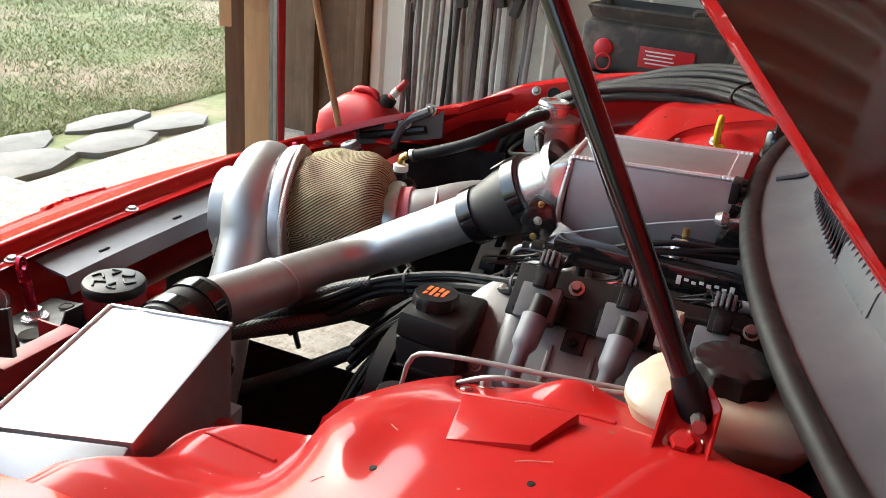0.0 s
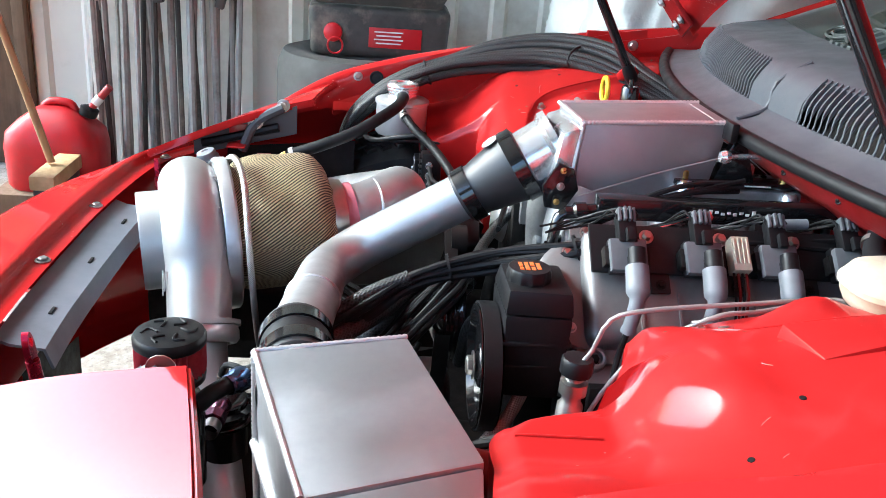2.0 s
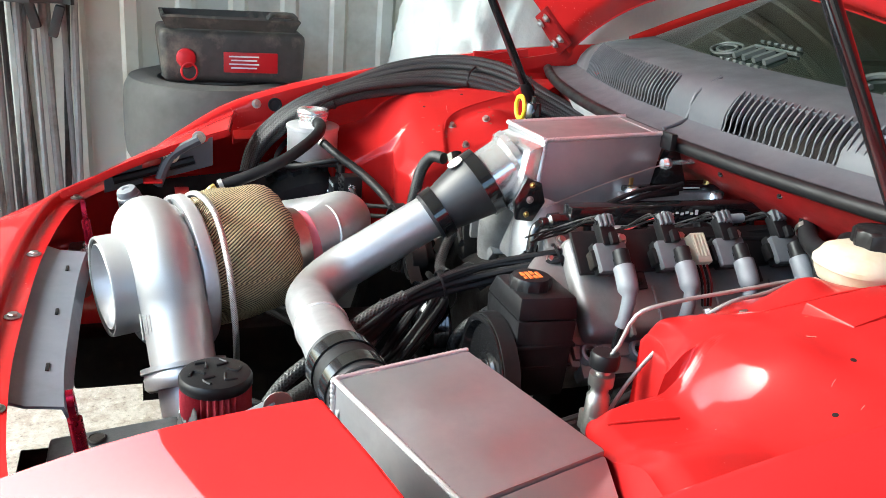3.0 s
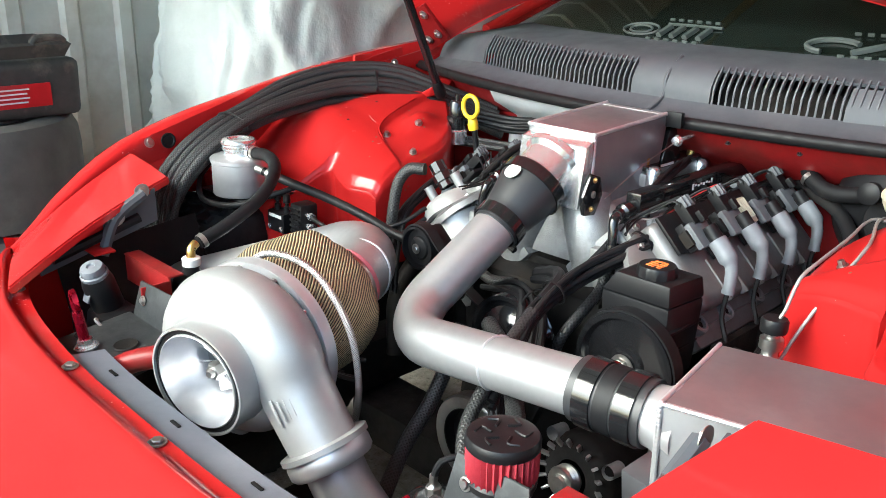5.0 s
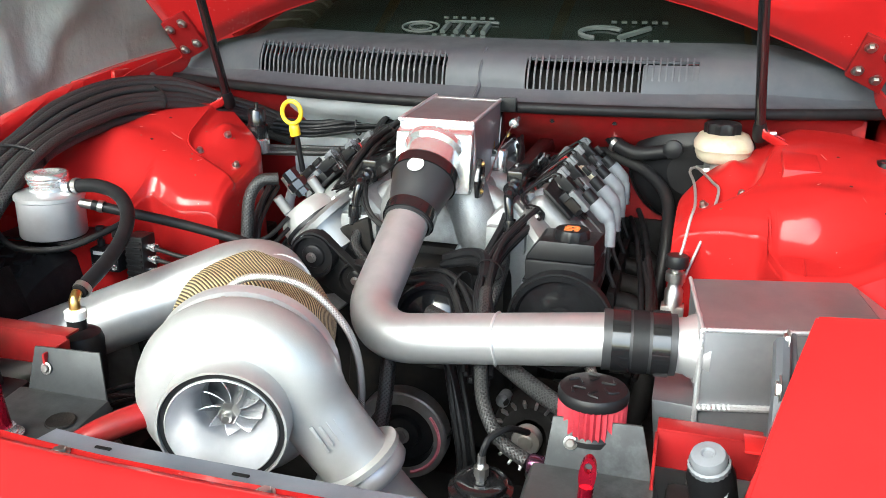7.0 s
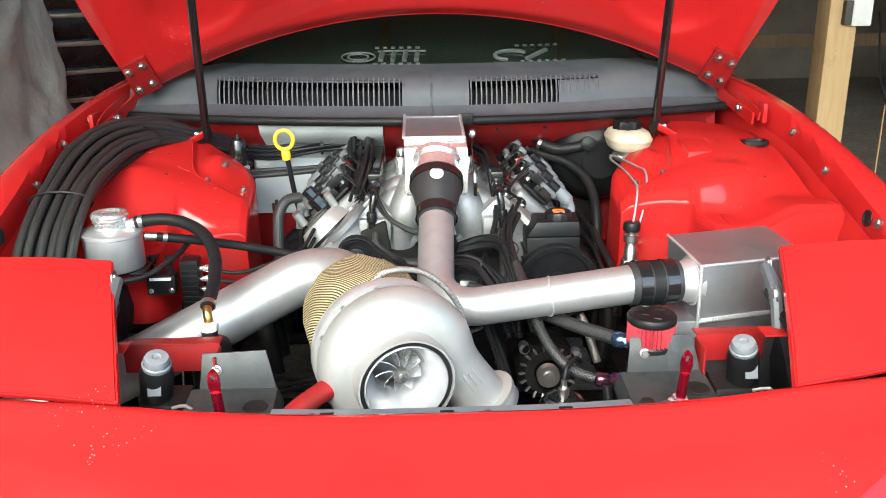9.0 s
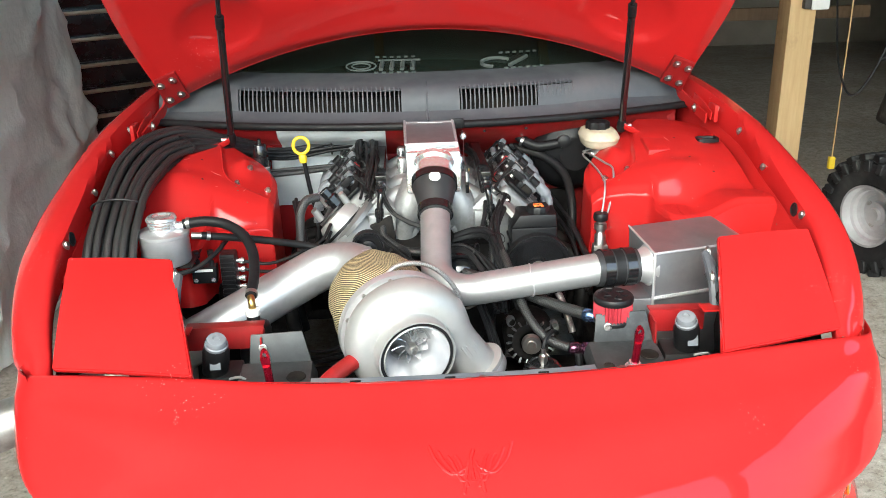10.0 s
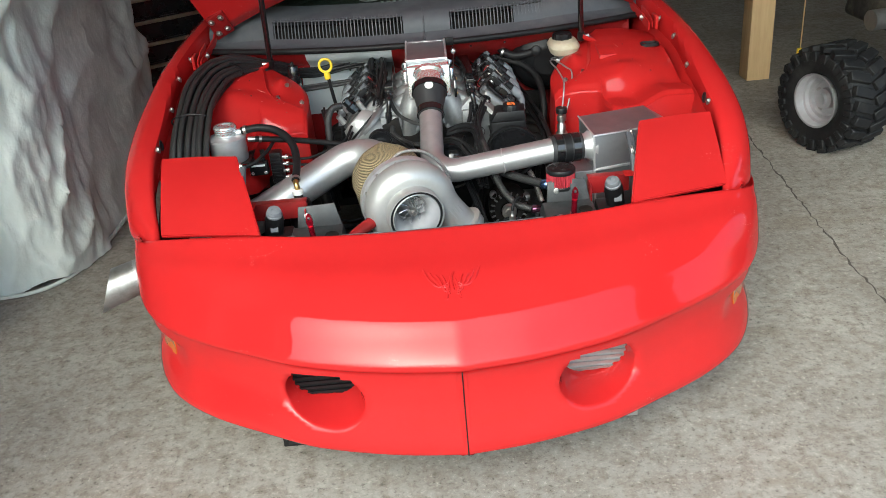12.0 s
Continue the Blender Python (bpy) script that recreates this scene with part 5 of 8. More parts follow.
part("inner_panel", loft([[hood_point(s * 0.997, 0.004 + v * 0.992, stamp(s, v)) for v in np.linspace(0, 1, 81)] for s in np.linspace(-1, 1, 121)]), RED, hood, smooth=80)
for sgn in SIDE:
    h = part("hinge", ribbon([(sgn * 0.838, 1.45, 0.962), (sgn * 0.838, 1.54, 0.972), (sgn * 0.834, 1.62, 0.985), (sgn * 0.826, 1.675, 1.000), (sgn * 0.822, 1.690, 1.022)], 0.016, 0.003), RED_BAY, car)
    part("hinge_leaf", hull_box([hood_point(sgn * 0.99, 0.01, -0.032), hood_point(sgn * 0.90, 0.01, -0.032), hood_point(sgn * 0.90, 0.11, -0.032), hood_point(sgn * 0.98, 0.11, -0.032)], [hood_point(sgn * 0.99, 0.01, -0.020), hood_point(sgn * 0.90, 0.01, -0.020), hood_point(sgn * 0.90, 0.11, -0.020), hood_point(sgn * 0.98, 0.11, -0.020)], 0.004), RED_DULL_SHADED, h)
    for s, v in ((0.965, 0.035), (0.92, 0.035), (0.965, 0.09), (0.92, 0.09)):
        part("hinge_bolt", bolt(hood_point(sgn * s, v, -0.033), -HN, 0.009, 0.009), STEEL, h)
    part("hinge_arm", ribbon([(sgn * 0.846, 1.43, 0.972), (sgn * 0.846, 1.50, 0.990), (sgn * 0.842, 1.58, 1.004)], 0.012, 0.002), RED_BAY, h)
    part("pivot_bolt", bolt((sgn * 0.834, 1.545, 0.975), (-sgn, 0, 0), 0.009, 0.008), STEEL, h)
    part("hinge_lug", box((sgn * 0.862, 1.46, 0.978), (0.012, 0.06, 0.05), 0.004), RED_BAY, h)
    foot = Vector((sgn * 0.588, 1.478, 0.936))
    mid = Vector((sgn * 0.547, 1.277, 1.280))
    d = (mid - foot).normalized()
    st = thing("bonnet_strut", foot, "black gas strut that holds the bonnet up", "gas strut", "bonnet struts")
    part("cylinder", tube([foot + d * 0.03, mid + d * 0.02], 0.0105, 14, 0.1), BLACK_GLOSS, st)
    part("rod", tube([mid + d * 0.0, mid + d * 0.40], 0.0065, 12, 0.1), BLACK_GLOSS, st)
    part("collar", tube([mid + d * 0.01, mid + d * 0.045], 0.0122, 14, 0.1), BLACK, st)
    part("ball_socket", lathe([(0, -0.012), (0.012, -0.01), (0.015, 0.0), (0.014, 0.02), (0.011, 0.034), (0, 0.034)], foot, d, 16), BLACK, st)
    part("ball_stud", tube([foot + Vector((sgn * 0.001, 0, 0)), foot + Vector((sgn * 0.03, 0.005, 0.005))], 0.006, 8), STEEL, st)

# ---- the engine bay ----
def ring(at, axis, r, w, t=0.003, seg=40, into=None):
    """A flat band round an axis."""
    return lathe([(r, -w / 2), (r + t, -w / 2), (r + t, w / 2), (r, w / 2), (r, -w / 2)], at, axis, seg, into)


def bead(pts, r=0.004, gap=0.006, into=None, seed=0):
    """A weld: overlapping small puddles along a line."""
    rnd = random.Random(seed)
    line = curve_points(pts, gap / 3)
    n = len(line) / 3
    return tube(line, lambda k: 0.85 * r * (0.80 + 0.28 * abs(math.sin(k * n * 3.1416))), 8, gap, into, straight=True)


# turbocharger
TC, TA = Vector((-0.072, 0.510, 0.692)), Vector((-0.27, 0.96, 0.05)).normalized()
turbo = thing("turbocharger", (-0.08, 0.62, 0.50), "large turbocharger with a woven heat blanket", "turbocharger")
TF = Matrix.Translation(TC) @ frame_of(TA)


def tpt(r, ang, h):
    """A point round the turbo axis; the angle is seen from the front, 0 to the right of the picture, 90 up."""
    e1 = Vector((1, 0, 0)) - TA * TA.x
    e1.normalize()
    e2 = e1.cross(TA) * -1
    if e2.z < 0:
        e2 = -e2
    return TC + TA * h + (e1 * math.cos(radians(ang)) + e2 * math.sin(radians(ang))) * r


# scroll: grows clockwise from the lower left over the top to the outlet
scroll = []
for i in range(41):
    k = i / 40
    ang = 262 - 262 * k + 12
    scroll.append((tpt(0.084 + 0.008 * k, ang, 0.088), 0.043 + 0.011 * k))
bm = bmesh.new()
rings = []
end = Vector((0.069, 0.633, 0.590))
last = scroll[-1][0]
tang = (scroll[-1][0] - scroll[-2][0]).normalized()
out_line = curve_points([scroll[-2][0], last, last + tang * 0.045 + Vector((0.004, 0, 0)), end + (end - last).normalized() * 0.0], 0.012)
line = [p for p, _ in scroll] + out_line[3:]
rad = [r for _, r in scroll] + [0.054 - 0.003 * min(1, i / 8) for i in range(len(out_line) - 3)]
kk = len(line) - 1
part("compressor_scroll", tube(line, lambda k: rad[min(kk, int(round(k * kk)))], 28, 0.01, straight=True), CAST_SMOOTH, turbo, smooth=60)
bore = [(0.0705, 0.0012), (0.068, 0.014), (0.060, 0.034), (0.050, 0.052), (0.044, 0.066), (0.042, 0.095)]
part("inlet_bore", lathe(bore, TC, TA, 72), ALU, turbo, "polished inlet bore")
prof = [(0.060, 0.136), (0.118, 0.136), (0.122, 0.115), (0.118, 0.075), (0.104, 0.056), (0.0865, 0.050), (0.0845, 0.044), (0.0845, 0.004), (0.083, 0.0), (0.0800, 0.0), (0.0795, 0.012), (0.0725, 0.012), (0.0720, 0.002), (0.0705, 0.001)]
housing = part("compressor_cover", lathe(prof, TC, TA, 72), CAST_SMOOTH, turbo)
part("inlet_groove", lathe([(0.0792, 0.004), (0.0792, 0.010), (0.0727, 0.010), (0.0727, 0.004), (0.0792, 0.004)], TC, TA, 64), RUBBER, turbo)
# Hub darker than the blades, for the shade between them.
wheel = part("compressor_wheel", lathe([(0.044, 0.098), (0.026, 0.082), (0.014, 0.062), (0.011, 0.046), (0, 0.046)], TC, TA, 36), POLE, turbo, "bright machined compressor wheel, hub darkened for shade between blades")
for i in range(9):
    a = 360 / 9 * i
    rows = []
    for r in np.linspace(0.011, 0.0415, 8):
        rows.append([tpt(r, a + 38 * q + 700 * (r - 0.012), 0.052 + 0.038 * q) for q in np.linspace(0, 1, 5)])
    part("blade", loft(rows, thick=0.0012), CHROME, wheel)
part("nut", lathe([(0.0, 0.026), (0.005, 0.026), (0.007, 0.029), (0.007, 0.048)], TC, TA, 12), STEEL, wheel)
part("nut_hex", lathe([(0.014, 0.046), (0.014, 0.036), (0.012, 0.033), (0.0, 0.033)], TC, TA, 6), STEEL, wheel)
part("back_plate", lathe([(0.06, 0.132), (0.132, 0.132), (0.134, 0.136), (0.134, 0.152), (0.130, 0.156), (0.06, 0.156)], TC, TA, 64), ALU, turbo)
for i in range(12):
    part("plate_bolt", bolt(tpt(0.124, 30 * i + 8, 0.131), -TA, 0.005, 0.006, False), STEEL, turbo)
# raised lettering stays as plain bars
for j, (w0, h0) in enumerate(((0.052, 0.010), (0.038, 0.009), (0.040, 0.004), (0.034, 0.003))):
    p0 = last.lerp(end, 0.42)
    axis_o = (end - last).normalized()
    side_o = axis_o.cross(Vector((0, -0.75, 0.65))).normalized()
    nrm = side_o.cross(axis_o).normalized()
    if nrm.y > 0:
        nrm = -nrm
    m0 = Matrix((side_o, axis_o, nrm)).transposed().to_4x4()
    part("raised_mark", box(p0 + nrm * 0.0525 + side_o * (0.016 - 0.010 * j), (h0 * 0.45, w0 * 0.8, 0.0015), 0.0006, m0), CAST_SMOOTH, turbo)
# blanket: a lumpy stitched jacket round the hot side
rows = []
bm = bmesh.new()
uvl = bm.loops.layers.uv.new("UVMap")
N, K = 72, 22
bprof = spline((0, 0.08, 0.2, 0.5, 0.8, 0.93, 1.0), (0.094, 0.108, 0.116, 0.119, 0.113, 0.094, 0.066))
grid = []
for j in range(K + 1):
    v = j / K
    row = []
    for i in range(N):
        a = 360 * i / N
        r = bprof(v) * (1 + 0.07 * math.cos(radians(a - 95)) + 0.03 * math.sin(radians(3 * a + 140 * v)))
        r += 0.007 * noise.noise((math.cos(radians(a)) * 3, math.sin(radians(a)) * 3, v * 3)) + 0.004 * math.sin(radians(14 * a)) * (1 if v < 0.1 or v > 0.88 else 0)
        row.append(bm.verts.new(tpt(r, a, 0.150 + 0.180 * v) + Vector((-0.010, 0, 0.002))))
    grid.append(row)
for j in range(K):
    for i in range(N):
        k = (i + 1) % N
        f = bm.faces.new((grid[j][i], grid[j][k], grid[j + 1][k], grid[j + 1][i]))
        for lp, (u, w) in zip(f.loops, ((i, j), (i + 1, j), (i + 1, j + 1), (i, j + 1))):
            lp[uvl].uv = (u / N * 0.86, w / K * 0.24)
bm.faces.new(grid[-1])
part("heat_blanket", bm, BLANKET, turbo, "woven tan heat blanket", smooth=80)
part("blanket_seam", tube([tpt(0.097, a, 0.152) + Vector((-0.010, 0, 0.002)) for a in np.linspace(0, 360, 40)], 0.007, 8), BLANKET, turbo)
part("v_band", lathe([(0.048, -0.016), (0.060, -0.014), (0.063, -0.004), (0.063, 0.010), (0.058, 0.016), (0.048, 0.016)], end, (end - last), 40), ALU, turbo, "polished clamp band")
d = (end - last).normalized()
part("outlet_flange", lathe([(0.044, -0.022), (0.066, -0.020), (0.066, -0.012), (0.044, -0.010)], end, d, 40), CAST_SMOOTH, turbo)
part("outlet_pipe", tube([end + d * 0.0, end + d * 0.05, end + d * 0.10 + Vector((0.012, 0.01, -0.01)), end + d * 0.22 + Vector((0.05, 0.03, -0.03))], 0.044, 24), ALU_PIPE, turbo)
part("oil_line", tube([tpt(0.120, 105, 0.150), tpt(0.140, 85, 0.165), tpt(0.150, 55, 0.170), tpt(0.155, 20, 0.165), tpt(0.165, -15, 0.165), tpt(0.19, -42, 0.17), tpt(0.25, -62, 0.18)], 0.0055, 10), BRAID_STEEL, turbo, "steel braided oil line")

# exhaust from the turbo out through the wing
exhaust = thing("exhaust_pipe", (-0.5, 0.85, 0.6), "fat satin steel exhaust pipe leaving through the wing", "exhaust pipe")
X = [(-0.165, 0.835, 0.716), (-0.182, 0.895, 0.728), (-0.225, 0.94, 0.738), (-0.29, 0.955, 0.728), (-0.36, 0.935, 0.70), (-0.50, 0.865, 0.645), (-0.68, 0.79, 0.575), (-0.85, 0.745, 0.52), (-1.0, 0.715, 0.475)]
part("pipe", tube(X, 0.056, 32), ALU_PIPE, exhaust)
part("flange", lathe([(0.05, -0.012), (0.072, -0.012), (0.074, 0), (0.072, 0.012), (0.05, 0.012)], X[0], TA, 36), STEEL, exhaust)
# Steel band coloured pink for the red it reflects.
part("clamp_band", ring((-0.172, 0.86, 0.722), (-0.25, 0.95, 0.15), 0.057, 0.02), PINK, exhaust)
part("weld", bead([Vector((-0.185, 0.90, 0.729)) + (Vector((0.3, 0.25, 0.9)).normalized() * math.cos(a) + Vector((0.8, 0.3, -0.35)).normalized() * math.sin(a)) * 0.057 for a in np.linspace(0, 6.28, 40)], 0.003), WELD, exhaust)
tip_o = bmesh.new()
ax = (Vector(X[-1]) - Vector(X[-2])).normalized()
rows = []
for k, (r, l) in enumerate(((0.056, -0.02), (0.057, 0.04), (0.060, 0.10), (0.054, 0.10), (0.052, 0.0))):
    ringp = []
    for i in range(32):
        a = 2 * math.pi * i / 32
        e = frame_of(ax) @ Vector((r * math.cos(a), r * math.sin(a), 0))
        cut = (-e.z * 0.9) if l > 0.03 else 0
        ringp.append(Vector(X[-1]) + e + ax * (l + cut * 0.9))
    rows.append(ringp)
part("tip", loft(rows, closed=True), POLE, exhaust, "slash-cut polished tip")

# intercooler box in the driver's front corner
ibox = thing("intercooler_box", (0.62, 0.9, 0.5), "welded brushed aluminium air box", "air box")
lo = [(0.505, 0.785, 0.50), (0.70, 0.838, 0.50), (0.70, 0.995, 0.50), (0.49, 0.945, 0.50)]
hi = [(0.497, 0.776, 0.796), (0.742, 0.845, 0.790), (0.709, 1.005, 0.807), (0.477, 0.943, 0.809)]
part("tank", hull_box(lo, hi, 0.005), ALU_SHEET, ibox)
part("sloped_end", hull_box([(0.70, 0.838, 0.50), (0.80, 0.88, 0.50), (0.80, 1.0, 0.50), (0.70, 0.993, 0.50)], [(0.744, 0.847, 0.788), (0.80, 0.875, 0.735), (0.80, 1.0, 0.745), (0.711, 1.003, 0.804)], 0.004), ALU_SHEET, ibox)
part("weld", bead([hi[0], hi[1]], 0.004, 0.006, bead([hi[0], (0.500, 0.778, 0.60), lo[0]], 0.0045, 0.006, bead([hi[3], hi[0]], 0.0035))), WELD, ibox)
part("weld", bead([(0.50, 0.775, 0.682), (0.60, 0.806, 0.679), (0.71, 0.838, 0.676)], 0.006, 0.007), WELD, ibox)
part("end_tank", hull_box([(0.46, 0.80, 0.50), (0.505, 0.782, 0.50), (0.50, 0.94, 0.50), (0.46, 0.93, 0.50)], [(0.44, 0.80, 0.672), (0.502, 0.780, 0.680), (0.49, 0.94, 0.68), (0.44, 0.93, 0.672)], 0.004), ALU_SHEET, ibox)
PE, CE = Vector((0.377, 0.812, 0.750)), Vector((0.487, 0.823, 0.750))
inx = (CE - PE).normalized()
part("inlet_flange", lathe([(0.038, -0.03), (0.040, -0.010), (0.044, -0.004), (0.047, 0.008), (0.047, 0.02)], CE, inx, 36), ALU, ibox)
part("weld", bead([CE + inx * 0.006 + frame_of(inx) @ Vector((0.047 * math.cos(a), 0.047 * math.sin(a), 0)) for a in np.linspace(0, 6.283, 50)], 0.0045), WELD, ibox)
part("bung", lathe([(0.02, 0), (0.02, 0.012), (0.012, 0.016), (0.012, 0.03), (0.016, 0.032), (0.016, 0.042), (0, 0.042)], (0.700, 0.99, 0.74), (0.3, 1, 0), 16), STEEL, ibox)

# charge pipe
charge = thing("charge_pipe", (0.1, 0.9, 0.7), "satin aluminium charge pipe with a wide bend", "charge pipe")
PT = Vector((-0.004, 1.075, 0.838))
CORNER = Vector((-0.016, 0.832, 0.690))
line = [PT] + arc(CORNER, PT, PE, 0.085, 14) + [CORNER.lerp(PE, 0.6), PE]
dense = []
for a, b in zip(line, line[1:]):
    n = max(1, int((b - a).length / 0.015))
    dense += [a.lerp(b, i / n) for i in range(n)]
dense.append(PE)
part("pipe", tube(dense, 0.0385, 36, straight=True), ALU_PIPE, charge, smooth=60)
wp = CORNER.lerp(PE, 0.57)
part("weld", bead([wp + frame_of(inx) @ Vector((0.039 * math.cos(a), 0.039 * math.sin(a), 0.004 * math.sin(2 * a))) for a in np.linspace(0, 6.283, 48)], 0.0025), WELD, charge)
hose = part("coupler", tube([PE - inx * 0.012, PE + inx * 0.088], 0.0435, 36, 0.02), SILICONE, charge, "black silicone coupler")
for k in (0.012, 0.066):
    part("clamp", ring(PE + inx * k, inx, 0.0438, 0.024), BLACK_GLOSS, hose, "gloss black clamp band")
part("mid_band", ring(PE + inx * 0.039, inx, 0.0436, 0.022, 0.0012), RUBBER, hose)

# throttle body and its tapered coupler
tb = thing("throttle_assembly", (0, 1.16, 0.9), "polished throttle body with a tapered black coupler", "throttle body")
UA = (Vector((0.0, 1.185, 0.915)) - PT).normalized()
cpl = part("coupler", lathe([(0.040, -0.035), (0.043, -0.034), (0.0435, 0.0), (0.046, 0.008), (0.056, 0.055), (0.058, 0.064), (0.058, 0.088), (0.052, 0.090)], PT, UA, 48), SILICONE, tb, "tapered black silicone coupler")
part("clamp", ring(PT - UA * 0.018, UA, 0.0438, 0.022), BLACK_GLOSS, cpl)
part("clamp", ring(PT + UA * 0.076, UA, 0.0585, 0.022), BLACK_GLOSS, cpl)
sp = PT + UA * 0.055 + Vector((0, -0.035, 0.047))
part("maker_mark", lathe([(0, 0.0), (0.015, 0.0), (0.015, 0.0015), (0, 0.0015)], sp, Vector((0, -0.62, 0.78)), 24), WHITE, cpl, "white oval mark")
part("throat", lathe([(0.050, 0.075), (0.0505, 0.13), (0.058, 0.138), (0.058, 0.15)], PT, UA, 40), CHROME, tb)
part("flange", hull_box([(-0.074, 1.17, 0.845), (0.074, 1.17, 0.845), (0.074, 1.212, 0.835), (-0.074, 1.212, 0.835)], [(-0.074, 1.185, 0.955), (0.074, 1.185, 0.955), (0.072, 1.214, 0.966), (-0.072, 1.214, 0.966)], 0.008), CHROME, tb)
lever = part("throttle_plate", hull_box([(0.085, 1.165, 0.842), (0.085, 1.195, 0.838), (0.085, 1.215, 0.872), (0.085, 1.205, 0.905), (0.085, 1.178, 0.915), (0.085, 1.158, 0.875)], [(0.094, 1.165, 0.842), (0.094, 1.195, 0.838), (0.094, 1.215, 0.872), (0.094, 1.205, 0.905), (0.094, 1.178, 0.915), (0.094, 1.158, 0.875)], 0.003), BLACK_GLOSS, tb, "black anodised throttle sensor plate")
for y, z in ((1.182, 0.852), (1.188, 0.902)):
    part("screw", bolt((0.094, y, z), (1, 0, 0), 0.0034, 0.004), BRASS, lever)
part("pivot", bolt((0.094, 1.186, 0.877), (1, 0, 0), 0.0042, 0.003), STEEL, lever)

# intake plenum
plenum = thing("intake_plenum", (0, 1.32, 0.84), "welded aluminium intake plenum", "intake plenum")
PL = [(-0.074, 1.212, 0.838), (0.070, 1.212, 0.838), (0.070, 1.42, 0.85), (-0.074, 1.42, 0.85)]
PHI = [(-0.074, 1.206, 0.973), (0.066, 1.216, 0.971), (0.070, 1.445, 0.985), (-0.072, 1.443, 0.986)]
part("tank", hull_box(PL, PHI, 0.004), ALU_SHEET, plenum)
part("weld", bead([PHI[0], PHI[1]], 0.005, 0.006, bead([PHI[1], PHI[2]], 0.0045, 0.006, bead([PHI[1], (0.071, 1.208, 0.90), PL[1]], 0.0055))), WELD, plenum)
part("weld", bead([PHI[0], PHI[3]], 0.0045, 0.006, bead([(-0.07, 1.425, 0.984), (0.07, 1.425, 0.983)], 0.002)), WELD, plenum)

# engine: block, heads, covers, manifold
engine = thing("engine", (0, 1.4, 0.3), "aluminium V8 engine with dark valve covers", "engine")
part("block", hull_box([(-0.20, 1.20, 0.30), (0.20, 1.20, 0.30), (0.20, 1.64, 0.30), (-0.20, 1.64, 0.30)], [(-0.23, 1.20, 0.66), (0.23, 1.20, 0.66), (0.23, 1.64, 0.66), (-0.23, 1.64, 0.66)], 0.02), IRON_SHADED, engine)
part("front_cover", hull_box([(-0.17, 1.13, 0.34), (0.17, 1.13, 0.34), (0.17, 1.21, 0.34), (-0.17, 1.21, 0.34)], [(-0.15, 1.15, 0.70), (0.15, 1.15, 0.70), (0.16, 1.21, 0.72), (-0.16, 1.21, 0.72)], 0.02), IRON_SHADED, engine)
part("valley_cover", box((0, 1.42, 0.715), (0.26, 0.44, 0.03), 0.008), IRON_SHADED, engine)


def bank(sgn, u, y, n):
    """A point of a cylinder bank: u down and out along its slope, n off the cover's face."""
    return Vector((sgn * (0.262 + 0.7071 * (u + n)), y, 0.792 + 0.7071 * (n - u)))


def bank_box(sgn, u0, u1, y0, y1, n0, n1, bevel=0.006, into=None, seg=2):
    lo = [bank(sgn, u0, y0, n0), bank(sgn, u1, y0, n0), bank(sgn, u1, y1, n0), bank(sgn, u0, y1, n0)]
    hi = [bank(sgn, u0, y0, n1), bank(sgn, u1, y0, n1), bank(sgn, u1, y1, n1), bank(sgn, u0, y1, n1)]
    return hull_box(lo, hi, bevel, into, seg)


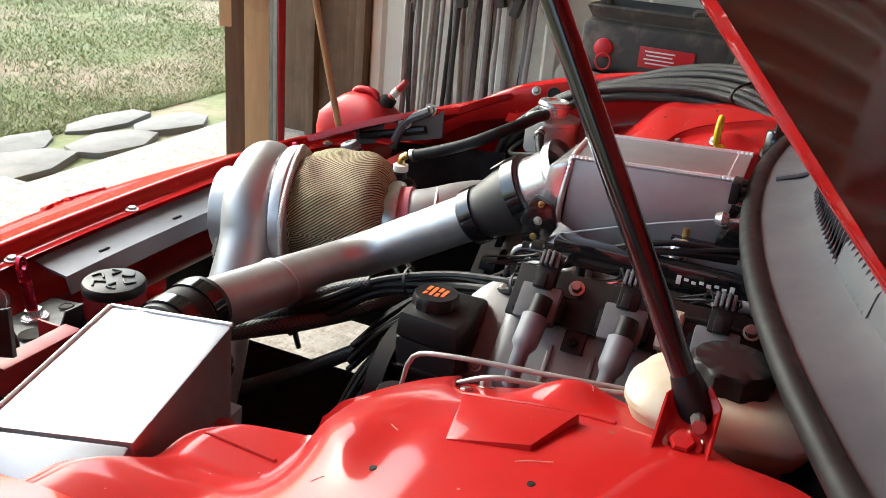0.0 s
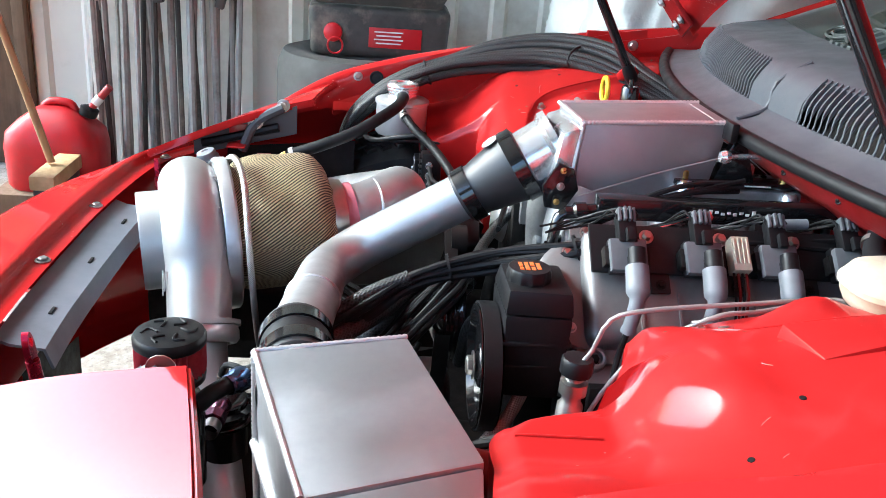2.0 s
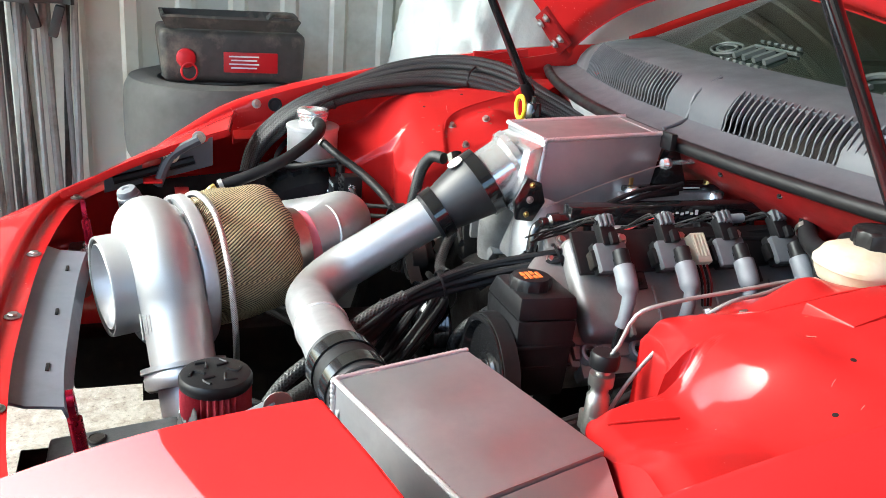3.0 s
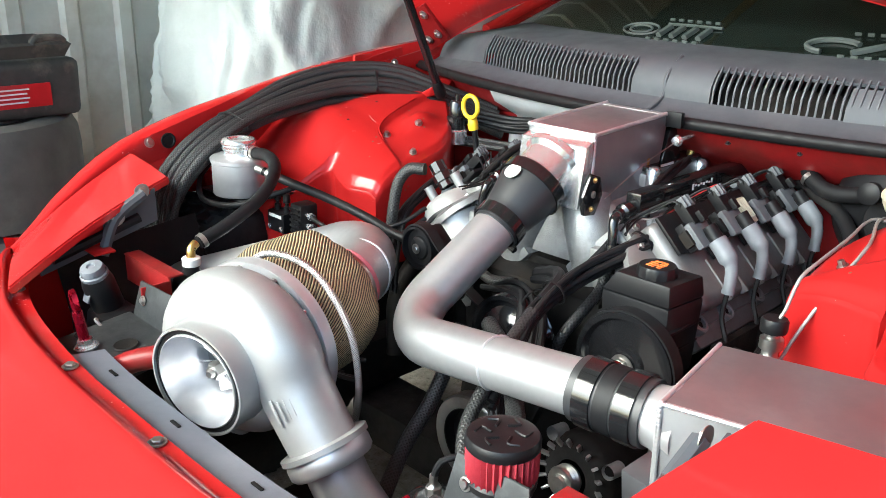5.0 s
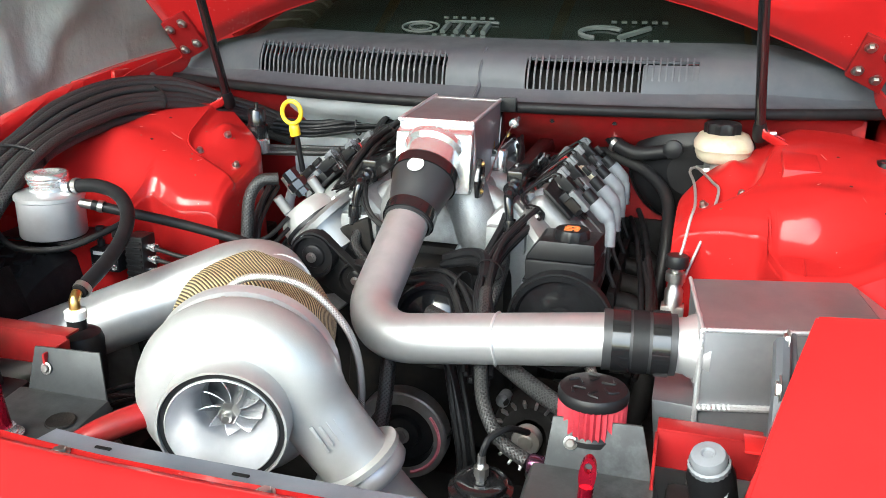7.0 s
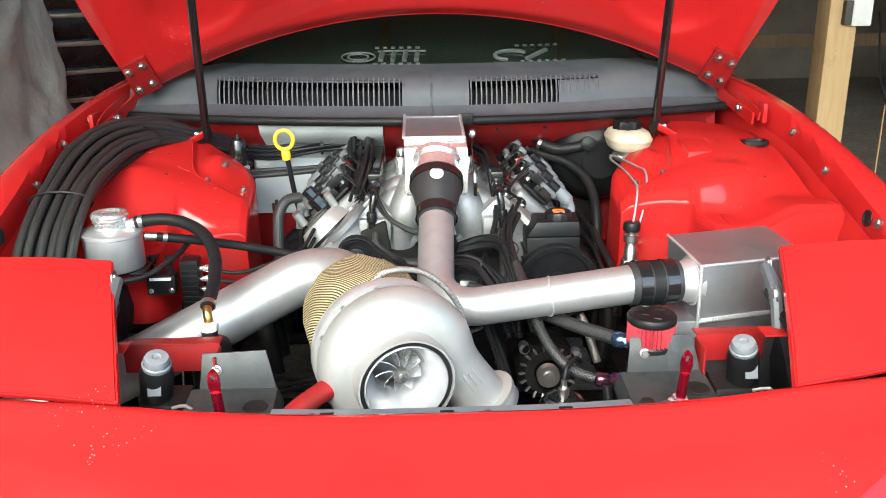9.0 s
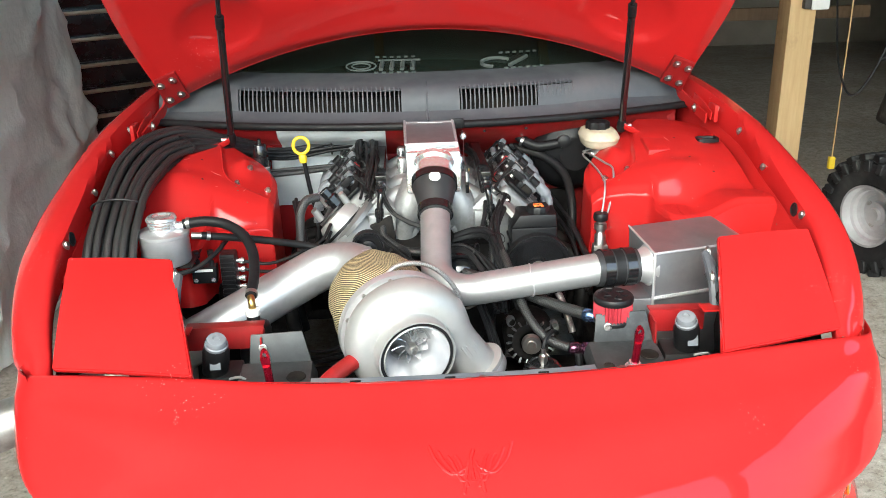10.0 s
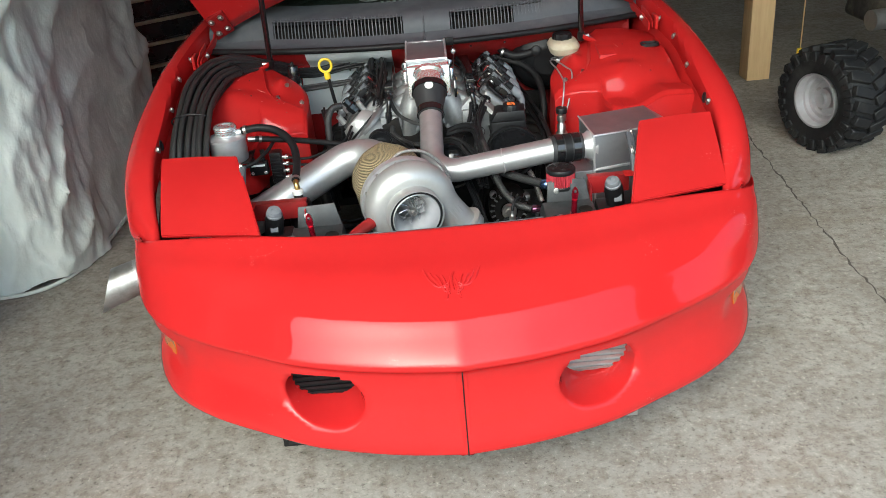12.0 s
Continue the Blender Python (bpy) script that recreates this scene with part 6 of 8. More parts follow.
COIL_Y = (1.25, 1.357, 1.465, 1.572)
VC = surface("grey cast valve cover", (0.23, 0.228, 0.228), (0.15, 0.148, 0.148), 22, (0.38, 0.55), 0.5, 0.4, 0.0008, 500, (0.22, 0.21, 0.2))
for sgn in SIDE:
    part("cylinder_head", bank_box(sgn, -0.115, 0.115, 1.185, 1.645, -0.20, -0.052, 0.012), CAST, engine)
    vc = part("valve_cover", bank_box(sgn, -0.085, 0.085, 1.20, 1.635, -0.055, 0.0, 0.022, seg=4), VC, engine)
    part("rim", bank_box(sgn, -0.105, 0.105, 1.19, 1.645, -0.056, -0.042, 0.006), VC, vc)
    part("end_dome", lathe([(0.085, 0), (0.085, 0.012), (0.075, 0.02), (0, 0.022)], bank(sgn, 0, 1.215, -0.05), (sgn, 0, 1), 36), VC, vc)
    for k in range(6):
        a = 0.5 + 1.05 * k
        part("dome_bolt", bolt(bank(sgn, 0.066 * math.cos(a), 1.215 + 0.066 * math.sin(a), -0.031), (sgn, 0, 1), 0.0055, 0.006), STEEL, vc)
    for y in (1.275, 1.330, 1.385, 1.440, 1.495, 1.550):
        part("cast_rib", bank_box(sgn, 0.010, 0.088, y - 0.003, y + 0.003, -0.012, 0.0035, 0.002), VC, vc)
    part("lower_shelf", bank_box(sgn, 0.06, 0.135, 1.20, 1.635, -0.085, -0.05, 0.01), VC, vc)
    for y in (1.215, 1.30, 1.41, 1.52, 1.62):
        part("boss", lathe([(0.017, 0), (0.016, 0.016), (0.013, 0.018), (0.010, 0.017), (0.009, 0.006), (0, 0.006)], bank(sgn, 0.098, y, -0.05), (sgn, 0, 1), 18), CAST, vc)
        part("boss_bolt", bolt(bank(sgn, 0.098, y, -0.045), (sgn, 0, 1), 0.007, 0.008), IRON_SHADED, vc)
        part("cover_bolt", bolt(bank(sgn, -0.095, y, -0.042), (sgn, 0, 1), 0.006, 0.006), STEEL, vc)
    part("coil_bracket", bank_box(sgn, -0.085, -0.012, 1.205, 1.625, 0.004, 0.012, 0.003), BLACK, vc, "black coil mounting bracket")
    for y in (1.302, 1.410, 1.518):
        part("bracket_tab", bank_box(sgn, -0.016, 0.016, y - 0.014, y + 0.014, 0.003, 0.009, 0.002), DARK_STEEL, vc)
        part("tab_bolt", bolt(bank(sgn, 0.004, y, 0.009), (sgn, 0, 1), 0.005, 0.005), IRON_SHADED, vc)
    # ignition coils
    for i, y in enumerate(COIL_Y):
        c = thing("ignition_coil", bank(sgn, -0.03, y, 0.014), "black ignition coil with a grey plug boot", "ignition coil", "ignition coils")
        part("body", bank_box(sgn, -0.050, -0.002, y - 0.026, y + 0.026, 0.030, 0.043, 0.004), COIL_GREY, c, "grey coil top plate")
        part("notch", bank_box(sgn, -0.022, -0.001, y - 0.004, y + 0.017, 0.0425, 0.0445, 0.001), IRON_SHADED, c)
        part("shell", bank_box(sgn, -0.056, -0.006, y - 0.023, y + 0.023, 0.012, 0.030, 0.003), BLACK, c)
        part("core", bank_box(sgn, -0.042, -0.014, y - 0.032, y + 0.032, 0.016, 0.034, 0.003), IRON_SHADED, c)
        part("tower", tube([bank(sgn, -0.030, y + 0.008, 0.050), bank(sgn, 0.012, y + 0.006, 0.050)], 0.0125, 14), BLACK, c)
        part("boot", tube([bank(sgn, -0.004, y + 0.006, 0.050), bank(sgn, 0.020, y + 0.005, 0.050), bank(sgn, 0.042, y + 0.003, 0.048), bank(sgn, 0.058, y, 0.038), bank(sgn, 0.078, y - 0.004, 0.018)], lambda k: 0.0160 if k < 0.40 else 0.0160 - 0.055 * (k - 0.40) if k < 0.5 else 0.0104 - 0.002 * (k - 0.5) + (0.0014 if k > 0.95 else 0), 16, 0.004), BOOT_GREY, c, "grey silicone plug boot", smooth=60)
        part("plug_wire", tube([bank(sgn, 0.074, y - 0.004, 0.022), bank(sgn, 0.105, y - 0.012, -0.01), bank(sgn, 0.15, y - 0.02, -0.03), bank(sgn, 0.20, y - 0.01, -0.09), bank(sgn, 0.21, y, -0.13)], 0.0045, 8), RUBBER, c)
        part("connector", bank_box(sgn, -0.088, -0.044, y - 0.013, y + 0.013, 0.026, 0.046, 0.003), BLACK, c)
        for k in range(4):
            part("connector_rib", bank_box(sgn, -0.094, -0.074, y - 0.0125 + 0.0068 * k, y - 0.0085 + 0.0068 * k, 0.034, 0.054 - 0.004 * (k in (0, 3)), 0.001), COIL_GREY, c)
        part("lock_tab", bank_box(sgn, -0.060, -0.040, y - 0.006, y + 0.006, 0.050, 0.060, 0.002), BLACK, c)
        part("coil_bolt", bolt(bank(sgn, -0.066, y + 0.036, 0.014), (sgn, 0, 1), 0.007, 0.010), STEEL, c)
    # fuel rail with injectors
    rx = sgn * 0.146
    rail = thing("fuel_rail", (rx, 1.44, 0.80), "black square fuel rail with a script mark", "fuel rail", "fuel rails")
    part("bar", box((rx, 1.44, 0.866), (0.030, 0.42, 0.034), 0.004), BLACK_GLOSS, rail)
    for i, w in enumerate((0.012, 0.004, 0.004, 0.004, 0.005, 0.004, 0.004, 0.009)):
        part("script_mark", box((rx + sgn * 0.0155, 1.40 + 0.0095 * i, 0.867 + 0.002 * (i % 2)), (0.0012, 0.0058, w), 0.0005), WHITE, rail)
    for y in COIL_Y:
        part("injector", lathe([(0.006, -0.03), (0.009, -0.02), (0.011, 0.0), (0.010, 0.02), (0.007, 0.024), (0.007, 0.05)], (rx + sgn * 0.012, y + 0.02, 0.80), (-sgn * 0.25, 0, 1), 14), BLACK, rail)
        part("injector_plug", box((rx + sgn * 0.034, y + 0.02, 0.822), (0.03, 0.018, 0.02), 0.004), BLACK, rail)
    part("end_fitting", lathe([(0.012, 0), (0.012, 0.012), (0.015, 0.014), (0.015, 0.03), (0.010, 0.034), (0.010, 0.045), (0, 0.045)], (rx, 1.23, 0.857), (0, -1, -0.1), 12), BLACK_GLOSS, rail)
    part("elbow", tube([(rx, 1.195, 0.854), (rx, 1.178, 0.846), (rx + sgn * 0.004, 1.172, 0.822), (rx + sgn * 0.006, 1.170, 0.798)], 0.0085, 12, 0.006), BLACK_GLOSS, rail)
    part("hose_end", lathe([(0.012, 0), (0.013, 0.008), (0.013, 0.022), (0.010, 0.024), (0.011, 0.05), (0.009, 0.052)], (rx + sgn * 0.006, 1.170, 0.806), (sgn * 0.05, -0.05, -1), 10), BLACK_GLOSS, rail)
# intake manifold
mani = thing("intake_manifold", (0, 1.4, 0.74), "sand-cast aluminium intake manifold", "intake manifold")
part("plenum_floor", hull_box([(-0.13, 1.20, 0.735), (0.13, 1.20, 0.735), (0.13, 1.63, 0.735), (-0.13, 1.63, 0.735)], [(-0.082, 1.215, 0.842), (0.082, 1.215, 0.842), (0.080, 1.60, 0.852), (-0.080, 1.60, 0.852)], 0.012), CAST, mani)
for sgn in SIDE:
    for y in COIL_Y:
        part("runner", tube([(sgn * 0.055, y, 0.825), (sgn * 0.095, y, 0.822), (sgn * 0.14, y, 0.785), (sgn * 0.175, y, 0.735)], 0.026, 14), CAST, mani)
    part("elbow", tube([(sgn * 0.045, 1.235, 0.85), (sgn * 0.07, 1.215, 0.80), (sgn * 0.085, 1.215, 0.74), (sgn * 0.09, 1.22, 0.69)], lambda k: 0.045 - 0.008 * k, 22), CAST, mani)
    part("mount_pad", box((sgn * 0.145, 1.182, 0.765), (0.075, 0.03, 0.05), 0.006), CAST, mani)
    part("bolt_boss", lathe([(0.014, 0), (0.014, 0.045), (0.010, 0.05), (0, 0.05)], (sgn * 0.085, 1.385, 0.842), (0, 0, 1), 18), CHROME, mani)
    part("bolt_boss", lathe([(0.014, 0), (0.014, 0.03), (0.010, 0.035), (0, 0.035)], (sgn * 0.085, 1.555, 0.846), (0, 0, 1), 18), CHROME, mani)
# throttle cable bracket
cab = thing("throttle_cable_bracket", (0.061, 1.47, 0.88), "black machined throttle cable bracket with brass bolts", "bracket")
part("base_plate", box((0.061, 1.47, 0.888), (0.036, 0.20, 0.010), 0.003), BLACK_GLOSS, cab)
part("pedestal", box((0.061, 1.47, 0.868), (0.046, 0.215, 0.026), 0.006), CAST, cab)
part("upright", hull_box([(0.052, 1.432, 0.893), (0.072, 1.432, 0.893), (0.072, 1.50, 0.893), (0.052, 1.50, 0.893)], [(0.052, 1.455, 0.952), (0.070, 1.455, 0.952), (0.070, 1.475, 0.958), (0.052, 1.475, 0.958)], 0.003), BLACK_GLOSS, cab)
for y in (1.388, 1.553):
    part("cap_bolt", lathe([(0.0085, 0), (0.0085, 0.012), (0.007, 0.013), (0.004, 0.013), (0.004, 0.008), (0, 0.008)], (0.063, y, 0.893), (0, 0, 1), 16), BRASS, cab, "brass cap screw")
part("lettering_bar", box((0.0795, 1.44, 0.888), (0.001, 0.045, 0.005), 0), WHITE, cab)
part("lettering_bar", box((0.0795, 1.50, 0.888), (0.001, 0.05, 0.002), 0), WHITE, cab)
part("cable_ball", lathe([(0, -0.011), (0.008, -0.008), (0.011, 0), (0.008, 0.008), (0, 0.011)], (0.100, 1.432, 0.938), (0, 1, 0), 16), CHROME, cab)
part("cable_ball", lathe([(0, -0.010), (0.007, -0.007), (0.010, 0), (0.007, 0.007), (0, 0.010)], (0.101, 1.500, 0.943), (0, 1, 0), 16), CHROME, cab)
part("cable_rod", tube([(0.100, 1.43, 0.938), (0.101, 1.52, 0.944)], 0.004, 8), CHROME, cab)
part("cable", tube([(0.100, 1.428, 0.937), (0.094, 1.33, 0.905), (0.098, 1.215, 0.865)], 0.0012, 6), STEEL, cab)
part("sensor_block", box((0.085, 1.44, 0.975), (0.035, 0.012, 0.03), 0.003), BLACK, cab)

# front accessories
pump = thing("water_neck", (-0.25, 1.2, 0.7), "cast aluminium coolant neck with side ports", "coolant neck")
WA = Vector((-0.62, 0.15, 0.62)).normalized()
part("body", lathe([(0.030, -0.07), (0.068, -0.06), (0.070, -0.005), (0.074, 0.0), (0.074, 0.006), (0.068, 0.010), (0.066, 0.045), (0.056, 0.062), (0.0, 0.066)], (-0.235, 1.205, 0.735), WA, 40), CAST_SMOOTH, pump)
part("band", ring(Vector((-0.235, 1.205, 0.735)) + WA * 0.022, WA, 0.0685, 0.008), BLACK, pump)
for dx, dz, r in ((-0.02, 0.048, 0.016), (0.03, 0.045, 0.010), (-0.045, 0.0, 0.010)):
    p0 = Vector((-0.235 + dx, 1.20, 0.735 + dz)) + WA * 0.05
    part("port", tube([p0, p0 + Vector((-0.018, -0.008, 0.030))], r, 14), CAST_SMOOTH, pump)
part("bracket", hull_box([(-0.30, 1.165, 0.60), (-0.10, 1.155, 0.64), (-0.10, 1.19, 0.64), (-0.30, 1.20, 0.60)], [(-0.31, 1.165, 0.70), (-0.12, 1.155, 0.79), (-0.12, 1.19, 0.79), (-0.31, 1.20, 0.70)], 0.008), IRON_SHADED, pump)
part("adapter", lathe([(0.017, 0), (0.017, 0.012), (0.021, 0.014), (0.021, 0.03), (0.016, 0.034), (0.016, 0.055)], Vector((-0.268, 1.195, 0.815)), (-0.6, -0.05, 0.75), 8), BLACK_GLOSS, pump)


def pulley(name, at, r, w, material, label, hub=0.4, grooves=0, axis=(0, 1, 0)):
    t = thing(name, at, label, "pulley", "belt pulleys")
    prof = [(0, 0.004), (r * hub * 0.5, 0.002), (r * hub, 0.006), (r * hub * 1.1, w * 0.35), (r * 0.84, w * 0.35), (r * 0.90, 0.0), (r, 0.0)]
    for g in range(grooves):
        prof += [(r, w * (g + 0.3) / grooves), (r * 0.97, w * (g + 0.6) / grooves)]
    prof += [(r, w), (r * 0.3, w)]
    part("sheave", lathe(prof, at, axis, 56), material, t)
    part("hub_bolt", bolt(Vector(at) - Vector(axis) * 0.0, -Vector(axis), r * 0.16, r * 0.12), STEEL, t)
    return t


ps = pulley("power_steering_pulley", (0.268, 1.052, 0.660), 0.088, 0.03, BLACK_GLOSS, "black grooved steering pump pulley", 0.35, 6)
part("belt", lathe([(0.0885, 0.003), (0.092, 0.003), (0.092, 0.027), (0.0885, 0.027)], (0.268, 1.052, 0.660), (0, 1, 0), 48), RUBBER, ps, "ribbed black belt")
idler = pulley("idler_pulley", (-0.183, 1.030, 0.742), 0.041, 0.028, BLACK, "black plastic idler pulley", 0.5)
part("backing_arm", hull_box([(-0.21, 1.06, 0.70), (-0.12, 1.06, 0.64), (-0.12, 1.10, 0.64), (-0.21, 1.10, 0.70)], [(-0.19, 1.06, 0.78), (-0.10, 1.06, 0.70), (-0.10, 1.10, 0.70), (-0.19, 1.10, 0.78)], 0.008), BLACK, idler)
pump_p = pulley("water_pump_pulley", (0.055, 1.02, 0.640), 0.080, 0.034, BLACK_GLOSS, "gloss black domed pump pulley", 0.55, 5)
part("dome", lathe([(0, -0.02), (0.03, -0.018), (0.055, -0.006), (0.066, 0.008)], (0.055, 1.02, 0.640), (0, 1, 0), 40), BLACK_GLOSS, pump_p)
idler2 = pulley("idler_pulley", (-0.105, 1.045, 0.700), 0.034, 0.028, BLACK, "black plastic idler pulley", 0.5)
crank = pulley("crank_damper", (-0.002, 1.000, 0.425), 0.070, 0.05, BLACK, "black crank damper with a silver outer ring", 0.45, 4)
part("ring", lathe([(0.064, -0.003), (0.085, -0.003), (0.088, 0.0), (0.088, 0.03), (0.064, 0.03)], (-0.002, 1.0, 0.425), (0, 1, 0), 56), POLE, crank, "silver damper ring")
part("stripe", tube([(-0.002 + 0.0745 * math.cos(a), 0.9975, 0.425 + 0.0745 * math.sin(a)) for a in np.linspace(-1.3, 0.7, 16)], 0.0035, 6), PINK, crank, "faded pink paint stripe")
belt = [(-0.183 + 0.043 * math.cos(a), 1.044, 0.742 + 0.043 * math.sin(a)) for a in np.linspace(3.3, 0.6, 10)] + [(-0.06, 1.044, 0.69), (0.055 - 0.04, 1.044, 0.655)]
bm = loft([[(x, 1.033, z), (x, 1.056, z), (x, 1.056, z + 0.004), (x, 1.033, z + 0.004)] for x, y, z in belt], closed=True)
solo("drive_belt", bm, RUBBER, "ribbed black rubber drive belt", "belt", at=(-0.1, 1.04, 0.7))
bm = loft([[(x, 1.002, z), (x, 1.026, z), (x + 0.004, 1.026, z), (x + 0.004, 1.002, z)] for x, z in ((0.082, 0.43), (0.12, 0.50), (0.165, 0.60), (0.178, 0.66))], closed=True)
solo("drive_belt", bm, RUBBER, "ribbed black rubber drive belt", "belt", at=(0.1, 1.01, 0.5))
# power steering reservoir
psr = thing("power_steering_reservoir", (0.262, 1.12, 0.63), "black plastic reservoir with an orange-marked cap", "reservoir")
lo = [(0.202, 1.085, 0.640), (0.318, 1.085, 0.640), (0.325, 1.165, 0.640), (0.205, 1.165, 0.640)]
md = [(0.198, 1.080, 0.765), (0.322, 1.080, 0.765), (0.330, 1.172, 0.765), (0.200, 1.172, 0.765)]
up = [(0.222, 1.083, 0.800), (0.318, 1.083, 0.800), (0.326, 1.168, 0.800), (0.222, 1.168, 0.800)]
part("tank", hull_box(md, up, 0.006, hull_box(lo, md, 0.008)), BLACK, psr)
part("seam", box((0.262, 1.126, 0.724), (0.131, 0.096, 0.006), 0.002), BLACK, psr)
part("seam", box((0.262, 1.126, 0.690), (0.127, 0.093, 0.004), 0.002), BLACK, psr)
cap = part("cap", lathe([(0.030, -0.006), (0.030, 0.010), (0.028, 0.014), (0, 0.014)], (0.275, 1.115, 0.803), (0, 0, 1), 36, wave=lambda i, n, h: 0.0014 * math.cos(2 * math.pi * i * 12 / n) if h < 0.012 else 0), BLACK, psr)
for k, (ox, oy, w) in enumerate(((0, 0.012, 0.022), (-0.008, 0.004, 0.012), (0.008, 0.004, 0.010), (0, -0.004, 0.026), (-0.006, -0.012, 0.014), (0.009, -0.012, 0.008))):
    part("warning_bar", box((0.275 + ox, 1.115 + oy, 0.8175), (w, 0.005, 0.001), 0), ORANGE, cap)
part("outlet_hose", tube([(0.30, 1.12, 0.64), (0.31, 1.10, 0.60), (0.335, 1.06, 0.56), (0.36, 1.02, 0.48)], 0.010, 10), BRAID_STEEL, psr)
# alternator
alt = thing("alternator", (0.238, 0.99, 0.40), "cast alternator with radial cooling slots", "alternator")
AC, AX = Vector((0.238, 0.965, 0.478)), Vector((0.05, 1, -0.1)).normalized()
part("case", lathe([(0.030, 0.016), (0.052, 0.014), (0.066, 0.03), (0.070, 0.04), (0.070, 0.12), (0, 0.12)], AC, AX, 44), IRON_SHADED, alt)
for i in range(18):
    a = 2 * math.pi * i / 18
    m0 = Matrix.Translation(AC) @ frame_of(AX) @ Matrix.Rotation(a, 4, "Z") @ Matrix.Translation((0.053, 0, 0.017)) @ Matrix.Rotation(0.6, 4, "Y")
    part("fin", box((0, 0, 0), (0.028, 0.005, 0.008), 0.001, m0), POLE, alt)
part("pulley", lathe([(0, -0.018), (0.012, -0.018), (0.014, -0.012), (0.024, -0.012), (0.026, -0.008), (0.0225, -0.004), (0.026, 0.0), (0.0225, 0.004), (0.026, 0.008), (0.024, 0.014), (0.0, 0.014)], AC, AX, 32), STEEL, alt)
for a in (0.8, 2.6, 4.6):
    part("ear", lathe([(0.012, 0.02), (0.012, 0.05), (0, 0.05)], AC + frame_of(AX) @ Vector((0.075 * math.cos(a), 0.075 * math.sin(a), 0)), AX, 14), CAST, alt)

# brake master cylinder and servo
servo = thing("brake_servo", (0.47, 1.62, 0.8), "black domed brake servo", "brake servo")
part("shell", lathe([(0.0, 0), (0.05, 0.0), (0.062, 0.012), (0.10, 0.022), (0.125, 0.05), (0.132, 0.075), (0.130, 0.085), (0.11, 0.105), (0.0, 0.11)], (0.465, 1.545, 0.835), (0, 1, 0.05), 48), BLACK, servo)
part("rim", lathe([(0.131, 0.068), (0.137, 0.072), (0.137, 0.082), (0.131, 0.086)], (0.465, 1.545, 0.835), (0, 1, 0.05), 48), BLACK, servo)
part("check_valve", lathe([(0.016, 0), (0.020, 0.008), (0.020, 0.022), (0.012, 0.026), (0, 0.026)], (0.425, 1.545, 0.885), (-0.1, -1, 0.1), 18), BLACK, servo)
mc = thing("brake_master_cylinder", (0.522, 1.48, 0.84), "cast brake master cylinder with a yellowed cream reservoir", "master cylinder")
part("barrel", lathe([(0.0, 0), (0.020, 0.0), (0.022, 0.004), (0.022, 0.03), (0.018, 0.034), (0.018, 0.12)], (0.521, 1.432, 0.860), (-0.08, 1, -0.05), 26), CAST_SMOOTH, mc)
part("end_plug", lathe([(0, -0.005), (0.012, -0.004), (0.013, 0.002)], (0.521, 1.432, 0.860), (-0.08, 1, -0.05), 20), STEEL, mc)
secs = []
for z, k in ((0.880, 0.76), (0.886, 0.90), (0.898, 0.98), (0.905, 1.0), (0.908, 1.04), (0.914, 1.04), (0.918, 0.99), (0.928, 0.90), (0.934, 0.66)):
    secs.append([(0.522 + 0.056 * k * math.copysign(abs(math.cos(a)) ** 0.7, math.cos(a)), 1.494 + 0.080 * k * math.copysign(abs(math.sin(a)) ** 0.7, math.sin(a)), z) for a in np.linspace(0, 2 * math.pi, 37)[:-1]])
bm = loft(secs, closed=True)
bmesh.ops.holes_fill(bm, edges=bm.edges, sides=0)
part("reservoir", bm, CREAM, mc, "yellowed cream plastic reservoir")
part("cap", lathe([(0.034, 0), (0.035, 0.004), (0.035, 0.020), (0.033, 0.023), (0.016, 0.024), (0, 0.024)], (0.518, 1.495, 0.932), (0, 0, 1), 40, wave=lambda i, n, h: 0.0022 * math.cos(2 * math.pi * i * 9 / n) if h < 0.022 else 0), BLACK, mc, "black scalloped cap")
part("foot", box((0.522, 1.485, 0.875), (0.03, 0.06, 0.018), 0.004), CAST_SMOOTH, mc)
for y in (1.455, 1.50):
    part("port_nut", lathe([(0.008, 0), (0.008, 0.014), (0, 0.014)], (0.502, y, 0.862), (-1, 0, 0), 6), STEEL, mc)


def line_thing(name, pts, r, material, label, category, group="", seg=10, step=0.012):
    m = Vector(pts[len(pts) // 2])
    return solo(name, tube(pts, r, seg, step), material, label, category, group, at=m)


GREY_LINE = surface("grey coated brake pipe", (0.34, 0.33, 0.32), (0.26, 0.25, 0.24), 40, (0.35, 0.5), 0.4, 0.1, 0.0003, 400)
line_thing("brake_pipe", [(0.498, 1.455, 0.862), (0.470, 1.45, 0.868), (0.462, 1.42, 0.866), (0.472, 1.33, 0.862), (0.476, 1.22, 0.852), (0.470, 1.175, 0.835), (0.463, 1.16, 0.79), (0.456, 1.148, 0.765)], 0.0028, GREY_LINE, "bent grey coated brake pipe", "brake pipe", "brake pipes")
line_thing("brake_pipe", [(0.498, 1.50, 0.862), (0.475, 1.49, 0.862), (0.480, 1.42, 0.872), (0.505, 1.33, 0.868), (0.515, 1.27, 0.862), (0.495, 1.20, 0.80), (0.462, 1.165, 0.70), (0.445, 1.15, 0.60)], 0.0028, GREY_LINE, "bent grey coated brake pipe", "brake pipe", "brake pipes")
sens = thing("brake_line_valve", (0.456, 1.146, 0.66), "steel line valve with a black knurled cap", "valve")
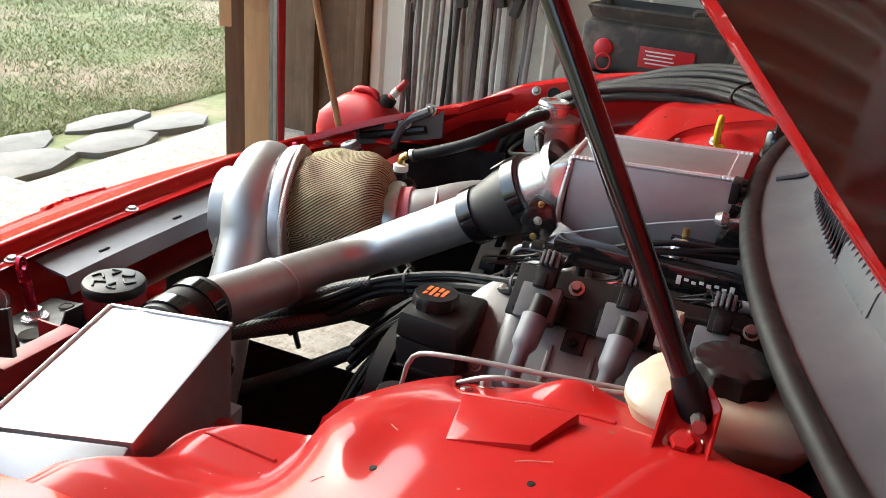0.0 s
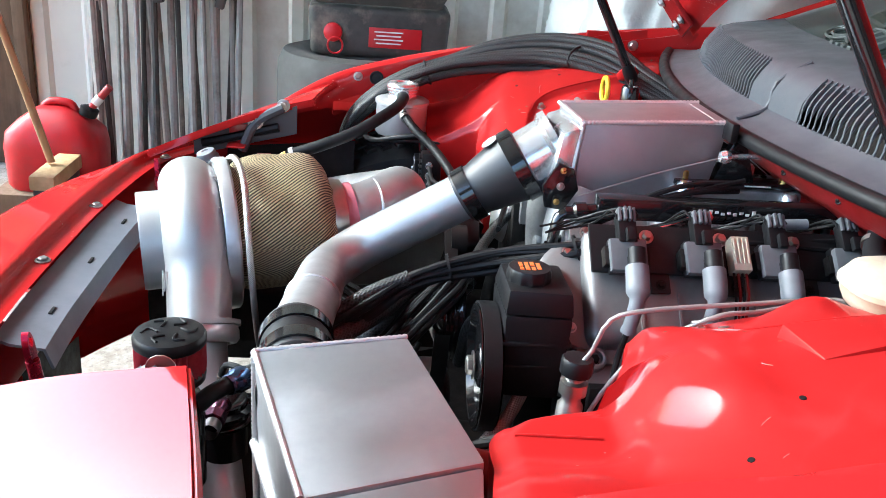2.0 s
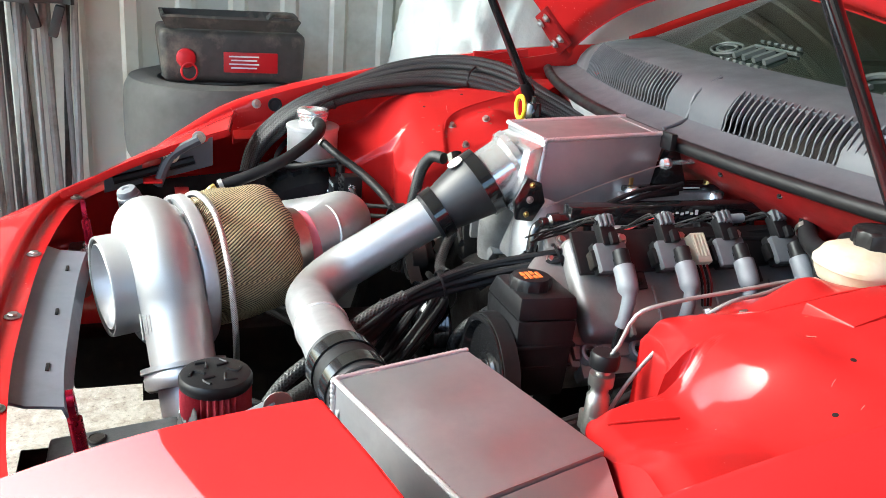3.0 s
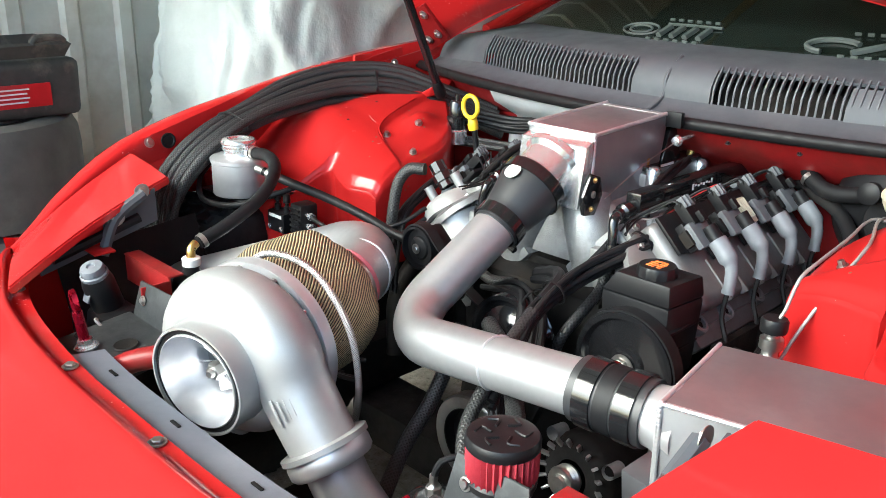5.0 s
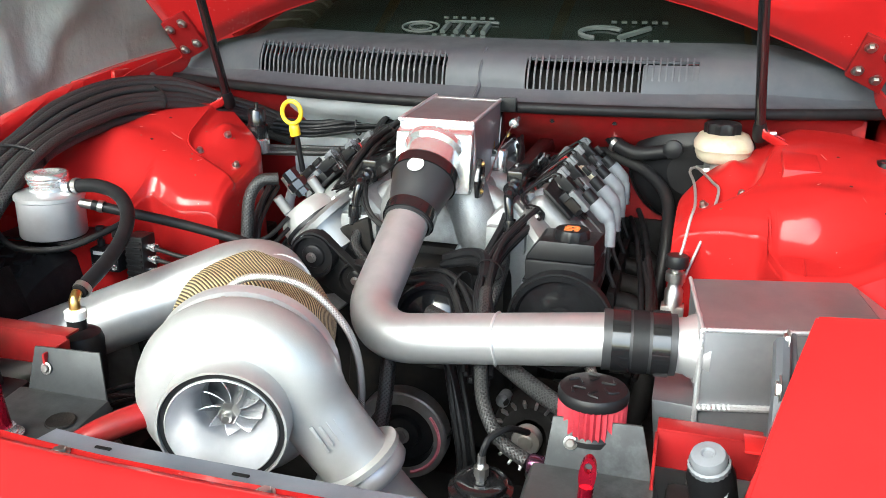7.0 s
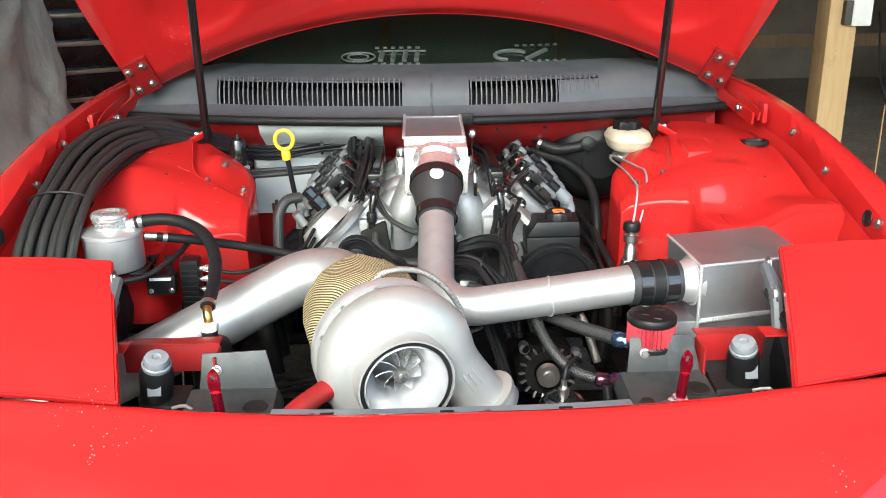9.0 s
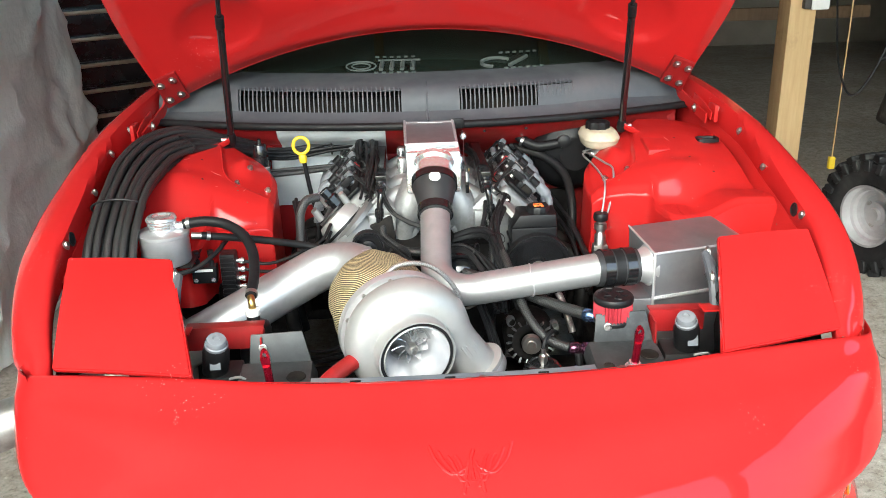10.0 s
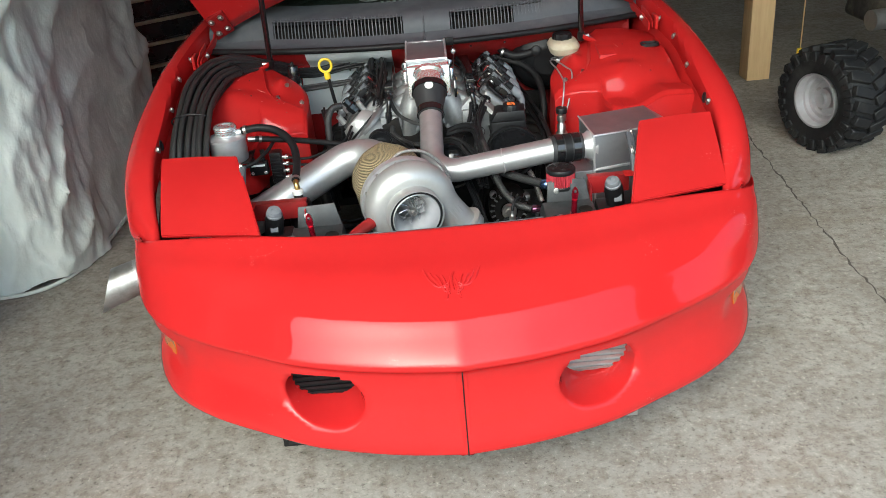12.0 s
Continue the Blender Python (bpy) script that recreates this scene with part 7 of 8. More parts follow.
part("body", lathe([(0.016, -0.10), (0.016, -0.045), (0.012, -0.04), (0.012, -0.03), (0.017, -0.028), (0.017, -0.012), (0.011, -0.01), (0.011, 0.0), (0.0, 0.0)], (0.455, 1.147, 0.758), (0.0, 0.03, 1), 18), STEEL, sens)
part("cap", lathe([(0.018, -0.004), (0.019, 0.0), (0.019, 0.014), (0.017, 0.017), (0, 0.017)], (0.455, 1.147, 0.760), (0, 0.03, 1), 30, wave=lambda i, n, h: 0.001 * (i % 2)), BLACK, sens)
part("block", box((0.455, 1.145, 0.672), (0.04, 0.03, 0.03), 0.004), STEEL, sens)

# dipstick
dip = thing("dipstick", (-0.37, 1.37, 0.75), "yellow-handled dipstick in a dark tube", "dipstick")
part("tube", tube([(-0.33, 1.38, 0.68), (-0.352, 1.378, 0.78), (-0.368, 1.372, 0.895)], 0.0065, 10), BLACK, dip)
part("neck", lathe([(0.011, 0), (0.012, 0.012), (0.010, 0.024), (0.006, 0.028)], (-0.369, 1.371, 0.893), (-0.1, -0.1, 1), 14), YELLOW, dip)
rg = [Vector((-0.372, 1.362, 0.944)) + Vector((0.022 * math.cos(a), 0, 0.024 * math.sin(a))) for a in np.linspace(-math.pi / 2, 1.5 * math.pi, 30)]
part("ring", tube(rg, 0.005, 8), YELLOW, dip, "yellow pull ring")

# vented catch can on the tower
can2 = thing("catch_can", (-0.682, 0.968, 0.76), "round brushed aluminium catch can with a vented cap", "catch can")
part("body", lathe([(0, 0.0), (0.058, 0.0), (0.060, 0.003), (0.060, 0.070), (0.063, 0.072), (0.063, 0.079), (0.059, 0.082), (0.034, 0.086), (0.033, 0.090)], (-0.682, 0.968, 0.757), (0, 0, 1), 48), ALU, can2)
part("neck", lathe([(0.033, 0.086), (0.033, 0.098), (0.036, 0.100), (0.036, 0.106), (0.033, 0.108)], (-0.682, 0.968, 0.757), (0, 0, 1), 40), CHROME, can2)
part("cap", lathe([(0.036, 0.106), (0.038, 0.109), (0.038, 0.114), (0.034, 0.119), (0.024, 0.120), (0.020, 0.116), (0, 0.115)], (-0.682, 0.968, 0.757), (0, 0, 1), 40), CHROME, can2)
part("outlet", tube([(-0.648, 0.968, 0.850), (-0.628, 0.966, 0.852)], 0.010, 12), CHROME, can2)
part("side_outlet", tube([(-0.614, 0.968, 0.822), (-0.590, 0.97, 0.820)], 0.009, 12), STEEL, can2)
part("bracket", box((-0.70, 1.0, 0.752), (0.17, 0.14, 0.006), 0.002), BLACK, can2)
hose_a = [(-0.630, 0.967, 0.853), (-0.575, 0.965, 0.859), (-0.520, 0.950, 0.852), (-0.475, 0.912, 0.834), (-0.450, 0.862, 0.808), (-0.440, 0.795, 0.780), (-0.441, 0.728, 0.755)]
line_thing("breather_hose", hose_a, 0.0125, RUBBER, "black rubber breather hose looping from the can", "hose", "rubber hoses", 14)
hose_b = [(-0.592, 0.97, 0.820), (-0.53, 0.99, 0.806), (-0.45, 1.035, 0.778), (-0.37, 1.065, 0.752), (-0.29, 1.075, 0.733), (-0.20, 1.085, 0.728), (-0.14, 1.10, 0.72)]
line_thing("breather_hose", hose_b, 0.0095, RUBBER, "thin grey-black breather hose across the bay", "hose", "rubber hoses", 12)
line_thing("breather_hose", [(-0.80, 0.96, 0.80), (-0.775, 0.92, 0.775), (-0.70, 0.885, 0.752), (-0.61, 0.90, 0.755), (-0.56, 0.96, 0.775), (-0.54, 1.02, 0.79)], 0.006, RUBBER, "thin black hose looping under the can", "hose", "rubber hoses")
blk = thing("boost_solenoid", (-0.60, 1.03, 0.66), "black boost solenoid block with chrome screws", "solenoid")
part("block", box((-0.604, 1.018, 0.700), (0.062, 0.035, 0.045), 0.004), BLACK, blk)
part("lettering_bar", box((-0.604, 1.0, 0.714), (0.046, 0.001, 0.007), 0), WHITE, blk)
for dx in (-0.022, 0.022):
    part("screw", bolt((-0.604 + dx, 1.0, 0.688), (0, -1, 0), 0.004, 0.004), CHROME, blk)
    part("stem", lathe([(0.007, 0), (0.007, 0.012), (0.004, 0.014), (0.004, 0.02), (0.008, 0.022), (0.008, 0.04), (0, 0.042)], (-0.604 + dx * 0.8, 1.02, 0.722), (0, 0, 1), 12), BLACK, blk)
fin = part("finned_body", box((-0.545, 1.035, 0.690), (0.040, 0.045, 0.12), 0.006), BLACK, blk)
for k in range(9):
    part("fin", box((-0.545, 1.011, 0.642 + 0.012 * k), (0.034, 0.006, 0.005), 0.001), BLACK, fin)
for k in range(4):
    part("port", lathe([(0.006, 0), (0.006, 0.01), (0.008, 0.011), (0.008, 0.02), (0, 0.02)], (-0.524, 1.03, 0.655 + 0.024 * k), (1, -0.1, 0), 10), CHROME, blk)
for k, z in enumerate((0.725, 0.703)):
    line_thing("vacuum_line", [(-0.505, 1.028, z), (-0.44, 1.035, z - 0.012), (-0.37, 1.06, z + 0.002), (-0.31, 1.10, z + 0.02), (-0.285, 1.15, z + 0.05)], 0.0045, RUBBER, "thin black vacuum line with a braided sleeve", "vacuum line", "vacuum lines")

# braided hose bundle along the passenger wing
rnd = random.Random(4)
for i in range(12):
    a, b = (i % 6) - 2.5, (i // 6) - 0.5
    w = rnd.uniform(-0.004, 0.004)
    ox, oz = a * 0.0205 + b * 0.010 + w, b * 0.020 + rnd.uniform(-0.003, 0.003)
    rise = -a * 0.010
    pts = [(-0.52 + ox * 0.3, 1.62, 0.86 + oz + rise), (-0.60 + ox * 0.5, 1.535, 0.905 + oz + rise), (-0.69 + ox * 0.6, 1.43 - 0.012 * a, 0.950 + oz + rise), (-0.755 + ox * 0.8, 1.32 - 0.008 * a, 0.957 + oz + rise), (-0.785 + ox, 1.20, 0.938 + oz + rise * 0.6), (-0.796 + ox, 1.08, 0.902 + oz), (-0.796 + ox, 0.98, 0.864 + oz), (-0.796 + ox, 0.90, 0.812 + oz), (-0.79 + ox, 0.84, 0.74 + oz), (-0.78 + ox, 0.81, 0.62 + oz)]
    solo("braided_hose", braid_tube(pts, 0.0093), BRAID, "black braided hose in a bundle along the wing", "hose", "braided hoses along the wing", at=Vector(pts[5]))
for k, (x, y, z) in enumerate(((-0.72, 1.385, 0.953), (-0.802, 1.03, 0.882))):
    ctr = Vector((x, y, z))
    ax = Vector((-0.6, -0.8, 0.0)) if k == 0 else Vector((0, -0.95, -0.35))
    e = frame_of(ax)
    solo("cable_tie", tube([ctr + e @ Vector((0.066 * math.cos(a), 0.026 * math.sin(a), 0)) for a in np.linspace(0, 6.283, 28)], 0.003, 6), BLACK, "black cable tie round the hoses", "cable tie", "cable ties", at=ctr)

# braided lines in the bay
for pts, r, mat_, lab in (
    ([(0.144, 1.168, 0.762), (0.150, 1.15, 0.73), (0.15, 1.10, 0.70), (0.14, 1.06, 0.66), (0.12, 1.05, 0.58)], 0.0095, BRAID, "black braided fuel line dropping from the rail"),
    ([(-0.144, 1.168, 0.762), (-0.140, 1.14, 0.735), (-0.10, 1.11, 0.712), (-0.05, 1.09, 0.705), (0.02, 1.08, 0.72)], 0.0095, BRAID, "black braided fuel line dropping from the rail"),
    ([(-0.315, 1.175, 0.845), (-0.345, 1.16, 0.842), (-0.362, 1.145, 0.815), (-0.366, 1.135, 0.77), (-0.366, 1.12, 0.68), (-0.365, 1.10, 0.58)], 0.012, BRAID, "black braided coolant hose with a bent end"),
    ([(0.335, 0.735, 0.665), (0.27, 0.80, 0.665), (0.20, 0.87, 0.67), (0.13, 0.93, 0.68), (0.06, 0.97, 0.69)], 0.0135, BRAID, "thick black braided hose under the charge pipe"),
    ([(0.285, 0.705, 0.598), (0.24, 0.73, 0.61), (0.205, 0.77, 0.64), (0.185, 0.83, 0.675), (0.17, 0.90, 0.72), (0.16, 0.96, 0.745)], 0.0105, BRAID, "black braided hose bending to a purple fitting"),
    ([(-0.01, 0.98, 0.66), (0.005, 0.90, 0.56), (0.02, 0.82, 0.50), (0.07, 0.72, 0.45), (0.12, 0.64, 0.42)], 0.013, BRAID, "thick black braided hose behind the turbo outlet"),
    ([(-0.20, 0.55, 0.60), (-0.27, 0.58, 0.56), (-0.34, 0.64, 0.55)], 0.012, BRAID, "black braided hose low beside the turbo"),
):
    solo("braided_line", braid_tube(pts, r), mat_, lab, "hose", "braided lines", at=Vector(pts[2]))
fit1 = thing("hose_fitting", (0.295, 0.70, 0.595), "purple anodised hose fitting", "hose fitting", "hose fittings")
PURPLE = surface("purple anodised aluminium", (0.16, 0.06, 0.10), (0.10, 0.05, 0.09), 40, (0.2, 0.3), 0.9, 0.05, 0.0003, 300)
BLUE_ANO = surface("blue anodised aluminium", (0.10, 0.16, 0.30), (0.08, 0.12, 0.22), 40, (0.2, 0.3), 0.9, 0.05, 0.0003, 300)
part("nut", lathe([(0.012, 0), (0.015, 0.004), (0.015, 0.02), (0.012, 0.024), (0.012, 0.03), (0.016, 0.032), (0.016, 0.048), (0.011, 0.05)], (0.285, 0.704, 0.598), (1, -0.1, -0.05), 8), PURPLE, fit1)
part("body", lathe([(0.012, 0.0), (0.012, 0.02)], (0.335, 0.70, 0.595), (1, -0.1, 0), 12), STEEL, fit1)
fit2 = thing("hose_fitting", (0.335, 0.735, 0.665), "blue and black anodised hose fitting", "hose fitting", "hose fittings")
part("nut", lathe([(0.014, 0), (0.017, 0.004), (0.017, 0.02), (0.014, 0.024), (0.014, 0.034)], (0.325, 0.743, 0.665), (0.8, -0.6, 0), 8), BLUE_ANO, fit2)
part("elbow", tube([(0.350, 0.722, 0.665), (0.37, 0.705, 0.663), (0.375, 0.69, 0.65)], 0.012, 10), BLACK, fit2)
fit3 = thing("quick_connector", (0.30, 0.655, 0.56), "blue and black quick connector", "connector")
part("body", hull_box([(0.292, 0.64, 0.52), (0.316, 0.64, 0.52), (0.316, 0.66, 0.52), (0.292, 0.66, 0.52)], [(0.290, 0.655, 0.575), (0.314, 0.655, 0.575), (0.314, 0.67, 0.575), (0.290, 0.67, 0.575)], 0.004), BLUE_ANO, fit3)
part("stem", tube([(0.302, 0.662, 0.572), (0.300, 0.672, 0.60)], 0.009, 10), BLACK, fit3)

# breather tank with red filter
filt = thing("breather_tank", (0.372, 0.66, 0.52), "black breather tank with a red pleated filter", "breather tank")
FC = (0.371, 0.657, 0.690)
part("tank", lathe([(0, -0.16), (0.038, -0.16), (0.040, -0.156), (0.040, -0.04), (0.036, -0.03), (0.024, -0.026), (0.024, -0.005)], FC, (0, 0, 1), 36), BLACK_GLOSS, filt)
part("clamp", ring((0.371, 0.657, 0.676), (0, 0, 1), 0.0245, 0.012), CHROME, filt)
part("base_rim", lathe([(0.020, -0.006), (0.042, -0.004), (0.043, 0.004), (0.040, 0.008)], FC, (0, 0, 1), 40), BLACK, filt)
part("pleats", lathe([(0.039, 0.004), (0.041, 0.012), (0.041, 0.046), (0.039, 0.05)], FC, (0, 0, 1), 132, wave=lambda i, n, h: 0.0026 * math.cos(2 * math.pi * i * 33 / n)), FILTER_RED, filt, "red pleated filter gauze", smooth=80)
cp = part("cap", lathe([(0.042, 0.044), (0.0445, 0.047), (0.0445, 0.056), (0.042, 0.060), (0.036, 0.0615), (0, 0.062)], FC, (0, 0, 1), 44), BLACK, filt)
part("worm_drive", box((0.352, 0.634, 0.676), (0.022, 0.010, 0.010), 0.003), CHROME, filt)
for k in range(6):
    a = k * 1.047 + 0.4
    bm = tube([Vector(FC) + Vector((0.014 * math.cos(a + 0.5), 0.014 * math.sin(a + 0.5), 0.0625)), Vector(FC) + Vector((0.026 * math.cos(a), 0.026 * math.sin(a), 0.0625)), Vector(FC) + Vector((0.033 * math.cos(a + 0.4), 0.033 * math.sin(a + 0.4), 0.062))], 0.0018, 6, 0.004)
    part("moulded_mark", bm, BLACK, cp)
part("lettering_bar", box((0.363, 0.6175, 0.61), (0.02, 0.002, 0.006), 0), WHITE, filt)
# wastegate head in front of the alternator
wg = thing("wastegate", (0.222, 0.69, 0.48), "black disc-topped wastegate with a steel fitting", "wastegate")
WC = (0.222, 0.692, 0.565)
part("can", lathe([(0, -0.09), (0.034, -0.09), (0.036, -0.04), (0.044, -0.034), (0.046, -0.028), (0.040, -0.024), (0.046, -0.018), (0.046, -0.012), (0.038, -0.008), (0.038, 0.0), (0.034, 0.003), (0.022, 0.004), (0.012, 0.002), (0, 0.002)], WC, (0, -0.05, 1), 40), BLACK_GLOSS, wg)
part("fitting", lathe([(0.008, 0), (0.008, 0.008), (0.011, 0.009), (0.011, 0.022), (0.008, 0.024), (0.006, 0.03), (0.006, 0.04), (0, 0.04)], WC, (0, 0, 1), 8), STEEL, wg)
part("line", tube([(0.222, 0.692, 0.60), (0.228, 0.70, 0.625), (0.25, 0.73, 0.63), (0.27, 0.78, 0.60)], 0.005, 8), RUBBER, wg)

# black canister with brass elbow
can3 = thing("oil_catch_bottle", (-0.436, 0.708, 0.56), "matt black bottle with a brass hose fitting", "catch bottle")
part("bottle", lathe([(0, -0.15), (0.036, -0.15), (0.038, -0.145), (0.038, -0.018), (0.034, -0.006), (0.024, 0.0), (0.015, 0.002), (0.015, 0.02), (0, 0.02)], (-0.436, 0.708, 0.700), (0, 0, 1), 32), BLACK, can3)
part("collar", lathe([(0.016, 0.018), (0.017, 0.02), (0.017, 0.032), (0.013, 0.034), (0, 0.034)], (-0.436, 0.708, 0.700), (0, 0, 1), 20), WHITE, can3, "white sealing collar")
part("elbow", tube([(-0.436, 0.708, 0.733), (-0.437, 0.710, 0.748), (-0.440, 0.722, 0.756)], 0.0085, 10, 0.005), BRASS, can3, "brass hose elbow")

TRAY_STEEL = surface("weathered grey steel", (0.050, 0.053, 0.055), (0.024, 0.025, 0.026), 28, (0.35, 0.55), 0.2, 0.3, 0.0006, 260, (0.10, 0.105, 0.107), spec=0.4)
# Blue-grey puts the sky's reflection into the strip's colour.
STRIP_SKY_GREY = surface("plastic strip tinted blue-grey for sky reflection", (0.17, 0.18, 0.215), (0.12, 0.13, 0.155), 12, (0.35, 0.5), 0, 0.2, 0.0004, 500, (0.09, 0.095, 0.11))
# radiator support: trays, pins, lamp motors, brackets
for sgn in SIDE:
    px, py = (-0.372, 0.480) if sgn < 0 else (0.381, 0.503)
    pz = 0.655
    tray = thing("latch_tray", (px, py + 0.06, pz - 0.04), "weathered dark grey pressed steel latch tray", "latch tray", "latch trays")
    x0, x1 = px - 0.085, px + 0.085
    bm = hull_box([(x0, py - 0.05, pz - 0.055), (x1, py - 0.05, pz - 0.055), (x1, py + 0.115, pz - 0.03), (x0, py + 0.115, pz - 0.03)], [(x0 + 0.01, py - 0.045, pz - 0.012), (x1 - 0.01, py - 0.045, pz - 0.012), (x1 - 0.01, py + 0.11, pz + 0.004), (x0 + 0.01, py + 0.11, pz + 0.004)], 0.006)
    part("tray", bm, TRAY_STEEL, tray)
    part("hole", lathe([(0.0, 0), (0.017, 0.0), (0.019, 0.001), (0.021, -0.001)], (px + 0.045, py + 0.045, pz + 0.001), (0, -0.07, 1), 24), IRON_SHADED, tray)
    part("hole", lathe([(0.0, 0), (0.009, 0.0), (0.010, 0.001), (0.012, -0.001)], (px - 0.050, py + 0.012, pz - 0.003), (0, -0.07, 1), 18), IRON_SHADED, tray)
    part("flap", hull_box([(px - 0.062, py + 0.105, pz - 0.01), (px + 0.075, py + 0.105, pz - 0.01), (px + 0.075, py + 0.109, pz - 0.01), (px - 0.062, py + 0.109, pz - 0.01)], [(px - 0.055, py + 0.125, pz + 0.062), (px + 0.055, py + 0.125, pz + 0.066), (px + 0.055, py + 0.129, pz + 0.066), (px - 0.055, py + 0.129, pz + 0.062)], 0.002), TRAY_STEEL, tray, "grimy steel upright flap")
    part("flap_bolt", bolt((px - 0.03, py + 0.115, pz + 0.035), (0, -1, 0.2), 0.006, 0.005), STEEL, tray)
    pin = thing("bonnet_pin", (px, py, pz - 0.01), "red anodised bonnet pin with a chrome nut", "bonnet pin", "bonnet pins")
    lean = Vector((-0.06 if sgn < 0 else 0.05, -0.10, 1)).normalized()
    base = Vector((px, py, pz - 0.012))
    part("nut", lathe([(0.0, 0), (0.019, 0.0), (0.019, 0.003), (0.013, 0.004), (0.013, 0.014), (0, 0.014)], base + Vector((0, 0, 0.008)), lean, 6), CHROME, pin)
    part("washer", lathe([(0, 0), (0.020, 0), (0.020, 0.003), (0, 0.003)], base + Vector((0, 0, 0.006)), lean, 24), CHROME, pin)
    part("shank", tube([base + lean * 0.015, base + lean * 0.07], 0.0085, 14, 0.02), RED_ANO, pin)
    bm = bmesh.new()
    t0 = base + lean * 0.085
    outer, inner = [], []
    e1 = Vector((1, 0.0, 0)).normalized()
    for i in range(24):
        a = 2 * math.pi * i / 24
        outer.append(e1 * (0.0095 * math.cos(a)) + lean * (0.024 * math.sin(a)))
        inner.append(e1 * (0.0045 * math.cos(a)) + lean * (0.007 * math.sin(a)) + lean * 0.010)
    dn = e1.cross(lean) * 0.004
    rows = [[t0 + p + dn for p in inner], [t0 + p + dn for p in outer], [t0 + p - dn for p in outer], [t0 + p - dn for p in inner], [t0 + p + dn for p in inner]]
    part("blade", loft([[r[i] for r in rows] for i in list(range(24)) + [0]]), RED_ANO, pin)
    # lamp motor
    lx, ly, lz = (-0.487, 0.548, 0.735) if sgn < 0 else (0.512, 0.578, 0.722)
    mot = thing("headlamp_motor", (lx, ly + 0.02, lz - 0.10), "black headlamp motor with a chalky grey end cap", "lamp motor", "headlamp motors")
    ma = Vector((0.18 * -sgn, -0.32, 0.93)).normalized()
    top0 = Vector((lx, ly, lz))
    part("end_cap", lathe([(0.020, -0.012), (0.0215, 0.0), (0.019, 0.006), (0.008, 0.008), (0.006, 0.005), (0, 0.005)], top0, ma, 30), BOOT_GREY, mot, "chalky grey end cap")
    part("teeth", lathe([(0.022, -0.016), (0.0235, -0.014), (0.0235, -0.008), (0.021, -0.006)], top0, ma, 48, wave=lambda i, n, h: 0.001 * (i % 2)), BOOT_GREY, mot)
    part("can", lathe([(0.024, -0.10), (0.028, -0.09), (0.028, -0.03), (0.024, -0.014), (0, -0.012)], top0, ma, 30), BLACK, mot)
    part("label_plate", box(top0 - ma * 0.055 + Vector((0.004, -0.028, 0.008)), (0.022, 0.002, 0.034), 0, Matrix.Rotation(-0.3, 4, "X")), BOOT_GREY, mot)
    part("gearbox", hull_box([(lx - 0.045, ly - 0.015, lz - 0.15), (lx + 0.045, ly - 0.015, lz - 0.15), (lx + 0.045, ly + 0.06, lz - 0.15), (lx - 0.045, ly + 0.06, lz - 0.15)], [(lx - 0.042, ly - 0.002, lz - 0.085), (lx + 0.042, ly - 0.002, lz - 0.085), (lx + 0.042, ly + 0.06, lz - 0.075), (lx - 0.042, ly + 0.06, lz - 0.075)], 0.008), BLACK, mot)
    part("lead", tube([(lx + 0.02, ly - 0.01, lz - 0.085), (lx + 0.045, ly - 0.022, lz - 0.075), (lx + 0.06, ly - 0.01, lz - 0.10), (lx + 0.05, ly, lz - 0.14)], 0.003, 6), GREY_LINE, mot)
    # red stamped bracket behind the motor
    br = thing("lamp_bracket", (sgn * 0.5, 0.645, 0.60), "red painted stamped steel bracket", "bracket", "lamp brackets")
    wide, mid, lift = (0.17, -0.49, -0.012) if sgn < 0 else (0.125, 0.515, -0.018)
    part("face", box((mid, 0.648, 0.702 + lift), (wide, 0.004, 0.050), 0.001), RED_DULL_SHADED, br)
    part("top_flange", box((mid, 0.660, 0.729 + lift), (wide, 0.03, 0.004), 0.001), RED_DULL_SHADED, br)
    part("side_flange", box((mid - sgn * wide / 2, 0.622, 0.694 + lift), (0.004, 0.055, 0.06), 0.001), RED_DULL_SHADED, br)
    # lid linkage
    lk = thing("lid_linkage", (sgn * 0.60, 0.62, 0.74), "grey steel headlamp lid linkage", "linkage", "lid linkages")
    part("side_plate", hull_box([(sgn * 0.600, 0.50, 0.70), (sgn * 0.606, 0.50, 0.70), (sgn * 0.606, 0.73, 0.76), (sgn * 0.600, 0.73, 0.76)], [(sgn * 0.600, 0.50, 0.735), (sgn * 0.606, 0.50, 0.735), (sgn * 0.606, 0.73, 0.825), (sgn * 0.600, 0.73, 0.825)], 0.002), GREY_PLASTIC, lk)
    part("arm", tube([(sgn * 0.588, 0.70, 0.822), (sgn * 0.586, 0.64, 0.785), (sgn * 0.586, 0.61, 0.72)], 0.011, 8), GREY_PLASTIC, lk)
    part("pivot", bolt((sgn * 0.594, 0.70, 0.825), (-sgn, 0, 0), 0.010, 0.006), STEEL, lk)
    part("pivot", bolt((sgn * 0.584, 0.64, 0.788), (-sgn, 0, 0), 0.012, 0.006), STEEL, lk)
    part("lower_arm", tube([(sgn * 0.595, 0.69, 0.775), (sgn * 0.594, 0.58, 0.745), (sgn * 0.592, 0.52, 0.73)], 0.010, 8), BLACK, lk)
defl = thing("air_deflector", (0, 0.44, 0.66), "slotted plastic strip behind the nose, blue-grey for sky reflection", "deflector")
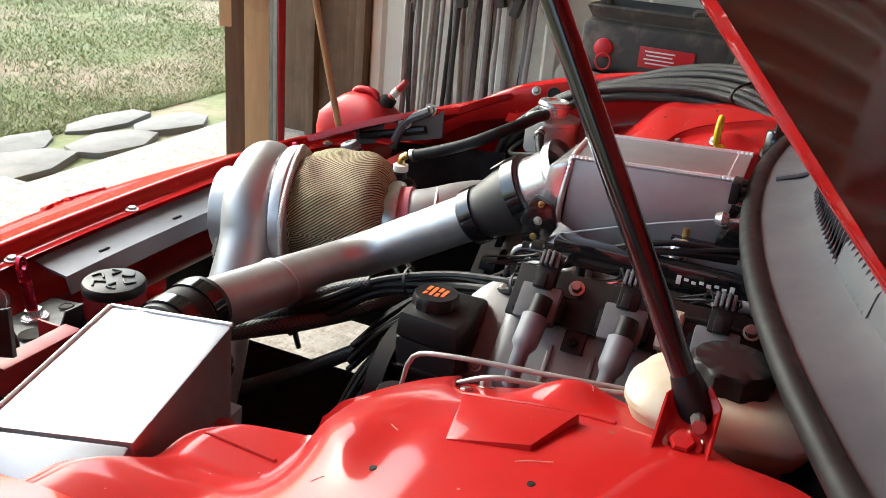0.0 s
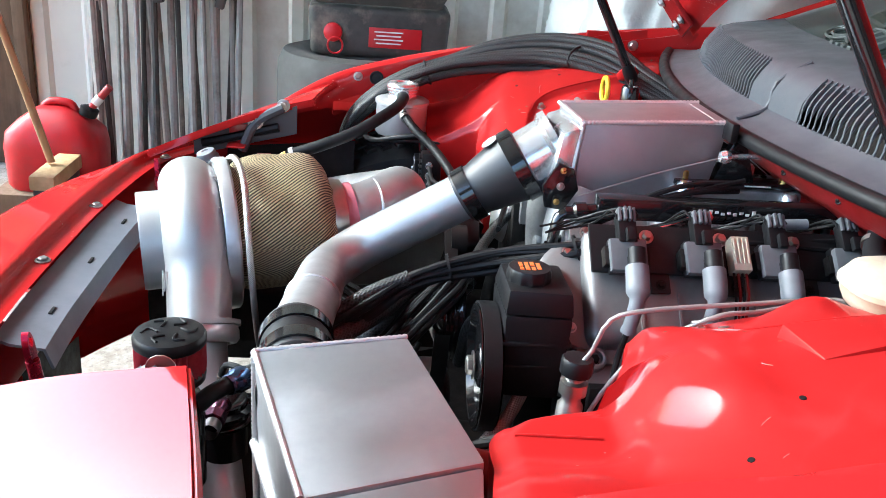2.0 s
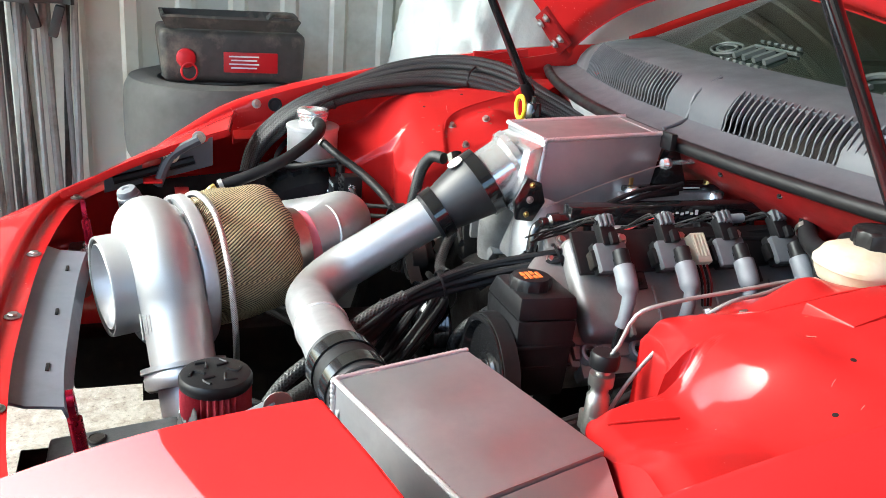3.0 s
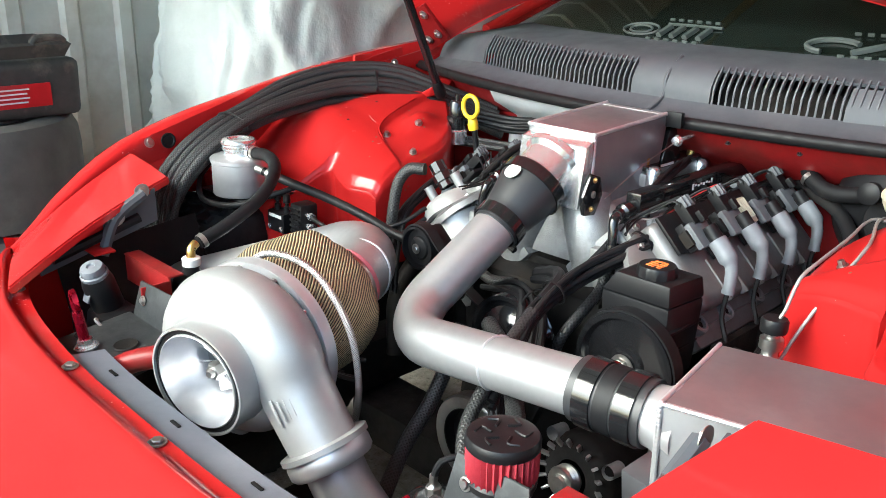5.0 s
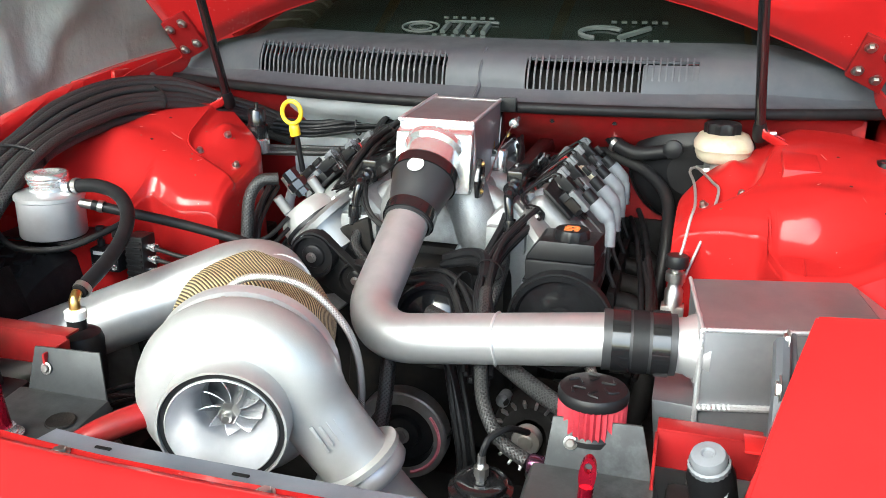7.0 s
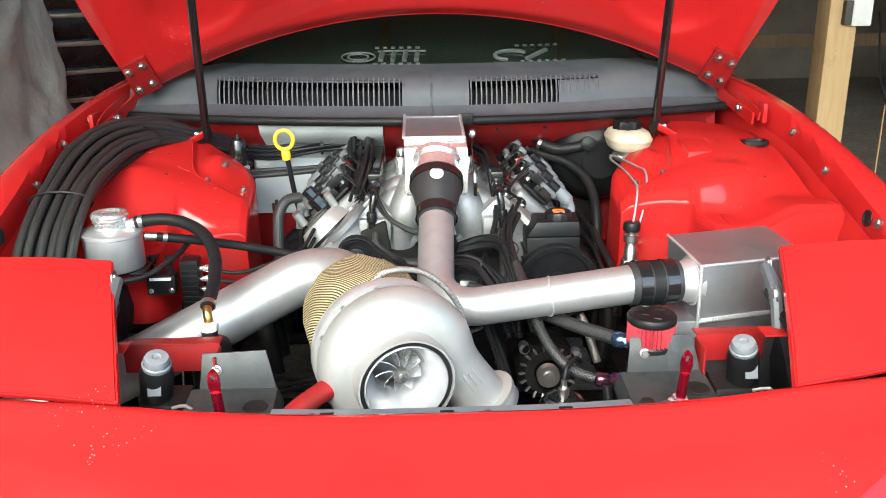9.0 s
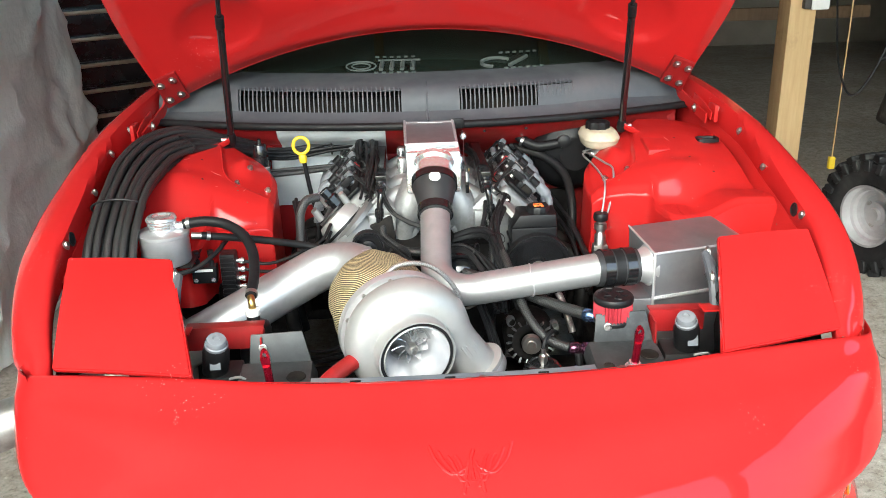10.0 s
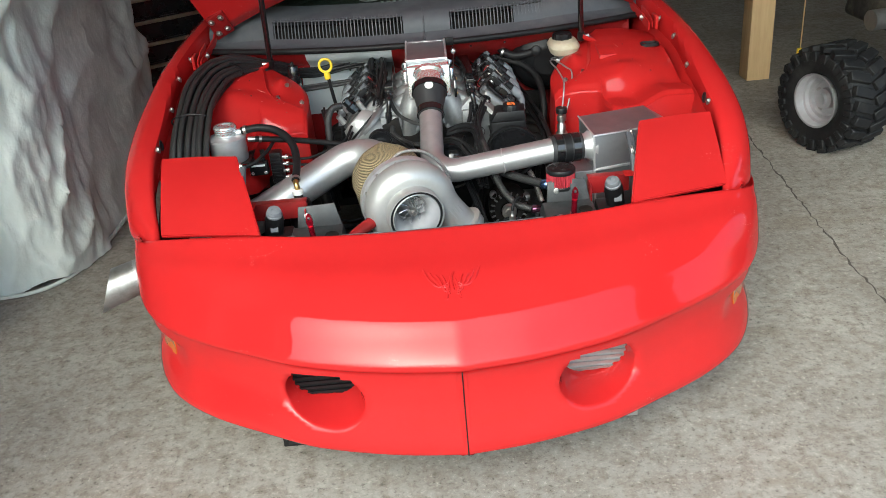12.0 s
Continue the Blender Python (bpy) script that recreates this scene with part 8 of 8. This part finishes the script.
part("strip", loft([[(x, EDGE_Y(abs(x)) + 0.030, EDGE_Z(abs(x)) - 0.032), (x, EDGE_Y(abs(x)) + 0.050, EDGE_Z(abs(x)) - 0.040), (x, EDGE_Y(abs(x)) + 0.095, EDGE_Z(abs(x)) - 0.046), (x, EDGE_Y(abs(x)) + 0.105, EDGE_Z(abs(x)) - 0.075)] for x in np.linspace(-0.29, 0.29, 24)], thick=0.004), STRIP_SKY_GREY, defl)
for k in range(3):
    x = -0.20 + 0.19 * k
    part("slot", box((x, EDGE_Y(abs(x)) + 0.074, EDGE_Z(abs(x)) - 0.0425), (0.022, 0.005, 0.003), 0.001), IRON_SHADED, defl)

solo("red_tube", tube([(-0.312, 0.462, 0.590), (-0.280, 0.478, 0.640), (-0.235, 0.515, 0.668), (-0.175, 0.575, 0.672), (-0.10, 0.64, 0.62)], 0.018, 18), RED_DULL_SHADED, "red painted bent steel support tube", "tube", at=(-0.2, 0.53, 0.6))
solo("tow_bracket", tube([(0.52, 0.955, 0.68), (0.60, 1.075, 0.70)], 0.026, 18), RED_DULL_SHADED, "short red painted steel tube on the rail", "tube", at=(0.55, 1.01, 0.66))
line_thing("heater_hose", [(0.24, 1.64, 0.915), (0.275, 1.60, 0.905), (0.31, 1.57, 0.878), (0.35, 1.555, 0.868), (0.40, 1.545, 0.876), (0.425, 1.54, 0.884)], 0.015, RUBBER, "thick black heater hose to the servo", "hose", "rubber hoses", 14)

# small canister and wires by the firewall
fpr = thing("fuel_regulator", (-0.50, 1.47, 0.84), "small black and chrome fuel regulator", "regulator")
part("body", lathe([(0, -0.05), (0.022, -0.05), (0.022, -0.03), (0.024, -0.028), (0.024, -0.012), (0.020, -0.010), (0.019, 0.022), (0.016, 0.026), (0.006, 0.027), (0.005, 0.04), (0, 0.04)], (-0.505, 1.455, 0.905), (0, 0, 1), 24), BLACK_GLOSS, fpr)
part("base", lathe([(0.026, -0.075), (0.026, -0.045), (0.020, -0.04)], (-0.505, 1.455, 0.905), (0, 0, 1), 24), CHROME, fpr)


def strands(name, pts, n, spread, r, material, label, category, group, seed, sag=0.006):
    """A loose bundle; each strand is a part."""
    rnd = random.Random(seed)
    t = thing(name, pts[len(pts) // 2], label, category, group)
    for i in range(n):
        a, q = rnd.uniform(0, 6.28), spread * math.sqrt(rnd.random())
        off = Vector((q * math.cos(a), q * 0.5 * math.sin(a * 1.7), q * math.sin(a)))
        line = [Vector(p) + off * (0.6 + 0.8 * rnd.random()) + Vector((0, 0, rnd.uniform(-sag, sag))) for p in pts]
        part("strand", tube(line, r * rnd.uniform(0.8, 1.15), 8), material, t)
    return t


strands("wiring_loom", [(-0.50, 1.52, 0.88), (-0.42, 1.56, 0.875), (-0.30, 1.57, 0.885), (-0.20, 1.565, 0.90), (-0.12, 1.58, 0.915), (-0.08, 1.62, 0.93)], 6, 0.018, 0.0055, RUBBER, "black wires strung across the firewall", "wiring", "wiring looms", 1)
strands("wiring_loom", [(-0.53, 1.46, 0.835), (-0.44, 1.50, 0.825), (-0.34, 1.51, 0.835), (-0.22, 1.50, 0.85)], 3, 0.008, 0.007, BRAID, "braided lines crossing to the coils", "wiring", "wiring looms", 2)
strands("wiring_loom", [(-0.19, 1.60, 0.90), (-0.175, 1.50, 0.905), (-0.17, 1.38, 0.90), (-0.175, 1.28, 0.88), (-0.19, 1.20, 0.83)], 6, 0.016, 0.0055, RUBBER, "black injector wiring beside the rail", "wiring", "wiring looms", 3)
strands("wiring_loom", [(0.212, 1.63, 0.846), (0.208, 1.52, 0.838), (0.208, 1.40, 0.834), (0.206, 1.29, 0.828), (0.190, 1.20, 0.812), (0.15, 1.08, 0.775), (0.152, 0.97, 0.745), (0.17, 0.90, 0.70), (0.19, 0.83, 0.655)], 8, 0.016, 0.0058, RUBBER, "thick black engine loom running forward", "wiring", "wiring looms", 5)
strands("wiring_loom", [(0.230, 1.63, 0.846), (0.222, 1.55, 0.840), (0.218, 1.44, 0.836), (0.220, 1.33, 0.834), (0.224, 1.24, 0.832)], 5, 0.012, 0.005, RUBBER, "black coil wiring along the cover", "wiring", "wiring looms", 6)
strands("wiring_loom", [(-0.02, 1.08, 0.69), (0.05, 1.06, 0.715), (0.10, 1.04, 0.71), (0.145, 0.98, 0.66), (0.155, 0.93, 0.60)], 9, 0.022, 0.0055, RUBBER, "fan of black wires behind the charge pipe", "wiring", "wiring looms", 7)
strands("wiring_loom", [(0.05, 1.10, 0.735), (0.10, 1.085, 0.752), (0.135, 1.05, 0.757), (0.15, 0.99, 0.74)], 4, 0.010, 0.009, RUBBER, "corrugated black loom over the pulleys", "wiring", "wiring looms", 8)
strands("wiring_loom", [(0.10, 0.98, 0.62), (0.14, 0.93, 0.52), (0.16, 0.90, 0.42), (0.14, 0.92, 0.32)], 5, 0.03, 0.006, RUBBER, "black wires dropping behind the pulleys", "wiring", "wiring looms", 9)
strands("wiring_loom", [(-0.42, 0.62, 0.58), (-0.36, 0.70, 0.60), (-0.30, 0.80, 0.56), (-0.22, 0.90, 0.52)], 5, 0.03, 0.0045, RUBBER, "thin black wires low beside the turbo", "wiring", "wiring looms", 10)
strands("wiring_loom", [(-0.385, 1.30, 0.80), (-0.375, 1.22, 0.775), (-0.36, 1.16, 0.74), (-0.345, 1.12, 0.68), (-0.33, 1.10, 0.60)], 5, 0.014, 0.0055, RUBBER, "black hoses beside the passenger head", "wiring", "wiring looms", 12)
strands("wiring_loom", [(0.40, 1.30, 0.70), (0.42, 1.20, 0.66), (0.42, 1.10, 0.64), (0.40, 1.02, 0.60)], 4, 0.012, 0.006, RUBBER, "black hoses beside the driver's tower", "wiring", "wiring looms", 13)
strands("wiring_loom", [(0.105, 1.46, 0.895), (0.128, 1.36, 0.885), (0.134, 1.25, 0.845), (0.136, 1.17, 0.795), (0.115, 1.10, 0.740)], 5, 0.010, 0.0048, RUBBER, "black leads hanging between the rail and the intake", "wiring", "wiring looms", 14)
strands("wiring_loom", [(-0.150, 1.27, 0.868), (-0.142, 1.20, 0.845), (-0.118, 1.155, 0.800), (-0.070, 1.130, 0.772), (-0.015, 1.115, 0.766)], 3, 0.007, 0.0045, RUBBER, "black lead looping down over the manifold", "wiring", "wiring looms", 15)
strands("wiring_loom", [(0.10, 1.62, 0.935), (0.16, 1.585, 0.925), (0.25, 1.575, 0.915), (0.33, 1.59, 0.900)], 4, 0.012, 0.0045, RUBBER, "thin black wires strung under the cowl", "wiring", "wiring looms", 16)
strands("wiring_loom", [(-0.12, 1.56, 0.93), (-0.17, 1.545, 0.935), (-0.205, 1.50, 0.915), (-0.205, 1.44, 0.875)], 3, 0.012, 0.0065, RUBBER, "black corrugated leads arching to the coils", "wiring", "wiring looms", 17)
# injector and sensor plugs among the wires
rnd = random.Random(9)
for sgn in SIDE:
    for y in COIL_Y:
        for k in range(2):
            c = Vector((sgn * (0.175 + 0.022 * k + rnd.uniform(-0.006, 0.006)), y + rnd.uniform(-0.03, 0.03), 0.836 + rnd.uniform(-0.012, 0.012)))
            solo("wire_plug", box(c, (0.018, 0.032, 0.016), 0.003, Euler((rnd.uniform(-0.5, 0.5), rnd.uniform(-0.5, 0.5), rnd.uniform(-1, 1))).to_matrix().to_4x4()), rnd.choice((BLACK, BLACK, BOOT_GREY)), "small plastic wiring plug", "wiring plug", "wiring plugs", at=c)
big_plug = thing("wiring_connector", (0.235, 1.415, 0.86), "cream multi-way wiring connector with red wires", "wiring connector")
part("shell", bank_box(1, -0.062, -0.01, 1.398, 1.424, 0.016, 0.040, 0.003), CREAM, big_plug)
for k in range(4):
    part("wire", tube([bank(1, -0.012, 1.401 + 0.006 * k, 0.028), bank(1, 0.02, 1.402 + 0.006 * k, 0.024), bank(1, 0.05, 1.405 + 0.005 * k, 0.004)], 0.002, 6), RED_DULL_SHADED if k % 2 else RUBBER, big_plug)
    part("rib", bank_box(1, -0.058, -0.02, 1.400 + 0.006 * k, 1.402 + 0.006 * k, 0.040, 0.043, 0.0005), CREAM, big_plug)
solo("wire_tag", tube([(0.198, 1.48, 0.866), (0.20, 1.53, 0.870)], 0.008, 12), BOOT_GREY, "grey tagged wire sleeve", "wire sleeve", at=(0.2, 1.5, 0.866))

# exhaust headers beside the heads, unseen, added near-black to fill the dark gap
for sgn in SIDE:
    hd = thing("exhaust_header", (sgn * 0.38, 1.4, 0.45), "near-black tubular exhaust header added to fill the bay", "exhaust header", "exhaust headers")
    for y in COIL_Y:
        part("primary", tube([(sgn * 0.345, y, 0.640), (sgn * 0.385, y, 0.630), (sgn * 0.415, y - 0.02, 0.590), (sgn * 0.420, y - 0.06, 0.52), (sgn * 0.40, y - 0.08, 0.40)], 0.021, 12), IRON_SHADED, hd)
    part("flange", hull_box([(sgn * 0.335, 1.20, 0.60), (sgn * 0.35, 1.20, 0.60), (sgn * 0.35, 1.63, 0.60), (sgn * 0.335, 1.63, 0.60)], [(sgn * 0.335, 1.20, 0.675), (sgn * 0.35, 1.20, 0.675), (sgn * 0.35, 1.63, 0.675), (sgn * 0.335, 1.63, 0.675)], 0.003), IRON_SHADED, hd)
# loom wrapped under the coils, plug leads with their sleeves
for k, (x0, z0) in enumerate(((0.36, 0.73), (0.345, 0.71))):
    line_thing("vacuum_line", [(x0, 1.60, z0), (x0 + 0.02, 1.50, z0 - 0.01), (x0 + 0.035, 1.38, z0 - 0.02), (x0 + 0.05, 1.25, z0 - 0.04), (x0 + 0.06, 1.14, z0 - 0.09)], 0.006, RUBBER, "black rubber line beside the driver's head", "vacuum line", "vacuum lines")
line_thing("heater_hose", [(0.24, 1.635, 0.86), (0.30, 1.60, 0.85), (0.37, 1.56, 0.83), (0.42, 1.50, 0.79), (0.43, 1.42, 0.72), (0.42, 1.36, 0.60), (0.41, 1.33, 0.46)], 0.013, RUBBER, "black heater hose below the servo", "hose", "rubber hoses", 14)
line_thing("breather_hose", [(0.10, 1.63, 0.935), (0.20, 1.60, 0.945), (0.32, 1.585, 0.945), (0.42, 1.60, 0.93), (0.50, 1.62, 0.90)], 0.0045, GREY_LINE, "thin grey cable along the firewall", "cable")
line_thing("breather_hose", [(0.11, 1.58, 0.905), (0.20, 1.575, 0.915), (0.30, 1.60, 0.93), (0.40, 1.63, 0.935)], 0.011, RUBBER, "black rubber hose along the firewall", "hose", "rubber hoses", 14)

# cracked joint across the slab
rnd = random.Random(21)
bm = bmesh.new()
pts = curve_points([(1.75, 2.75, 0), (1.72, 2.45, 0), (1.668, 1.88, 0), (1.622, 1.33, 0), (1.600, 0.90, 0), (1.58, 0.3, 0), (1.57, -0.6, 0), (1.55, -1.4, 0)], 0.03)
left, right = [], []
for p in pts:
    w = rnd.uniform(0.001, 0.006)
    j = rnd.uniform(-0.008, 0.008)
    left.append(Vector((p.x - w + j, p.y, 0.0035)))
    right.append(Vector((p.x + w + j, p.y, 0.0035)))
CRACK = surface("dirt-filled crack", (0.10, 0.085, 0.07), (0.06, 0.05, 0.04), 60, (0.8, 0.95), 0, 0.4, 0.002, 200)
solo("slab_crack", loft([left, right]), CRACK, "dirt-filled crack across the slab", "crack", kind="structure")


# small wires, clips and ties that fill the gaps of the bay
WIRE_RED = surface("red wire", (0.45, 0.02, 0.02), (0.35, 0.02, 0.02), 60, (0.4, 0.5), 0, 0, 0.0003, 300)
rnd = random.Random(21)
for sgn in SIDE:
    for i, y in enumerate(COIL_Y):
        lead = thing("coil_lead", bank(sgn, -0.09, y, 0.045), "thin wires leaving an ignition coil", "wiring", "coil leads")
        for k in range(4):
            a0 = bank(sgn, -0.077, y - 0.010 + 0.007 * k, 0.036)
            a1 = bank(sgn, -0.092 - 0.006 * rnd.random(), y - 0.02 + 0.012 * k, 0.034 + 0.008 * rnd.random())
            a2 = Vector((sgn * (0.168 + 0.01 * rnd.random()), y - 0.03 - 0.03 * rnd.random(), 0.842 + 0.010 * rnd.random()))
            a3 = Vector((sgn * (0.18 + 0.012 * rnd.random()), y - 0.08 - 0.03 * rnd.random(), 0.834 + 0.01 * rnd.random()))
            part("wire", tube([a0, a1, a2, a3], 0.0017, 6, 0.008), (RUBBER, RUBBER, RUBBER, WIRE_RED if i == 1 else RUBBER)[k], lead)
    for i in range(14):
        y0 = 1.20 + 0.42 * rnd.random()
        x0 = sgn * (0.165 + 0.05 * rnd.random())
        pts = [Vector((x0 + sgn * 0.03 * rnd.uniform(-1, 1), y0 + 0.05 * k + 0.02 * rnd.uniform(-1, 1), 0.826 + 0.020 * rnd.random())) for k in range(4)]
        solo("loose_wire", tube(pts, rnd.choice((0.0016, 0.002, 0.0032)), 6, 0.01), rnd.choice((RUBBER, RUBBER, BLACK, GREY_LINE)), "thin loose wire among the injectors", "wire", "loose wires", at=pts[1])
for at, axis, r in (((0.30, 1.575, 0.88), (0.7, -0.4, -0.4), 0.0155), ((0.415, 1.542, 0.881), (1, -0.1, 0.3), 0.0155), ((-0.618, 0.967, 0.855), (1, 0, 0.1), 0.0130), ((-0.440, 0.735, 0.758), (0, -0.9, -0.4), 0.0130), ((-0.575, 0.972, 0.818), (0.9, 0.3, -0.2), 0.0100), ((-0.16, 1.092, 0.724), (0.9, 0.2, -0.1), 0.0100)):
    solo("hose_clamp", ring(at, axis, r, 0.009, 0.0015, 24), STEEL, "small steel hose clamp", "hose clamp", "hose clamps", at=at)
for c, ax, r in (((0.208, 1.40, 0.834), (0, 1, 0), 0.021), ((0.190, 1.20, 0.812), (0.2, 1, 0.5), 0.021), ((0.151, 1.02, 0.758), (0, 1, 0.3), 0.021), ((-0.172, 1.40, 0.902), (0, 1, 0), 0.021), ((0.10, 1.04, 0.715), (1, -0.4, 0), 0.026), ((-0.30, 1.57, 0.885), (1, 0, 0), 0.022)):
    solo("cable_tie", ring(c, ax, r, 0.004, 0.0015, 24), BLACK, "black cable tie round the wires", "cable tie", "cable ties", at=c)
# seam and drain holes of the towers, black discs for the wings' dark holes
for sgn in SIDE:
    for y in (0.907,):
        hole = lathe([(0, 0.0), (0.012, 0.0), (0.014, 0.002), (0.017, 0.002), (0.018, 0.0)], (sgn * (X_IN(y) + 0.0085), y, Z_TOP(y) - 0.035), (-sgn, 0, 0.12), 20)
        part("wing_grommet", hole, RUBBER, car, "black disc standing in for a dark round wing hole")


# features that lie on the towers: studs, pressed seams, scratches through the paint
from mathutils.bvhtree import BVHTree
PRIMER = surface("scratched primer", (0.60, 0.24, 0.20), (0.40, 0.14, 0.11), 60, (0.5, 0.7), 0, 0.1, 0.0003, 300)
towers = [o for o in bpy.data.objects if o.name.startswith("suspension_tower")]
rnd = random.Random(33)
for tw in towers:
    off = base_of(tw)
    vs = [v.co + off for v in tw.data.vertices]
    tree = BVHTree.FromPolygons(vs, [tuple(p.vertices) for p in tw.data.polygons])
    sgn = 1 if sum(v.x for v in vs) > 0 else -1

    def lay(x, y):
        hit = tree.ray_cast(Vector((sgn * x, y, 1.2)), Vector((0, 0, -1)))
        return (hit[0], hit[1] if hit[1].z > 0 else -hit[1]) if hit[0] is not None else None

    seams = [[(TOWER_STEP(y) + 0.006, y) for y in (1.245, 1.265, 1.30, 1.34, 1.38, 1.42)]] + ([[(0.650, 1.04), (0.652, 1.08), (0.655, 1.125)]] if sgn > 0 else [])
    for s in seams:
        pts = [lay(*q) for q in curve_points([(*q, 0) for q in s], 0.012) for q in [q[:2]]]
        pts = [p[0] + Vector((0, 0, 0.0005)) for p in pts if p]
        if len(pts) > 3:
            part("pressed_seam", tube(pts, 0.0018, 8, 0.01, straight=True), RED_BAY, tw)
    for q in (((0.548, 1.273), (0.466, 1.279), (0.520, 1.345)) if sgn < 0 else ((0.556, 1.271), (0.492, 1.268))):
        p = lay(*q)
        if p:
            part("tower_nut", bolt(p[0], p[1], 0.0062, 0.010), STEEL, tw)
    for k in range(7):
        x, y, a = rnd.uniform(0.50, 0.83), rnd.uniform(1.10, 1.45), rnd.uniform(0, 3.14)
        n = rnd.choice((0.003, 0.005, 0.008, 0.014))
        pts = [lay(x + n * t * math.cos(a), y + n * t * math.sin(a) + 0.2 * n * t * t) for t in (-1, -0.3, 0.4, 1)]
        if all(pts):
            part("paint_scratch", tube([p[0] + p[1] * 0.0002 for p in pts], rnd.uniform(0.0003, 0.0006), 5, 0.004), PRIMER, tw)
    for k in range(3):
        p = lay(rnd.uniform(0.55, 0.80), rnd.uniform(1.12, 1.42))
        if p:
            part("drain_hole", lathe([(0, 0.0006), (0.0028, 0.0006), (0.0034, 0.0)], p[0], p[1], 10), IRON_SHADED, tw)

# reflections in the windscreen, laid on the glass as plain pale shapes
def on_screen(x, v, lift=0.004):
    a, b, c = screen_point(x, v), screen_point(x + 0.01, v), screen_point(x, v + 0.02)
    n = (b - a).cross(c - a).normalized()
    return a + n * lift * (1 if n.z > 0 else -1)


REFLECTION = surface("pale painted reflection", (0.085, 0.095, 0.09), (0.06, 0.068, 0.064), 30, (0.4, 0.5), 0, 0, 0.0003, 300)
for cx, rings in ((-0.13, True), (0.29, False)):
    mirrored = thing("windscreen_sticker", on_screen(cx, 0.08), "pale ring and bars standing in for a windscreen reflection" if rings else "pale bars and a hoop standing in for a windscreen reflection", "sticker", "windscreen stickers")
    if rings:
        for r in (0.036, 0.022):
            part("ring", tube([on_screen(cx - 0.075 + r * 1.35 * math.cos(a), 0.088 + r * math.sin(a)) for a in np.linspace(0, 6.283, 40)], 0.0026, 6), REFLECTION, mirrored)
        for k in range(4):
            part("bar", tube([on_screen(cx - 0.01 + 0.034 * k, 0.060), on_screen(cx - 0.006 + 0.034 * k, 0.118)], 0.0075, 6), REFLECTION, mirrored)
        part("bar", tube([on_screen(cx - 0.02, 0.132), on_screen(cx + 0.05, 0.134), on_screen(cx + 0.12, 0.132)], 0.0035, 6), REFLECTION, mirrored)
    else:
        part("hoop", tube([on_screen(cx - 0.05 + 0.05 * math.cos(a), 0.085 + 0.035 * math.sin(a)) for a in np.linspace(0.5, 4.4, 24)], 0.006, 6), REFLECTION, mirrored)
        part("bar", tube([on_screen(cx - 0.01, 0.055), on_screen(cx + 0.06, 0.12)], 0.007, 6), REFLECTION, mirrored)
    for k in range(6):
        part("bar", tube([on_screen(cx - 0.03 + 0.024 * k, 0.160), on_screen(cx - 0.018 + 0.024 * k, 0.160)], 0.0035, 6), REFLECTION, mirrored)
        part("bar", tube([on_screen(cx - 0.03 + 0.024 * k, 0.036), on_screen(cx - 0.018 + 0.024 * k, 0.036)], 0.0035, 6), REFLECTION, mirrored)
